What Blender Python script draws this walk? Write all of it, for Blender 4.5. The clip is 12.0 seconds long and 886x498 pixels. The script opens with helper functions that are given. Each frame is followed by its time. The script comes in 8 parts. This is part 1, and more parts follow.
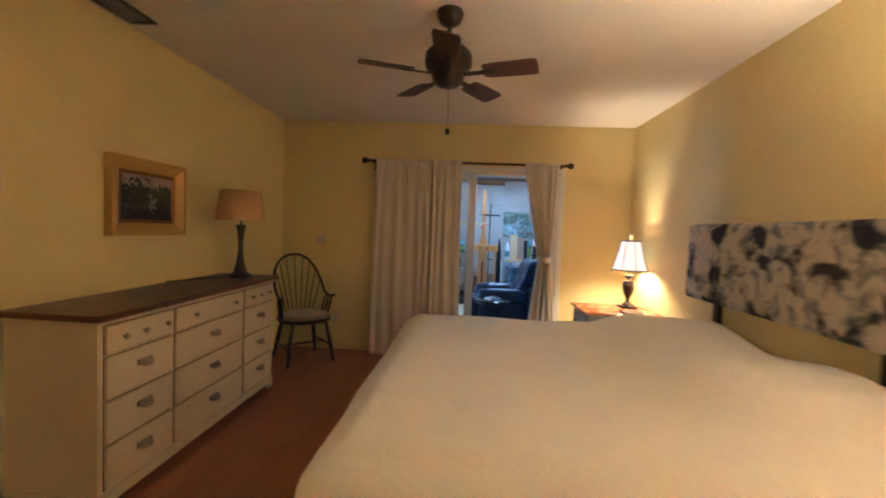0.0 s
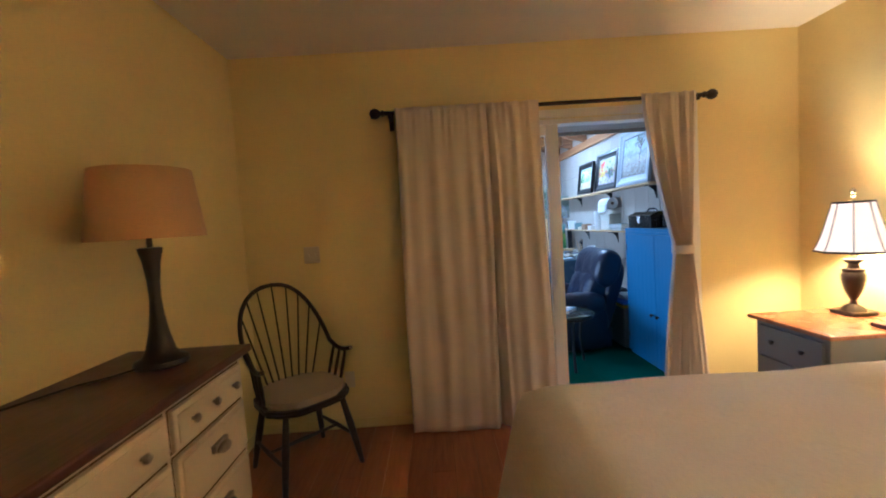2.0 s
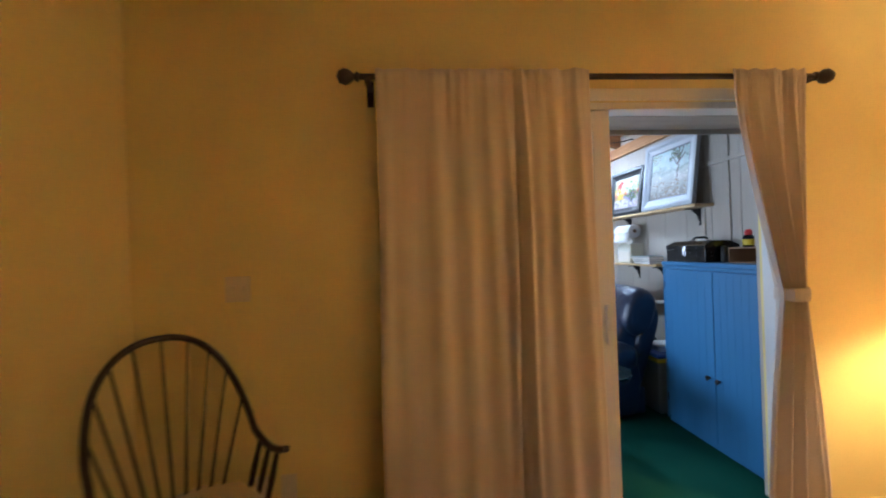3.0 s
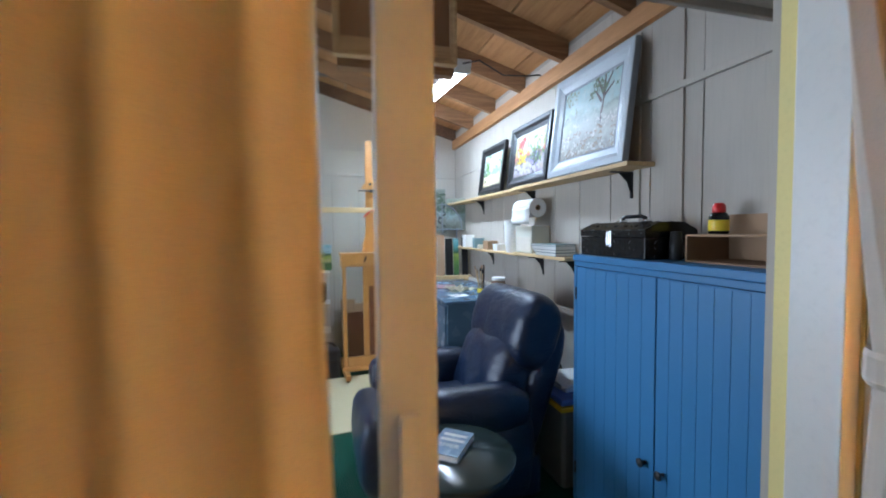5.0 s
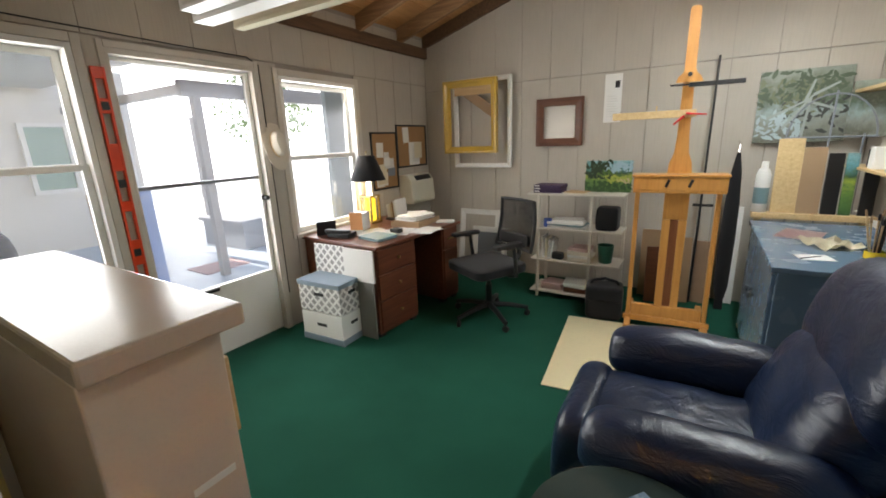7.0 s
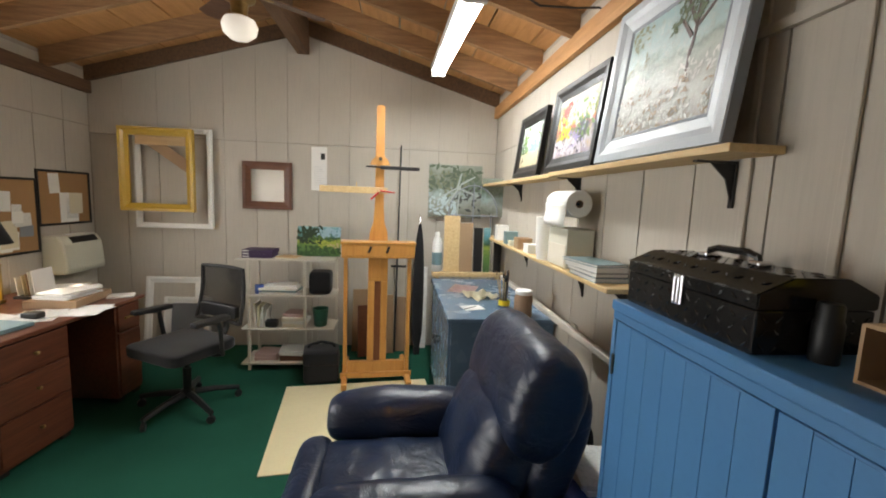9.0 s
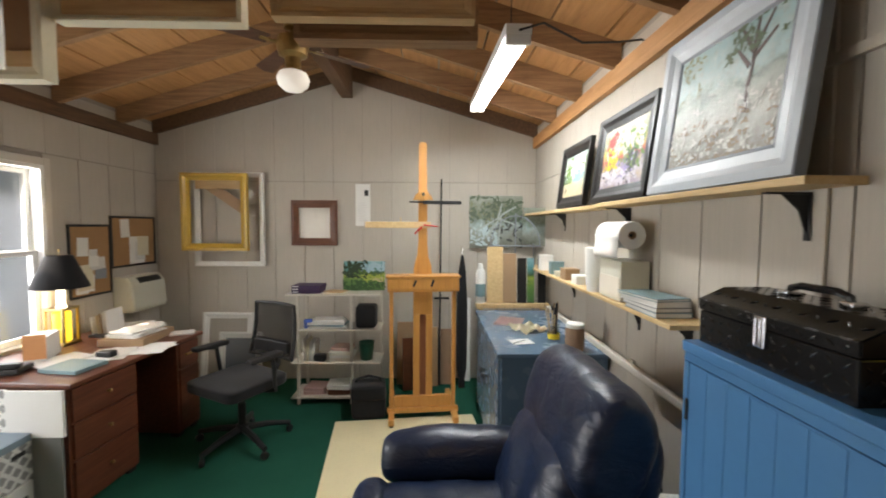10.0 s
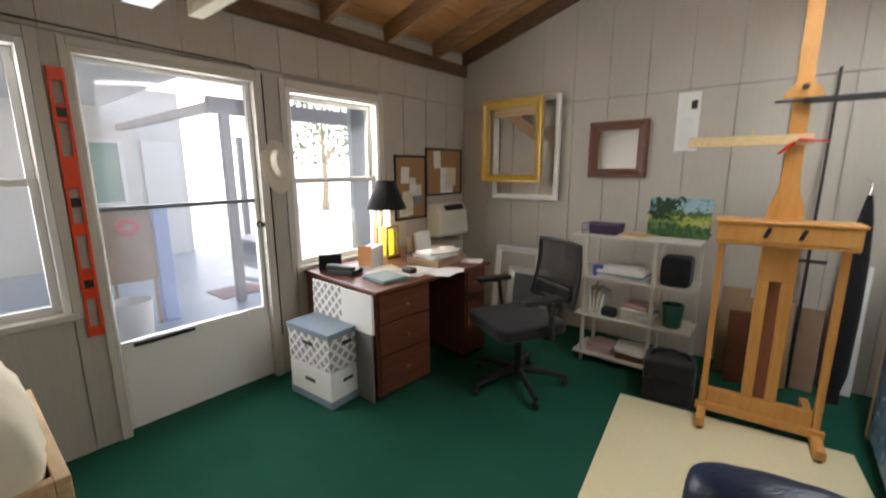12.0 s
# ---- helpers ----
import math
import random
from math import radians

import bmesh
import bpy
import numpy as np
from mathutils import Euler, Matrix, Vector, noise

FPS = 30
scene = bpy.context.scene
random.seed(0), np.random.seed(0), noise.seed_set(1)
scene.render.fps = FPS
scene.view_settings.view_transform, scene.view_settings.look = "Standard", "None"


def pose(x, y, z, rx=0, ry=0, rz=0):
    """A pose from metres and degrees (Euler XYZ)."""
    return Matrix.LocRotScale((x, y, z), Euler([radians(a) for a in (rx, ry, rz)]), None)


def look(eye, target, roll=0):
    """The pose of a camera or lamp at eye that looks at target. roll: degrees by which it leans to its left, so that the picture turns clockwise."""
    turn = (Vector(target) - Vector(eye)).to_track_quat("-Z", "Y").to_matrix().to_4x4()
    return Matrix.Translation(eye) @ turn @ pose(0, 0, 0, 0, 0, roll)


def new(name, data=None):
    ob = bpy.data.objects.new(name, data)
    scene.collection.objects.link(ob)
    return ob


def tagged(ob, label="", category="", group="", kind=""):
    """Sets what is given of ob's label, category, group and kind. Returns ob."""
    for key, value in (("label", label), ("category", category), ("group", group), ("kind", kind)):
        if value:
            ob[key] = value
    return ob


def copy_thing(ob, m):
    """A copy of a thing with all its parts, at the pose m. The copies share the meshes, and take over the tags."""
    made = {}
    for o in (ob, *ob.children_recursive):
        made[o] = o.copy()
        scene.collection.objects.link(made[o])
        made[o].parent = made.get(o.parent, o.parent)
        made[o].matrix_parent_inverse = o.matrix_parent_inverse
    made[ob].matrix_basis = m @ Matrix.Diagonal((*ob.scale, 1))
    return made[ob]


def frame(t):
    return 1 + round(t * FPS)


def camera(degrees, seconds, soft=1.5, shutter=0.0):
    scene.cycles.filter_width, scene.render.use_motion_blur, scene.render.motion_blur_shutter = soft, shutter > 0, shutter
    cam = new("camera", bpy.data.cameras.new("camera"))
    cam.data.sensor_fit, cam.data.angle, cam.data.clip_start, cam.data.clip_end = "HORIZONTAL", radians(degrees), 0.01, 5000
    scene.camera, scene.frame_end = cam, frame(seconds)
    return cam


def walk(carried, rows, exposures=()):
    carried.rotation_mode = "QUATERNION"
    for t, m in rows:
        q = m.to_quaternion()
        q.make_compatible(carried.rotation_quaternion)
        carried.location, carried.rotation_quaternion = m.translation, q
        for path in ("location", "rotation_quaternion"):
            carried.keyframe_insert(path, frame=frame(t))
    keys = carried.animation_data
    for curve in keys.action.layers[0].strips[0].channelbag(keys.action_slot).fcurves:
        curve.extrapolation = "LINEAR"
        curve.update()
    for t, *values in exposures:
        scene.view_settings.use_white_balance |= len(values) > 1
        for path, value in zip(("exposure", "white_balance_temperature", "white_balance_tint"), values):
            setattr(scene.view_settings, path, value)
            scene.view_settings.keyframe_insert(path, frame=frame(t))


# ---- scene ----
cam = camera(94.1, 12.0, soft=1.8, shutter=0.4)
PATH = [
    (0, (1.375, 1.509, 1.442), (1.252, 3.503, 1.351), 2.3),
    (0.5, (1.168, 1.976, 1.448), (0.835, 3.947, 1.381), -0.1),
    (1, (0.944, 2.406, 1.427), (0.493, 4.353, 1.377), -1.6),
    (1.5, (0.694, 2.873, 1.436), (0.361, 4.844, 1.365), -2.2),
    (2, (0.524, 3.306, 1.443), (0.559, 5.301, 1.316), -3.7),
    (2.5, (0.481, 3.789, 1.427), (0.369, 5.785, 1.355), -4.9),
    (3, (0.433, 4.285, 1.42), (0.594, 6.279, 1.426), -2.0),
    (3.5, (0.549, 4.689, 1.412), (0.927, 6.652, 1.444), -2.8),
    (3.7, (0.632, 4.835, 1.411), (1.036, 6.793, 1.436), -3.0),
    (5.3, (1.44, 5.825, 1.394), (1.973, 7.75, 1.29), -0.3),
    (5.5, (1.535, 5.948, 1.392), (1.95, 7.901, 1.287), -1.7),
    (6, (1.685, 6.163, 1.426), (1.664, 8.122, 1.02), -1.5),
    (6.5, (1.809, 6.254, 1.449), (0.944, 7.981, 0.929), -0.7),
    (7, (1.788, 6.287, 1.475), (0.758, 7.925, 0.966), -2.2),
    (7.5, (1.8, 6.304, 1.48), (1.221, 8.146, 0.957), -1.1),
    (7.7, (1.801, 6.306, 1.466), (1.412, 8.207, 0.981), -0.2),
    (9.3, (1.809, 6.319, 1.567), (2.047, 8.295, 1.368), 2.3),
    (9.5, (1.806, 6.325, 1.58), (2.019, 8.306, 1.405), 1.9),
    (10, (1.741, 6.314, 1.587), (1.787, 8.31, 1.473), 0.3),
    (10.5, (1.686, 6.329, 1.555), (1.536, 8.315, 1.376), -0.2),
    (11, (1.674, 6.463, 1.545), (1.246, 8.409, 1.365), -1.2),
    (11.5, (1.686, 6.744, 1.501), (0.637, 8.441, 1.362), 0.2),
    (12, (1.626, 6.912, 1.455), (0.384, 8.434, 1.075), -0.3),
]
EXPOSURES = [(0.0, 1.05, 4250, 9), (2.0, 1.22, 4400, 9), (2.5, 1.33, 4850, 10), (3.7, 1.28, 5350, 13), (5.3, 1.32, 5500, 10), (5.5, 1.32, 5500, 10), (6.0, 1.32, 6550, 11), (6.5, 1.2, 7400, 13), (7.7, 1.2, 7500, 12), (9.5, 1.34, 7700, 14), (10.5, 1.1, 7350, 14), (12.0, 1.0, 7300, 15)]
walk(cam, [(t, look(eye, target, roll)) for t, eye, target, roll in PATH], EXPOSURES)

# ---------------------------------------------------------------- light and exposure
world = bpy.data.worlds.new("world")
scene.world = world
world.use_nodes = True
wn = world.node_tree
sky = wn.nodes.new("ShaderNodeTexSky")
sky.sky_type = "NISHITA"
sky.sun_disc = False
sky.sun_elevation, sky.sun_rotation = radians(48), radians(250)
wn.links.new(sky.outputs[0], wn.nodes["Background"].inputs[0])
wn.nodes["Background"].inputs[1].default_value = 0.15


def lamp(name, kind, place, power, color, size=0.05, target=None):
    data = bpy.data.lights.new(name, kind)
    data.energy, data.color = power, color
    if kind == "AREA":
        data.shape = "RECTANGLE"
        data.size, data.size_y = size
    elif kind == "SUN":
        data.angle = size
    else:
        data.shadow_soft_size = size
    ob = new(name, data)
    ob.matrix_world = look(place, target) if target else Matrix.Translation(place)
    return ob


WARM, COOL = (1.0, 0.60, 0.235), (0.70, 0.87, 1.0)
BED_W, BED_W2, TUBE_W, WIN_W = 34, 128, 17, 12.5
lamp("sun", "SUN", (-8, 6, 8), 4.5, (1.0, 0.95, 0.86), radians(0.5), target=(-2.4, 8.0, 0))

# ---------------------------------------------------------------- small building helpers


def part(name, bm, material, parent=None, label=""):
    """One mesh object from a bmesh, under a thing or a part."""
    me = bpy.data.meshes.new(name)
    bm.to_mesh(me)
    bm.free()
    if isinstance(material, (list, tuple)):
        for m in material:
            me.materials.append(m)
    else:
        me.materials.append(material)
    ob = new(name, me)
    if parent is not None:
        ob.parent = parent
    return tagged(ob, label)


def smooth(ob, angle=40):
    ob.data.set_sharp_from_angle(angle=radians(angle))
    for p in ob.data.polygons:
        p.use_smooth = True
    return ob


def thing(name, label, category, m=None, group="", kind=""):
    ob = new(name)
    ob.empty_display_size = 0.1
    if m is not None:
        ob.matrix_basis = m
    return tagged(ob, label, category, group, kind)


def box(bm, x0, x1, y0, y1, z0, z1, bevel=0.0, m=None, seg=2):
    """An upright box between two corners, with rounded edges."""
    made = bmesh.ops.create_cube(bm, size=1)["verts"]
    for v in made:
        v.co = Vector((x0 + (v.co.x + 0.5) * (x1 - x0), y0 + (v.co.y + 0.5) * (y1 - y0), z0 + (v.co.z + 0.5) * (z1 - z0)))
    if bevel > 0:
        edges = {e for v in made for e in v.link_edges}
        res = bmesh.ops.bevel(bm, geom=list(edges), offset=bevel, segments=seg, profile=0.5, affect="EDGES")
        made = list({v for v in made if v.is_valid} | {v for f in res["faces"] for v in f.verts})
    if m is not None:
        for v in made:
            v.co = m @ v.co
    return bm


def boxes(*rows, bevel=0.0):
    bm = bmesh.new()
    for r in rows:
        box(bm, *r[:6], bevel=r[6] if len(r) > 6 else bevel)
    return bm


def lathe(bm, profile, n=24, centre=(0, 0), m=None, cap=True):
    """A turned shape from (radius, height) pairs."""
    rings, made = [], []
    for r, z in profile:
        ring = []
        for k in range(n):
            a = 2 * math.pi * k / n
            ring.append(bm.verts.new((centre[0] + r * math.cos(a), centre[1] + r * math.sin(a), z)))
        rings.append(ring)
        made += ring
    for a, b in zip(rings, rings[1:]):
        for k in range(n):
            bm.faces.new((a[k], a[(k + 1) % n], b[(k + 1) % n], b[k]))
    if cap:
        bm.faces.new(rings[0][::-1])
        bm.faces.new(rings[-1])
    if m is not None:
        for v in made:
            v.co = m @ v.co
    return bm


def rod(bm, a, b, r0, r1=None, n=10):
    """A round bar from a to b, tapering from r0 to r1."""
    a, b = Vector(a), Vector(b)
    m = Matrix.Translation(a) @ (b - a).to_track_quat("Z", "Y").to_matrix().to_4x4()
    return lathe(bm, [(r0, 0), (r0 if r1 is None else r1, (b - a).length)], n=n, m=m)


def tube(bm, pts, r, n=8, closed=False):
    """A round tube along a line of points."""
    pts = [Vector(p) for p in pts]
    rings = []
    for k, p in enumerate(pts):
        d = (pts[min(k + 1, len(pts) - 1)] - pts[max(k - 1, 0)]).normalized()
        q = d.to_track_quat("Z", "Y").to_matrix()
        rad = r(k / (len(pts) - 1)) if callable(r) else r
        rings.append([bm.verts.new(p + q @ Vector((rad * math.cos(2 * math.pi * j / n), rad * math.sin(2 * math.pi * j / n), 0))) for j in range(n)])
    for a, b in zip(rings, rings[1:]):
        # match the rings so the tube does not twist
        s = min(range(n), key=lambda s: sum((a[j].co - b[(j + s) % n].co).length for j in range(0, n, 2)))
        for j in range(n):
            bm.faces.new((a[j], a[(j + 1) % n], b[(j + 1 + s) % n], b[(j + s) % n]))
        b[:] = b[s:] + b[:s]
    bm.faces.new(rings[0][::-1])
    bm.faces.new(rings[-1])
    return bm


def prism(bm, outline, z0, z1, m=None):
    """An upright prism over a flat outline of (x, y)."""
    lo = [bm.verts.new((x, y, z0)) for x, y in outline]
    hi = [bm.verts.new((x, y, z1)) for x, y in outline]
    k = len(lo)
    bm.faces.new(lo[::-1])
    bm.faces.new(hi)
    for i in range(k):
        bm.faces.new((lo[i], lo[(i + 1) % k], hi[(i + 1) % k], hi[i]))
    if m is not None:
        for v in lo + hi:
            v.co = m @ v.co
    return bm


def frame_bars(bm, w, h, bar, depth, profile=0.0):
    """A picture frame in the x-z plane, centred on x, from z 0 to h, its front at y = -depth: four mitred bars."""
    steps = [(0, 0), (0, depth), (bar * 0.35, depth), (bar * 0.62, depth - profile), (bar, depth - profile * 1.6), (bar, 0)]
    corners = [(-w / 2, 0, 1, 1), (w / 2, 0, -1, 1), (w / 2, h, -1, -1), (-w / 2, h, 1, -1)]
    rings = [[bm.verts.new((cx + sx * s, -d, cz + sz * s)) for s, d in steps] for cx, cz, sx, sz in corners]
    n = len(steps)
    for i in range(4):
        a, b = rings[i], rings[(i + 1) % 4]
        for j in range(n):
            bm.faces.new((a[j], a[(j + 1) % n], b[(j + 1) % n], b[j]))
    bmesh.ops.recalc_face_normals(bm, faces=bm.faces)
    return bm


# ---------------------------------------------------------------- materials


class Nodes:
    """A short hand for a material's nodes."""

    def __init__(self, name, rough=0.6, metal=0.0, spec=0.5):
        self.mat = bpy.data.materials.new(name)
        self.mat.use_nodes = True
        self.tree = self.mat.node_tree
        self.bsdf = self.tree.nodes["Principled BSDF"]
        self.bsdf.inputs["Roughness"].default_value = rough
        self.bsdf.inputs["Metallic"].default_value = metal
        self.bsdf.inputs["Specular IOR Level"].default_value = spec
        self.coord = self.tree.nodes.new("ShaderNodeTexCoord")

    def link(self, a, b):
        self.tree.links.new(a, b)

    def place(self, scale=(1, 1, 1), source="Object"):
        n = self.tree.nodes.new("ShaderNodeMapping")
        n.inputs["Scale"].default_value = scale
        self.link(self.coord.outputs[source], n.inputs[0])
        return n.outputs[0]

    def noise(self, scale, detail=4, rough=0.55, vec=None, distort=0.0):
        n = self.tree.nodes.new("ShaderNodeTexNoise")
        n.inputs["Scale"].default_value = scale
        n.inputs["Detail"].default_value = detail
        n.inputs["Roughness"].default_value = rough
        n.inputs["Distortion"].default_value = distort
        self.link(vec if vec is not None else self.coord.outputs["Object"], n.inputs["Vector"])
        return n.outputs["Fac"]

    def ramp(self, fac, *stops):
        n = self.tree.nodes.new("ShaderNodeValToRGB")
        e = n.color_ramp.elements
        while len(e) < len(stops):
            e.new(0.5)
        for k, (p, c) in enumerate(stops):
            e[k].position = p
            e[k].color = (*c, 1) if len(c) == 3 else c
        self.link(fac, n.inputs[0])
        return n.outputs[0]

    def mix(self, a, b, fac, mode="MIX"):
        n = self.tree.nodes.new("ShaderNodeMix")
        n.data_type, n.blend_type = "RGBA", mode
        for sock, val in ((n.inputs["A"], a), (n.inputs["B"], b), (n.inputs[0], fac)):
            if isinstance(val, (int, float)):
                sock.default_value = val
            elif isinstance(val, tuple):
                sock.default_value = (*val, 1)
            else:
                self.link(val, sock)
        return n.outputs["Result"]

    def color(self, sock):
        if isinstance(sock, tuple):
            self.bsdf.inputs["Base Color"].default_value = (*sock, 1)
        else:
            self.link(sock, self.bsdf.inputs["Base Color"])
        return self

    def roughness(self, fac, lo, hi):
        n = self.tree.nodes.new("ShaderNodeMapRange")
        n.inputs["To Min"].default_value, n.inputs["To Max"].default_value = lo, hi
        self.link(fac, n.inputs["Value"])
        self.link(n.outputs[0], self.bsdf.inputs["Roughness"])
        return self

    def bump(self, fac, strength=0.2, distance=0.005):
        n = self.tree.nodes.new("ShaderNodeBump")
        n.inputs["Strength"].default_value, n.inputs["Distance"].default_value = strength, distance
        self.link(fac, n.inputs["Height"])
        if self.bsdf.inputs["Normal"].is_linked:
            self.link(self.bsdf.inputs["Normal"].links[0].from_socket, n.inputs["Normal"])
        self.link(n.outputs[0], self.bsdf.inputs["Normal"])
        return self

    def random(self):
        n = self.tree.nodes.new("ShaderNodeObjectInfo")
        return n.outputs["Random"]

    def emit(self, color, strength):
        if isinstance(color, tuple):
            self.bsdf.inputs["Emission Color"].default_value = (*color, 1)
        else:
            self.link(color, self.bsdf.inputs["Emission Color"])
        self.bsdf.inputs["Emission Strength"].default_value = strength
        return self


def tint(c, k):
    return tuple(min(1.0, v * k) for v in c)


def painted(name, c, rough=0.55, patch=0.07, grain=140, bump=0.12, spec=0.4):
    """A painted or plain surface with faint patches, a fine grain and uneven gloss."""
    n = Nodes(name, rough, spec=spec)
    big, fine = n.noise(1.7, 3), n.noise(grain, 3)
    col = n.ramp(big, (0.25, tint(c, 1 - patch)), (0.75, tint(c, 1 + patch)))
    col = n.mix(col, tint(c, 0.8), n.ramp(fine, (0.5, (0, 0, 0)), (0.85, (0.35, 0.35, 0.35))))
    n.color(col).roughness(n.noise(9, 4), rough - 0.08, min(1, rough + 0.1)).bump(fine, bump, 0.002)
    return n.mat


def wooden(name, dark, light, rough=0.45, scale=(3, 3, 40), along=(1.2, 14, 14), bump=0.12, vary=0.0):
    """Wood with a grain along x of the object unless stretched otherwise."""
    n = Nodes(name, rough)
    v = n.place(along)
    g = n.noise(3.2, 6, 0.62, v, 0.6)
    f = n.noise(22, 4, 0.6, v)
    col = n.ramp(g, (0.28, dark), (0.5, tuple((a + b) / 2 for a, b in zip(dark, light))), (0.75, light))
    col = n.mix(col, tint(dark, 0.8), n.ramp(f, (0.52, (0, 0, 0)), (0.8, (0.5, 0.5, 0.5))))
    if vary:
        col = n.mix(col, n.ramp(n.random(), (0, tint(dark, 0.75)), (1, tint(light, 1.15))), vary)
    n.color(col).roughness(n.noise(7, 3), rough - 0.1, rough + 0.14).bump(f, bump, 0.002)
    return n.mat


def cloth(name, c, weave=420, rough=0.92, patch=0.08, bump=0.35, fold=0.0):
    n = Nodes(name, rough, spec=0.15)
    big, fine = n.noise(2.6, 4), n.noise(weave, 2)
    col = n.ramp(big, (0.25, tint(c, 1 - patch)), (0.75, tint(c, 1 + patch)))
    col = n.mix(col, tint(c, 0.72), n.ramp(fine, (0.45, (0, 0, 0)), (0.8, (0.6, 0.6, 0.6))))
    n.color(col).bump(fine, bump, 0.0015)
    if fold:
        n.bump(n.noise(5, 4, 0.6, n.place((1, 1, 0.7)), 0.7), fold, 0.02)
    n.bsdf.inputs["Sheen Weight"].default_value = 0.15
    return n.mat


def metal(name, c, rough=0.3, wear=0.3):
    n = Nodes(name, rough, 1.0)
    f = n.noise(35, 5)
    n.color(n.ramp(f, (0.3, tint(c, 1 - wear)), (0.7, c))).roughness(f, rough - 0.08, rough + 0.15)
    return n.mat


def glow(name, c, strength, base=(0.8, 0.8, 0.8)):
    n = Nodes(name, 0.5)
    n.color(base).emit(c, strength)
    return n.mat


def glass(name, c=(1, 1, 1), rough=0.0, veil=0.0):
    m = bpy.data.materials.new(name)
    m.use_nodes = True
    t = m.node_tree
    t.nodes.clear()
    out, mixer = t.nodes.new("ShaderNodeOutputMaterial"), t.nodes.new("ShaderNodeMixShader")
    clear, gloss, fres = t.nodes.new("ShaderNodeBsdfTransparent"), t.nodes.new("ShaderNodeBsdfGlossy"), t.nodes.new("ShaderNodeLayerWeight")
    clear.inputs[0].default_value = (*c, 1)
    gloss.inputs["Roughness"].default_value = rough
    curve, lift = t.nodes.new("ShaderNodeMath"), t.nodes.new("ShaderNodeMath")
    curve.operation, lift.operation = "POWER", "MULTIPLY_ADD"
    fres.inputs["Blend"].default_value = 0.5
    curve.inputs[1].default_value = 4.5
    lift.inputs[1].default_value, lift.inputs[2].default_value = 0.9, 0.035
    t.links.new(fres.outputs["Facing"], curve.inputs[0])
    t.links.new(curve.outputs[0], lift.inputs[0])
    t.links.new(lift.outputs[0], mixer.inputs[0])
    body = clear
    # share of pale lavender film mixed in to imitate a veil of daylight
    if veil:
        body, film = t.nodes.new("ShaderNodeMixShader"), t.nodes.new("ShaderNodeBsdfTranslucent")
        film.inputs[0].default_value = (0.80, 0.82, 0.92, 1)
        body.inputs[0].default_value = veil
        t.links.new(clear.outputs[0], body.inputs[1])
        t.links.new(film.outputs[0], body.inputs[2])
    t.links.new(body.outputs[0], mixer.inputs[1])
    t.links.new(gloss.outputs[0], mixer.inputs[2])
    t.links.new(mixer.outputs[0], out.inputs[0])
    return m


def leather(name, c):
    n = Nodes(name, 0.32, spec=0.6)
    cells = n.tree.nodes.new("ShaderNodeTexVoronoi")
    cells.inputs["Scale"].default_value = 260
    n.link(n.coord.outputs["Object"], cells.inputs["Vector"])
    crease = n.noise(6, 5, 0.6, n.place((1, 1, 2.2)), 1.2)
    n.color(n.ramp(n.noise(4, 4), (0.3, tint(c, 0.7)), (0.75, tint(c, 1.3))))
    n.roughness(n.noise(14, 4), 0.26, 0.38).bump(cells.outputs["Distance"], 0.12, 0.001).bump(crease, 0.6, 0.018)
    return n.mat


def carpet(name, c):
    n = Nodes(name, 0.97, spec=0.1)
    f, g = n.noise(300, 3), n.noise(1.4, 5)
    col = n.ramp(g, (0.3, tint(c, 0.8)), (0.7, tint(c, 1.2)))
    col = n.mix(col, tint(c, 0.5), n.ramp(f, (0.4, (0, 0, 0)), (0.75, (0.7, 0.7, 0.7))))
    n.color(col).bump(f, 0.6, 0.006)
    return n.mat


def panelled(name, c):
    """Painted rough-sawn sheet siding, with an upright grain."""
    n = Nodes(name, 0.6, spec=0.3)
    grain = n.noise(9, 6, 0.6, n.place((9, 9, 0.5)))
    big = n.noise(1.1, 4)
    col = n.ramp(big, (0.25, tint(c, 0.9)), (0.75, tint(c, 1.08)))
    col = n.mix(col, tint(c, 0.82), n.ramp(grain, (0.45, (0, 0, 0)), (0.8, (0.5, 0.5, 0.5))))
    n.color(col).roughness(grain, 0.5, 0.75).bump(grain, 0.25, 0.004)
    return n.mat


def picture(name, *layers, base=(0.3, 0.3, 0.3), scale=6.0, dab=40.0):
    """A painted canvas: colour patches by height over noise, and brush relief. layers: (height, colour) from the bottom up."""
    n = Nodes(name, 0.45)
    sep = n.tree.nodes.new("ShaderNodeSeparateXYZ")
    n.link(n.coord.outputs["Generated"], sep.inputs[0])
    wob = n.noise(scale, 5, 0.65)
    m = n.tree.nodes.new("ShaderNodeMath")
    m.operation = "MULTIPLY_ADD"
    n.link(wob, m.inputs[0])
    m.inputs[1].default_value = 0.55
    n.link(sep.outputs[2], m.inputs[2])
    k = n.tree.nodes.new("ShaderNodeMath")
    k.operation = "SUBTRACT"
    n.link(m.outputs[0], k.inputs[0])
    k.inputs[1].default_value = 0.275
    col = n.ramp(k.outputs[0], *layers)
    dabs = n.noise(dab, 3, 0.7)
    col = n.mix(col, n.ramp(n.noise(scale * 2.4, 4), (0.3, tint(base, 0.5)), (0.7, tint(base, 1.7))), n.ramp(dabs, (0.45, (0, 0, 0)), (0.7, (0.75, 0.75, 0.75))))
    n.color(col).bump(dabs, 0.4, 0.003)
    return n.mat

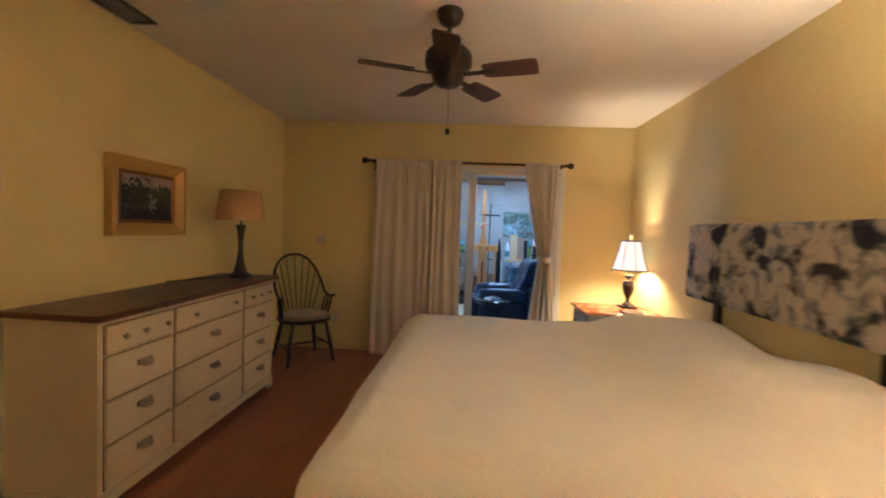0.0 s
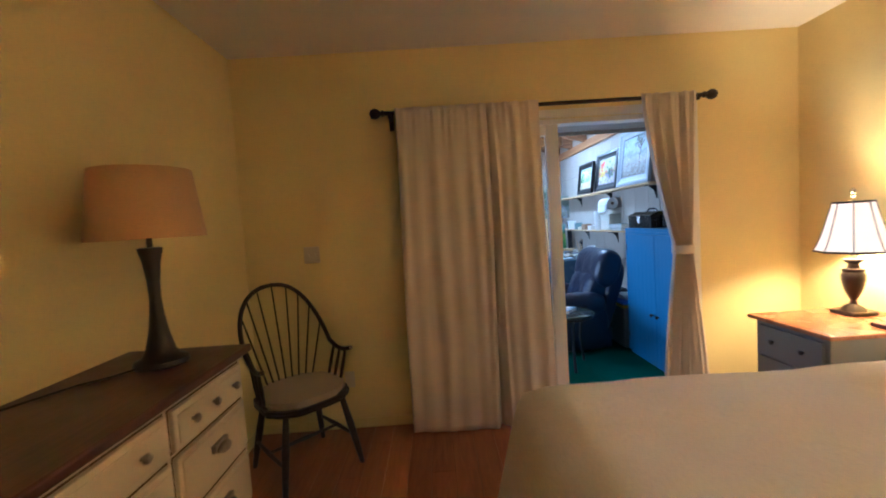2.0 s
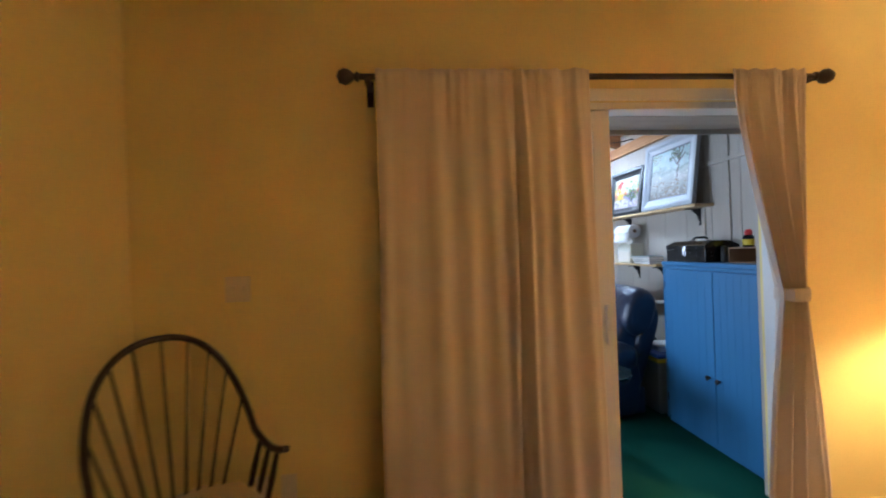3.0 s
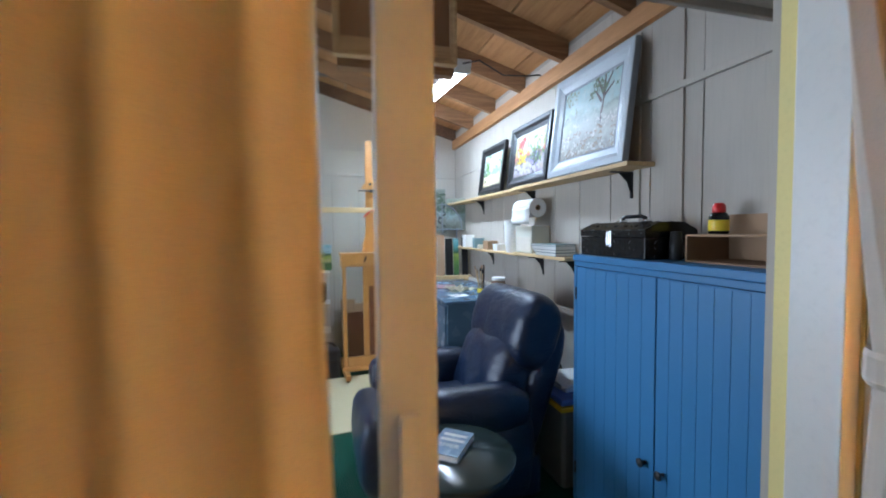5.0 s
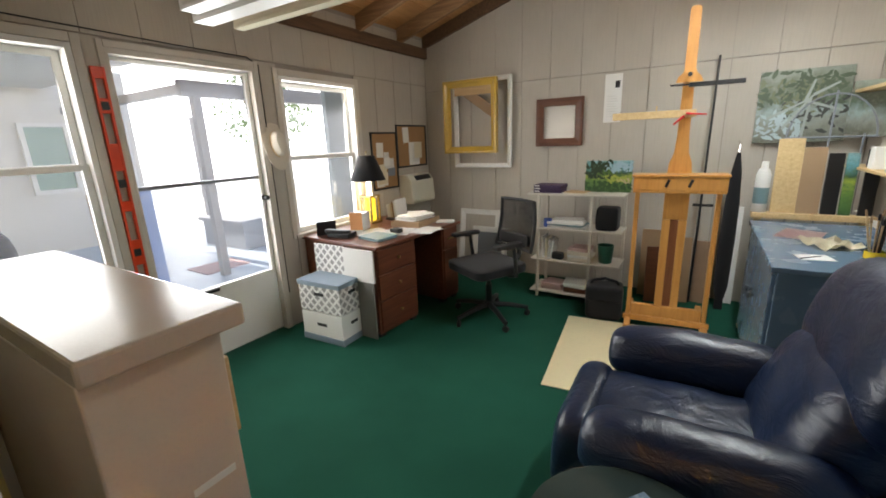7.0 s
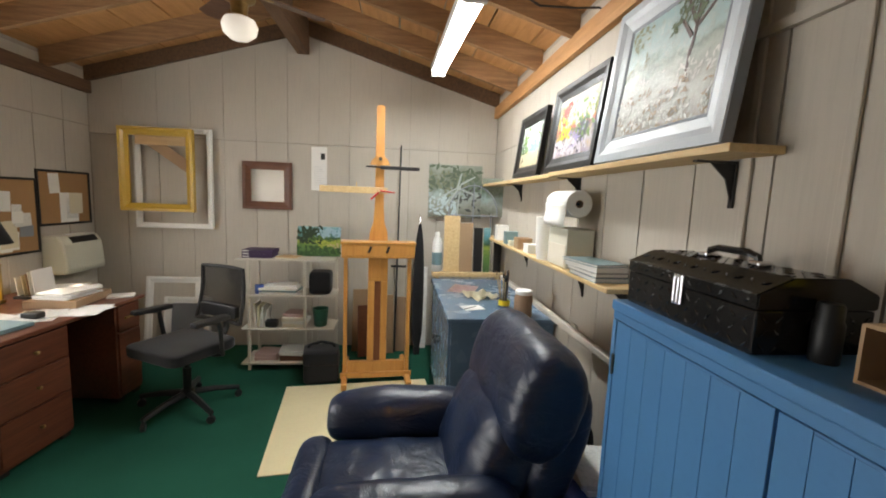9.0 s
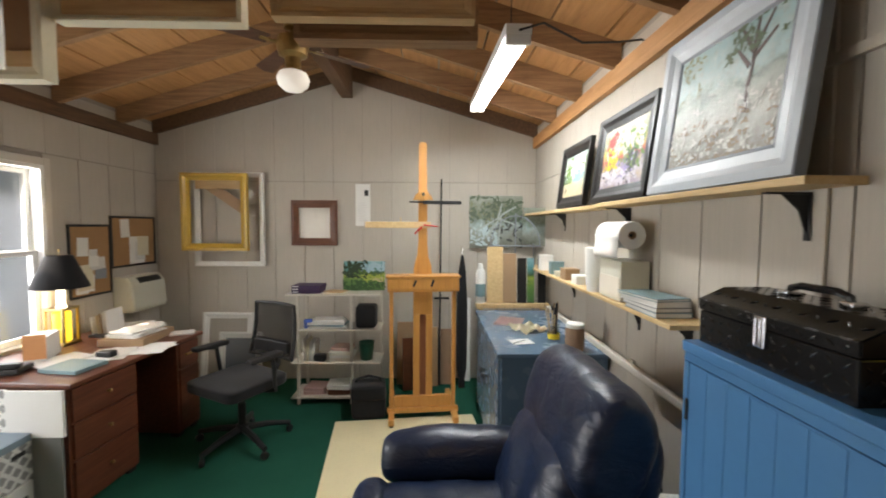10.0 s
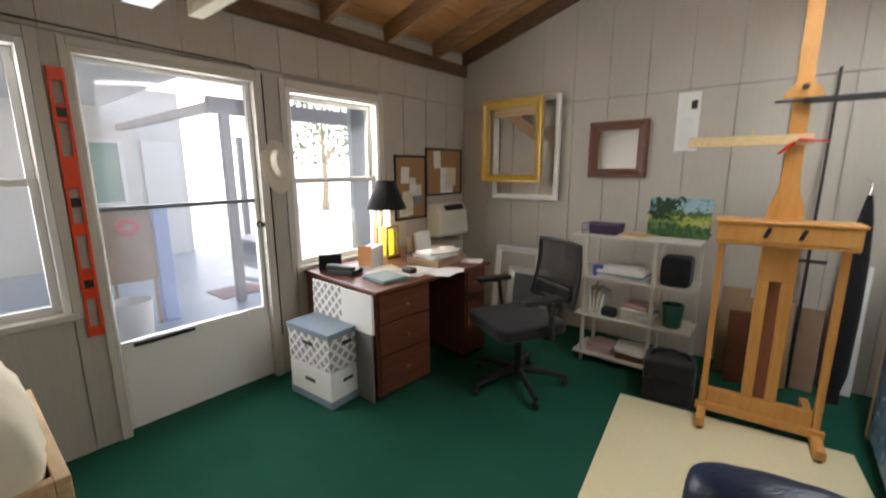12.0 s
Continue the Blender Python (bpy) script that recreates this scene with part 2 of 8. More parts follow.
yellow_wall = painted("yellow_wall_paint", (0.78, 0.66, 0.275), 0.6, 0.04, 90, 0.15)
ceiling_white = painted("ceiling_paint", (0.78, 0.74, 0.68), 0.85, 0.04, 60, 0.6)
white_trim = painted("white_trim_paint", (0.78, 0.77, 0.74), 0.4, 0.05)
white_vinyl = painted("white_door_frame", (0.72, 0.71, 0.68), 0.35, 0.04, 60, 0.05)
siding = panelled("greige_siding_paint", (0.47, 0.425, 0.365))
siding_dark = panelled("siding_groove", (0.34, 0.305, 0.265))
green_carpet = carpet("green_carpet", (0.012, 0.085, 0.055))
floor_wood = wooden("cherry_floor_boards", (0.22, 0.07, 0.022), (0.40, 0.15, 0.05), 0.32, along=(9, 0.9, 9), vary=0.2)
rafter_wood = wooden("aged_rafter_wood", (0.17, 0.085, 0.038), (0.38, 0.215, 0.105), 0.7, along=(0.9, 12, 12), bump=0.3)
beam_wood = wooden("dark_beam_wood", (0.07, 0.035, 0.018), (0.17, 0.09, 0.045), 0.7, along=(12, 0.9, 12), bump=0.3)
deck_wood = wooden("roof_deck_wood", (0.36, 0.17, 0.058), (0.55, 0.29, 0.12), 0.65, along=(8, 0.8, 8), bump=0.2)
pane_glass = glass("window_glass", (0.95, 0.97, 0.96))
# door and window panes, with daylight haze put into the glass itself
veiled_glass = glass("veiled_window_glass", (0.86, 0.87, 0.90), veil=0.016)
greige_trim = painted("greige_trim_paint", (0.56, 0.52, 0.46), 0.45, 0.06)

# ---------------------------------------------------------------- the setting: bedroom


def structure(name, bm, mat, label, category="wall"):
    return tagged(part(name, bm, mat), label, category, kind="structure")


BX0, BX1, BY0, BY1, BZ = -0.815, 3.16, 0.2, 6.235, 2.65      # bedroom
SX0, SX1, SY0, SY1, SZ = -1.035, 2.785, 6.44, 10.53, 2.37    # studio
RIDGE_X, RIDGE_Z = (SX0 + SX1) / 2, 3.06
PITCH = (RIDGE_Z - 2.50) / (RIDGE_X - SX0)
OX0, OX1, OZ = 0.40, 2.36, 2.12                              # slider opening

structure("wall_left", boxes((BX0 - 0.12, BX0, BY0 - 0.12, BY1, 0, BZ)), yellow_wall, "pale yellow painted bedroom wall")
structure("wall_right", boxes((BX1, BX1 + 0.12, BY0 - 0.12, BY1, 0, BZ)), yellow_wall, "pale yellow painted bedroom wall behind the headboard")
structure("wall_back", boxes((BX0, BX1, BY0 - 0.12, BY0, 0, BZ)), yellow_wall, "pale yellow painted bedroom wall")
structure("wall_slider", boxes((BX0 - 0.12, OX0, BY1, SY0 - 0.02, 0, BZ), (OX1, BX1 + 0.12, BY1, SY0 - 0.02, 0, BZ), (OX0, OX1, BY1, SY0 - 0.02, OZ, BZ)), yellow_wall,
          "pale yellow wall with the sliding door opening")
structure("ceiling_bedroom", boxes((BX0 - 0.12, BX1 + 0.12, BY0 - 0.12, SY0 - 0.02, BZ, BZ + 0.1)), ceiling_white, "off-white textured flat ceiling", "ceiling")
floor_b = structure("floor_bedroom", boxes((BX0 - 0.12, BX1 + 0.12, BY0 - 0.12, BY1 + 0.02, -0.2, -0.008)), beam_wood, "reddish brown laminate board floor", "floor")
structure("baseboard", boxes((BX0, OX0 - 0.02, BY1 - 0.012, BY1, 0, 0.07, 0.003), (OX1 + 0.03, BX1, BY1 - 0.012, BY1, 0, 0.07, 0.003), (BX0, BX0 + 0.012, BY0, BY1 - 0.013, 0, 0.07, 0.003),
          (BX1 - 0.012, BX1, BY0, BY1 - 0.013, 0, 0.07, 0.003)), yellow_wall, "low painted baseboard along the walls", "baseboard")

# ---------------------------------------------------------------- the setting: studio
structure("floor_studio", boxes((SX0 - 0.1, SX1 + 0.1, BY1 + 0.02, SY1 + 0.1, -0.2, 0.0)), green_carpet, "dark green low-pile carpet", "floor")
DY0, DY1, DZ = 7.40, 8.30, 2.03       # storm door
WY0, WY1, WZ0, WZ1 = 8.50, 9.33, 0.76, 2.0
VY0, VY1 = 6.62, 7.26                 # window on the other side of the door
X0, X1 = SX0 - 0.12, SX0 - 0.012
wall_w = structure("wall_studio_west", boxes(
    (X0, X1, SY0 - 0.14, VY0, 0, 2.6), (X0, X1, VY0, VY1, 0, WZ0), (X0, X1, VY0, VY1, WZ1 + 0.03, 2.6), (X0, X1, VY1, DY0, 0, 2.6), (X0, X1, DY0, DY1, DZ, 2.6),
    (X0, X1, DY1, WY0, 0, 2.6), (X0, X1, WY0, WY1, 0, WZ0), (X0, X1, WY0, WY1, WZ1, 2.6), (X0, X1, WY1, SY1 + 0.12, 0, 2.6)), siding_dark, "greige painted board-and-groove studio wall")
wall_e = structure("wall_studio_east", boxes((SX1 + 0.012, SX1 + 0.12, SY0 - 0.02, SY1 + 0.12, 0, 2.6)), siding_dark, "greige painted board-and-groove studio wall with shelves")
GZ = RIDGE_Z + 0.098 - (RIDGE_X - X1) * PITCH
bm = bmesh.new()
prism(bm, [(X1, 0), (SX1 + 0.012, 0), (SX1 + 0.012, GZ), (RIDGE_X, RIDGE_Z + 0.098), (X1, GZ)], 0, 0.108, Matrix(((1, 0, 0, 0), (0, 0, 1, SY1 + 0.012), (0, 1, 0, 0), (0, 0, 0, 1))))
bmesh.ops.recalc_face_normals(bm, faces=bm.faces)
wall_n = structure("wall_studio_gable", bm, siding_dark, "greige painted gable wall of the studio")
bm = bmesh.new()
box(bm, SX0 - 0.12, OX0, SY0 - 0.02, SY0, 0, 2.6)
box(bm, OX1, SX1 + 0.012, SY0 - 0.02, SY0, 0, 2.6)
box(bm, OX0, OX1, SY0 - 0.02, SY0, OZ, 2.6)
prism(bm, [(X1, 2.6), (SX1 + 0.012, 2.6), (SX1 + 0.012, 2.62), (RIDGE_X, RIDGE_Z + 0.1), (X1, 2.62)], 0, 0.02, Matrix(((1, 0, 0, 0), (0, 0, 1, SY0 - 0.02), (0, 1, 0, 0), (0, 0, 0, 1))))
bmesh.ops.recalc_face_normals(bm, faces=bm.faces)
structure("wall_studio_house", bm, siding, "greige studio wall around the sliding door")

soffit = structure("soffit", boxes((X1 + 0.11, SX1 - 0.002, SY0 + 0.001, 6.70, 2.125, 2.15), (X1 + 0.11, SX1 - 0.002, 6.70, 6.72, 2.085, 2.20, 0.003)), siding_dark, "grey boarded soffit over the sliding door", "soffit")
for k in range(3):
    part("soffit_board", boxes((X1 + 0.112, SX1 - 0.004, SY0 + 0.004 + 0.086 * k, SY0 + 0.086 + 0.086 * k, 2.112, 2.1245, 0.002)), siding, soffit)

# siding boards: upright boards with open grooves, in two rows that meet at a horizontal joint
BOARD, JOINT = 0.285, 2.02


def roof_z(x):
    return RIDGE_Z - abs(x - RIDGE_X) * PITCH


def board_row(parent, spans, to_world, top):
    """Boards of one wall. spans: (from, to, z0, z1) along the wall; to_world maps (along, z) outlines; top gives the upper edge."""
    for s0, s1, z0, z1 in spans:
        n = max(1, round((s1 - s0) / BOARD))
        for k in range(n):
            gap = 0.0015 if z0 > 1.9 else 0.0035
            a, b = s0 + (s1 - s0) * k / n + gap, s0 + (s1 - s0) * (k + 1) / n - gap
            bm = bmesh.new()
            za, zb = (min(z1, top(a)), min(z1, top(b)))
            if min(za, zb) <= z0 + 0.02:
                bm.free()
                continue
            outline = [(a, z0), (b, z0), (b, zb)]
            mid = RIDGE_X
            if a < mid < b and top(mid) < z1:
                outline.append((mid, top(mid)))
            outline.append((a, za))
            prism(bm, outline, 0, 0.0115, to_world)
            bmesh.ops.recalc_face_normals(bm, faces=bm.faces)
            part("wall_board", bm, siding, parent)


FLAT = lambda s: 9.0
NORTH = Matrix(((1, 0, 0, 0), (0, 0, 1, SY1), (0, 1, 0, 0), (0, 0, 0, 1)))
EAST = Matrix(((0, 0, 1, SX1), (1, 0, 0, 0), (0, 1, 0, 0), (0, 0, 0, 1)))
WEST = Matrix(((0, 0, -1, SX0), (1, 0, 0, 0), (0, 1, 0, 0), (0, 0, 0, 1)))
board_row(wall_n, [(SX0 + 0.002, SX1 - 0.002, 0.0, JOINT - 0.004), (SX0 + 0.002, SX1 - 0.002, JOINT + 0.004, 4)], NORTH, roof_z)
board_row(wall_e, [(SY0 + 0.002, SY1 - 0.002, 0.0, JOINT - 0.004), (SY0 + 0.002, SY1 - 0.002, JOINT + 0.004, 2.56)], EAST, FLAT)
board_row(wall_w, [(SY0 + 0.002, VY0, 0, JOINT + 0.06), (VY0, VY1, 0, WZ0), (VY1, DY0, 0, JOINT + 0.06), (DY1, WY0, 0, JOINT + 0.06), (WY0, WY1, 0, WZ0), (WY1, SY1 - 0.002, 0, JOINT + 0.06),
                   (SY0 + 0.002, SY1 - 0.002, JOINT + 0.068, 2.56)], WEST, FLAT)

# roof: deck boards on rafters, a ridge beam and wall plates
bm = bmesh.new()
for side in (-1, 1):
    run = RIDGE_X - SX0 + 0.5
    n = 8
    for k in range(n):
        u0, u1 = run * k / n + 0.007, run * (k + 1) / n - 0.007
        xa, xb = RIDGE_X + side * u0, RIDGE_X + side * u1
        za, zb = RIDGE_Z + 0.10 - u0 * PITCH, RIDGE_Z + 0.10 - u1 * PITCH
        vs = [bm.verts.new(c) for c in ((xa, SY0, za), (xb, SY0, zb), (xb, SY1 + 0.3, zb), (xa, SY1 + 0.3, za))]
        ws = [bm.verts.new(v.co + Vector((0, 0, 0.025))) for v in vs]
        bm.faces.new(vs)
        bm.faces.new(ws[::-1])
        for i in range(4):
            bm.faces.new((vs[i], vs[(i + 1) % 4], ws[(i + 1) % 4], ws[i]))
bmesh.ops.recalc_face_normals(bm, faces=bm.faces)
structure("ceiling_studio", bm, deck_wood, "bare plank roof deck of the studio", "ceiling")
bm = bmesh.new()
for side in (-1, 1):
    xe = RIDGE_X + side * (RIDGE_X - SX0 + 0.55)
    ze = RIDGE_Z + 0.135 - (RIDGE_X - SX0 + 0.55) * PITCH
    vs = [bm.verts.new(c) for c in ((RIDGE_X, SY0, RIDGE_Z + 0.135), (xe, SY0, ze), (xe, SY1 + 0.35, ze), (RIDGE_X, SY1 + 0.35, RIDGE_Z + 0.135))]
    ws = [bm.verts.new(v.co + Vector((0, 0, 0.03))) for v in vs]
    bm.faces.new(vs)
    bm.faces.new(ws[::-1])
    for i in range(4):
        bm.faces.new((vs[i], vs[(i + 1) % 4], ws[(i + 1) % 4], ws[i]))
bmesh.ops.recalc_face_normals(bm, faces=bm.faces)
structure("roof", bm, siding_dark, "roof covering above the planks", "roof")

RAFTER = (0.9, 12, 12)
for side in (-1, 1):
    for k in range(6):
        y = (10.07 if side < 0 else 9.89) - 0.607 * k
        u1 = RIDGE_X - SX0 + (-0.005)
        bm = bmesh.new()
        out = [(0.07, RIDGE_Z + 0.10 - 0.07 * PITCH), (u1, RIDGE_Z + 0.10 - u1 * PITCH), (u1, RIDGE_Z - 0.045 - u1 * PITCH), (0.07, RIDGE_Z - 0.045 - 0.07 * PITCH)]
        prism(bm, [(RIDGE_X + side * u, z) for u, z in out], 0, 0.042, Matrix(((1, 0, 0, 0), (0, 0, -1, y), (0, 1, 0, 0), (0, 0, 0, 1))))
        bmesh.ops.recalc_face_normals(bm, faces=bm.faces)
        tagged(part("rafter", bm, rafter_wood), "aged brown timber rafter under the roof planks", "rafter", "roof rafters", "structure")
    bm = bmesh.new()
    out = [(0.057, RIDGE_Z + 0.098 - 0.057 * PITCH), (u1, RIDGE_Z + 0.098 - u1 * PITCH), (u1, RIDGE_Z - 0.03 - u1 * PITCH), (0.057, RIDGE_Z - 0.03 - 0.057 * PITCH)]
    prism(bm, [(RIDGE_X + side * u, z) for u, z in out], 0, 0.038, Matrix(((1, 0, 0, 0), (0, 0, -1, SY1 - 0.002), (0, 1, 0, 0), (0, 0, 0, 1))))
    bmesh.ops.recalc_face_normals(bm, faces=bm.faces)
    tagged(part("rafter", bm, beam_wood), "dark timber rafter along the gable wall", "rafter", "roof rafters", "structure")
    x = SX0 if side < 0 else SX1
    tagged(part("wall_plate", boxes((min(x, x - side * 0.04), max(x, x - side * 0.04), SY0, SY1, 2.37, 2.475, 0.003)), beam_wood if side < 0 else deck_wood), "timber plate along the wall top", "beam", kind="structure")
tagged(part("ridge_beam", boxes((RIDGE_X - 0.055, RIDGE_X + 0.055, SY0, SY1, 2.85, RIDGE_Z + 0.09, 0.004))  , beam_wood), "dark brown timber ridge beam", "beam", kind="structure")

# ---------------------------------------------------------------- materials of the bedroom things
cream_paint = painted("cream_furniture_paint", (0.66, 0.58, 0.42), 0.5, 0.05, 80, 0.12)
dresser_top_wood = wooden("brown_dresser_top", (0.075, 0.026, 0.014), (0.15, 0.055, 0.028), 0.32, along=(14, 1.0, 14))
cherry_top_wood = wooden("cherry_nightstand_top", (0.30, 0.10, 0.03), (0.46, 0.18, 0.055), 0.25, along=(14, 1.0, 14))
grey_paint = painted("grey_furniture_paint", (0.20, 0.20, 0.19), 0.5, 0.1)
dark_chair_wood = wooden("black_brown_chair_wood", (0.012, 0.008, 0.006), (0.035, 0.02, 0.014), 0.35)
dark_bronze = painted("dark_bronze", (0.022, 0.014, 0.011), 0.38, 0.15, 40, 0.1)
blade_wood = wooden("walnut_fan_blade", (0.05, 0.02, 0.012), (0.11, 0.05, 0.03), 0.4)
pewter = metal("pewter_pull", (0.42, 0.38, 0.33), 0.35)
gold_paint = painted("yellow_gold_frame_paint", (0.52, 0.32, 0.04), 0.3, 0.18, 40, 0.2, 0.6)
gold_dark = metal("worn_gold_edge", (0.38, 0.20, 0.07), 0.45, 0.4)
linen = cloth("natural_linen_shade", (0.55, 0.34, 0.14), 300)
curtain_cloth = cloth("taupe_curtain_cloth", (0.66, 0.58, 0.50), 520, patch=0.05)
duvet_cloth = cloth("cream_matelasse_cloth", (0.82, 0.78, 0.73), 160, patch=0.04, bump=0.3, fold=0.5)
cushion_cloth = cloth("tan_seat_pad_cloth", (0.42, 0.34, 0.24), 300)
pillow_cloth = cloth("white_pillow_cloth", (0.78, 0.75, 0.70), 300, fold=0.2)
switch_plastic = painted("ivory_switch_plastic", (0.68, 0.62, 0.48), 0.4, 0.03)
vent_metal = painted("brown_vent_enamel", (0.17, 0.13, 0.08), 0.5)
book_red = painted("dark_red_book_cover", (0.09, 0.012, 0.016), 0.4)
paper_white = painted("white_paper", (0.74, 0.73, 0.70), 0.8, 0.03, 200)
landscape_dark = picture("dark_river_landscape", (0.0, (0.035, 0.028, 0.02)), (0.35, (0.05, 0.055, 0.035)), (0.62, (0.045, 0.06, 0.04)), (0.72, (0.32, 0.24, 0.17)), (1.0, (0.42, 0.30, 0.22)), base=(0.07, 0.075, 0.05), scale=5)



def floral():
    """Cream linen with a large blue and charcoal blot print."""
    n = Nodes("floral_headboard_cloth", 0.9, spec=0.15)
    big = n.noise(5.5, 3, 0.5, distort=0.35)
    second = n.noise(9, 4, 0.6, n.place((1, 1.3, 1.1)), 0.5)
    base = (0.52, 0.46, 0.35)
    col = n.mix(base, (0.10, 0.12, 0.17), n.ramp(second, (0.49, (0, 0, 0)), (0.62, (0.75, 0.75, 0.75))))
    col = n.mix(col, (0.018, 0.022, 0.04), n.ramp(big, (0.51, (0, 0, 0)), (0.60, (0.95, 0.95, 0.95))))
    n.color(col).bump(n.noise(400, 2), 0.3, 0.0015)
    return n.mat


headboard_cloth = floral()

# ---------------------------------------------------------------- bedroom floor boards
for r in range(29):
    x0, x1 = BX0 + (BX1 - BX0) * r / 29, BX0 + (BX1 - BX0) * (r + 1) / 29
    cuts = [BY0] + [BY0 + 0.55 + 0.37 * ((r * 5) % 4) + 1.5 * k for k in range(5)] + [BY1 + 0.02]
    cuts = [c for c in cuts if c <= BY1 + 0.02]
    for a, b in zip(cuts, cuts[1:]):
        if b - a > 0.02:
            part("floor_board", boxes((x0 + 0.0008, x1 - 0.0008, a + 0.0008, b - 0.0008, -0.008, 0.0)), floor_wood, floor_b)

# ---------------------------------------------------------------- sliding door
slider = thing("door_sliding", "white framed sliding glass door standing half open", "sliding door", kind="structure")
part("door_frame", boxes((OX0, OX0 + 0.05, 6.24, 6.35, 0, OZ, 0.003), (OX1 - 0.05, OX1, 6.24, 6.35, 0, OZ, 0.003), (OX0 + 0.05, OX1 - 0.05, 6.24, 6.35, OZ - 0.035, OZ, 0.003),
                         (OX0 + 0.05, OX1 - 0.05, 6.24, 6.35, 0.0, 0.03, 0.003)), white_vinyl, slider)
part("trim", boxes((OX0 - 0.06, OX0 - 0.002, 6.216, 6.233, 0, OZ + 0.06, 0.003), (OX1 + 0.002, OX1 + 0.06, 6.216, 6.233, 0, OZ + 0.06, 0.003), (OX0, OX1, 6.216, 6.233, OZ + 0.002, OZ + 0.06, 0.003)), white_trim, slider)


def door_panel(name, x0, x1, y0, y1, label):
    p = part(name, boxes((x0, x0 + 0.07, y0, y1, 0.032, OZ - 0.037, 0.004), (x1 - 0.09, x1, y0, y1, 0.032, OZ - 0.037, 0.004), (x0 + 0.07, x1 - 0.09, y0, y1, OZ - 0.11, OZ - 0.037, 0.004),
                             (x0 + 0.07, x1 - 0.09, y0, y1, 0.032, 0.13, 0.004)), white_vinyl, slider, label)
    g = part("pane", boxes((x0 + 0.066, x1 - 0.086, (y0 + y1) / 2 - 0.004, (y0 + y1) / 2 + 0.004, 0.126, OZ - 0.106)), pane_glass, p)
    g.visible_shadow = False
    return p


inner = door_panel("sliding_panel", 0.48, 1.44, 6.250, 6.284, "white sliding panel pushed open")
door_panel("fixed_panel", OX0 + 0.052, 1.27, 6.298, 6.332, "white fixed glass panel")
bm = bmesh.new()
box(bm, 1.375, 1.405, 6.215, 6.231, 0.93, 1.13, 0.004)
box(bm, 1.38, 1.40, 6.231, 6.251, 0.94, 0.96)
box(bm, 1.38, 1.40, 6.231, 6.251, 1.10, 1.12)
part("handle", bm, white_vinyl, inner)

# ---------------------------------------------------------------- curtains on a rod


def curtain(name, label, top, mid, foot, y, z0, z1, folds, seed, tie=None):
    """A cloth gathered on a rod. top, mid and foot are its (x0, x1) at three heights, mid at the tie; folds are (place across, half width, how far it stands out)."""
    rnd = random.Random(seed)
    cols, rows_n = 150, 52
    bm = bmesh.new()
    grid = []
    sway = [rnd.uniform(-0.018, 0.018) for _ in folds]
    for j in range(rows_n + 1):
        v = j / rows_n
        z = z1 + (z0 - z1) * v
        if tie:
            k = (z1 - z) / (z1 - tie) if z > tie else (z - z0) / (tie - z0)
            k = max(0, min(1, k)) ** (1.5 if z > tie else 1.3)
            ends = top if z > tie else foot
            a, b = ends[0] + (mid[0] - ends[0]) * k, ends[1] + (mid[1] - ends[1]) * k
            strength = (0.35 + 0.65 * min(1, v * 3)) * (1.0 + 0.15 * k)
        else:
            a, b = top[0] + (foot[0] - top[0]) * v, top[1] + (foot[1] - top[1]) * v
            strength = 0.25 + 0.55 * min(1, v * 3.2)
        row = []
        for i in range(cols + 1):
            u = i / cols
            out = 0.0
            for (u0, w, d), s in zip(folds, sway):
                q = (u - u0 - s * v - 0.006 * math.sin(4 * v + u0 * 20)) / (w * (0.8 + 0.35 * v))
                if abs(q) < 3:
                    out += d * math.exp(-q * q)
            gather = (0.0045 * math.sin(83 * u + 3 * math.sin(17 * u)) + 0.003 * math.sin(151 * u)) * max(0, 1 - v * 7)
            pocket = 0.008 * math.exp(-((v - 0.012) / 0.012) ** 2)
            soft_wave = 0.004 * noise.noise((u * 9, v * 3.1, seed)) + 0.0022 * noise.noise((u * 30, v * 5, seed + 5))
            hem = 0.012 * math.sin(5 * u + seed) * v * v
            ruffle = 0.0025 * math.sin(61 * u + 2 * math.sin(23 * u)) if j == 0 else 0
            row.append(bm.verts.new((a + (b - a) * u + 0.004 * math.sin(7 * v + 9 * u), y - out * strength - gather - pocket - soft_wave, z + hem + ruffle)))
        grid.append(row)
    for r0, r1 in zip(grid, grid[1:]):
        for i in range(cols):
            bm.faces.new((r0[i], r1[i], r1[i + 1], r0[i + 1]))
    root = thing(name, label, "curtain")
    c = smooth(part("cloth", bm, curtain_cloth, root), 180)
    c.modifiers.new("thickness", "SOLIDIFY").thickness = 0.004
    return root


DRAWN = [(0.03, 0.03, 0.02), (0.13, 0.05, 0.018), (0.27, 0.045, 0.024), (0.40, 0.05, 0.02), (0.52, 0.035, 0.028), (0.60, 0.022, 0.038), (0.637, 0.011, -0.06), (0.672, 0.016, 0.05), (0.745, 0.03, 0.026), (0.83, 0.03, 0.038), (0.93, 0.03, 0.032)]
TIED = [(0.05, 0.04, 0.035), (0.17, 0.045, -0.02), (0.29, 0.05, 0.04), (0.42, 0.04, -0.022), (0.53, 0.05, 0.045), (0.67, 0.04, -0.02), (0.78, 0.05, 0.04), (0.93, 0.045, 0.025)]
curtain("curtain", "taupe full-length curtain hanging drawn on a rod", (0.31, 1.265), None, (0.29, 1.30), 6.083, 0.012, 2.212, DRAWN, 3)
tied = curtain("curtain", "taupe curtain tied back beside the door", (1.955, 2.325), (2.14, 2.27), (2.03, 2.385), 6.083, 0.012, 2.212, TIED, 8, tie=1.16)
bm = bmesh.new()
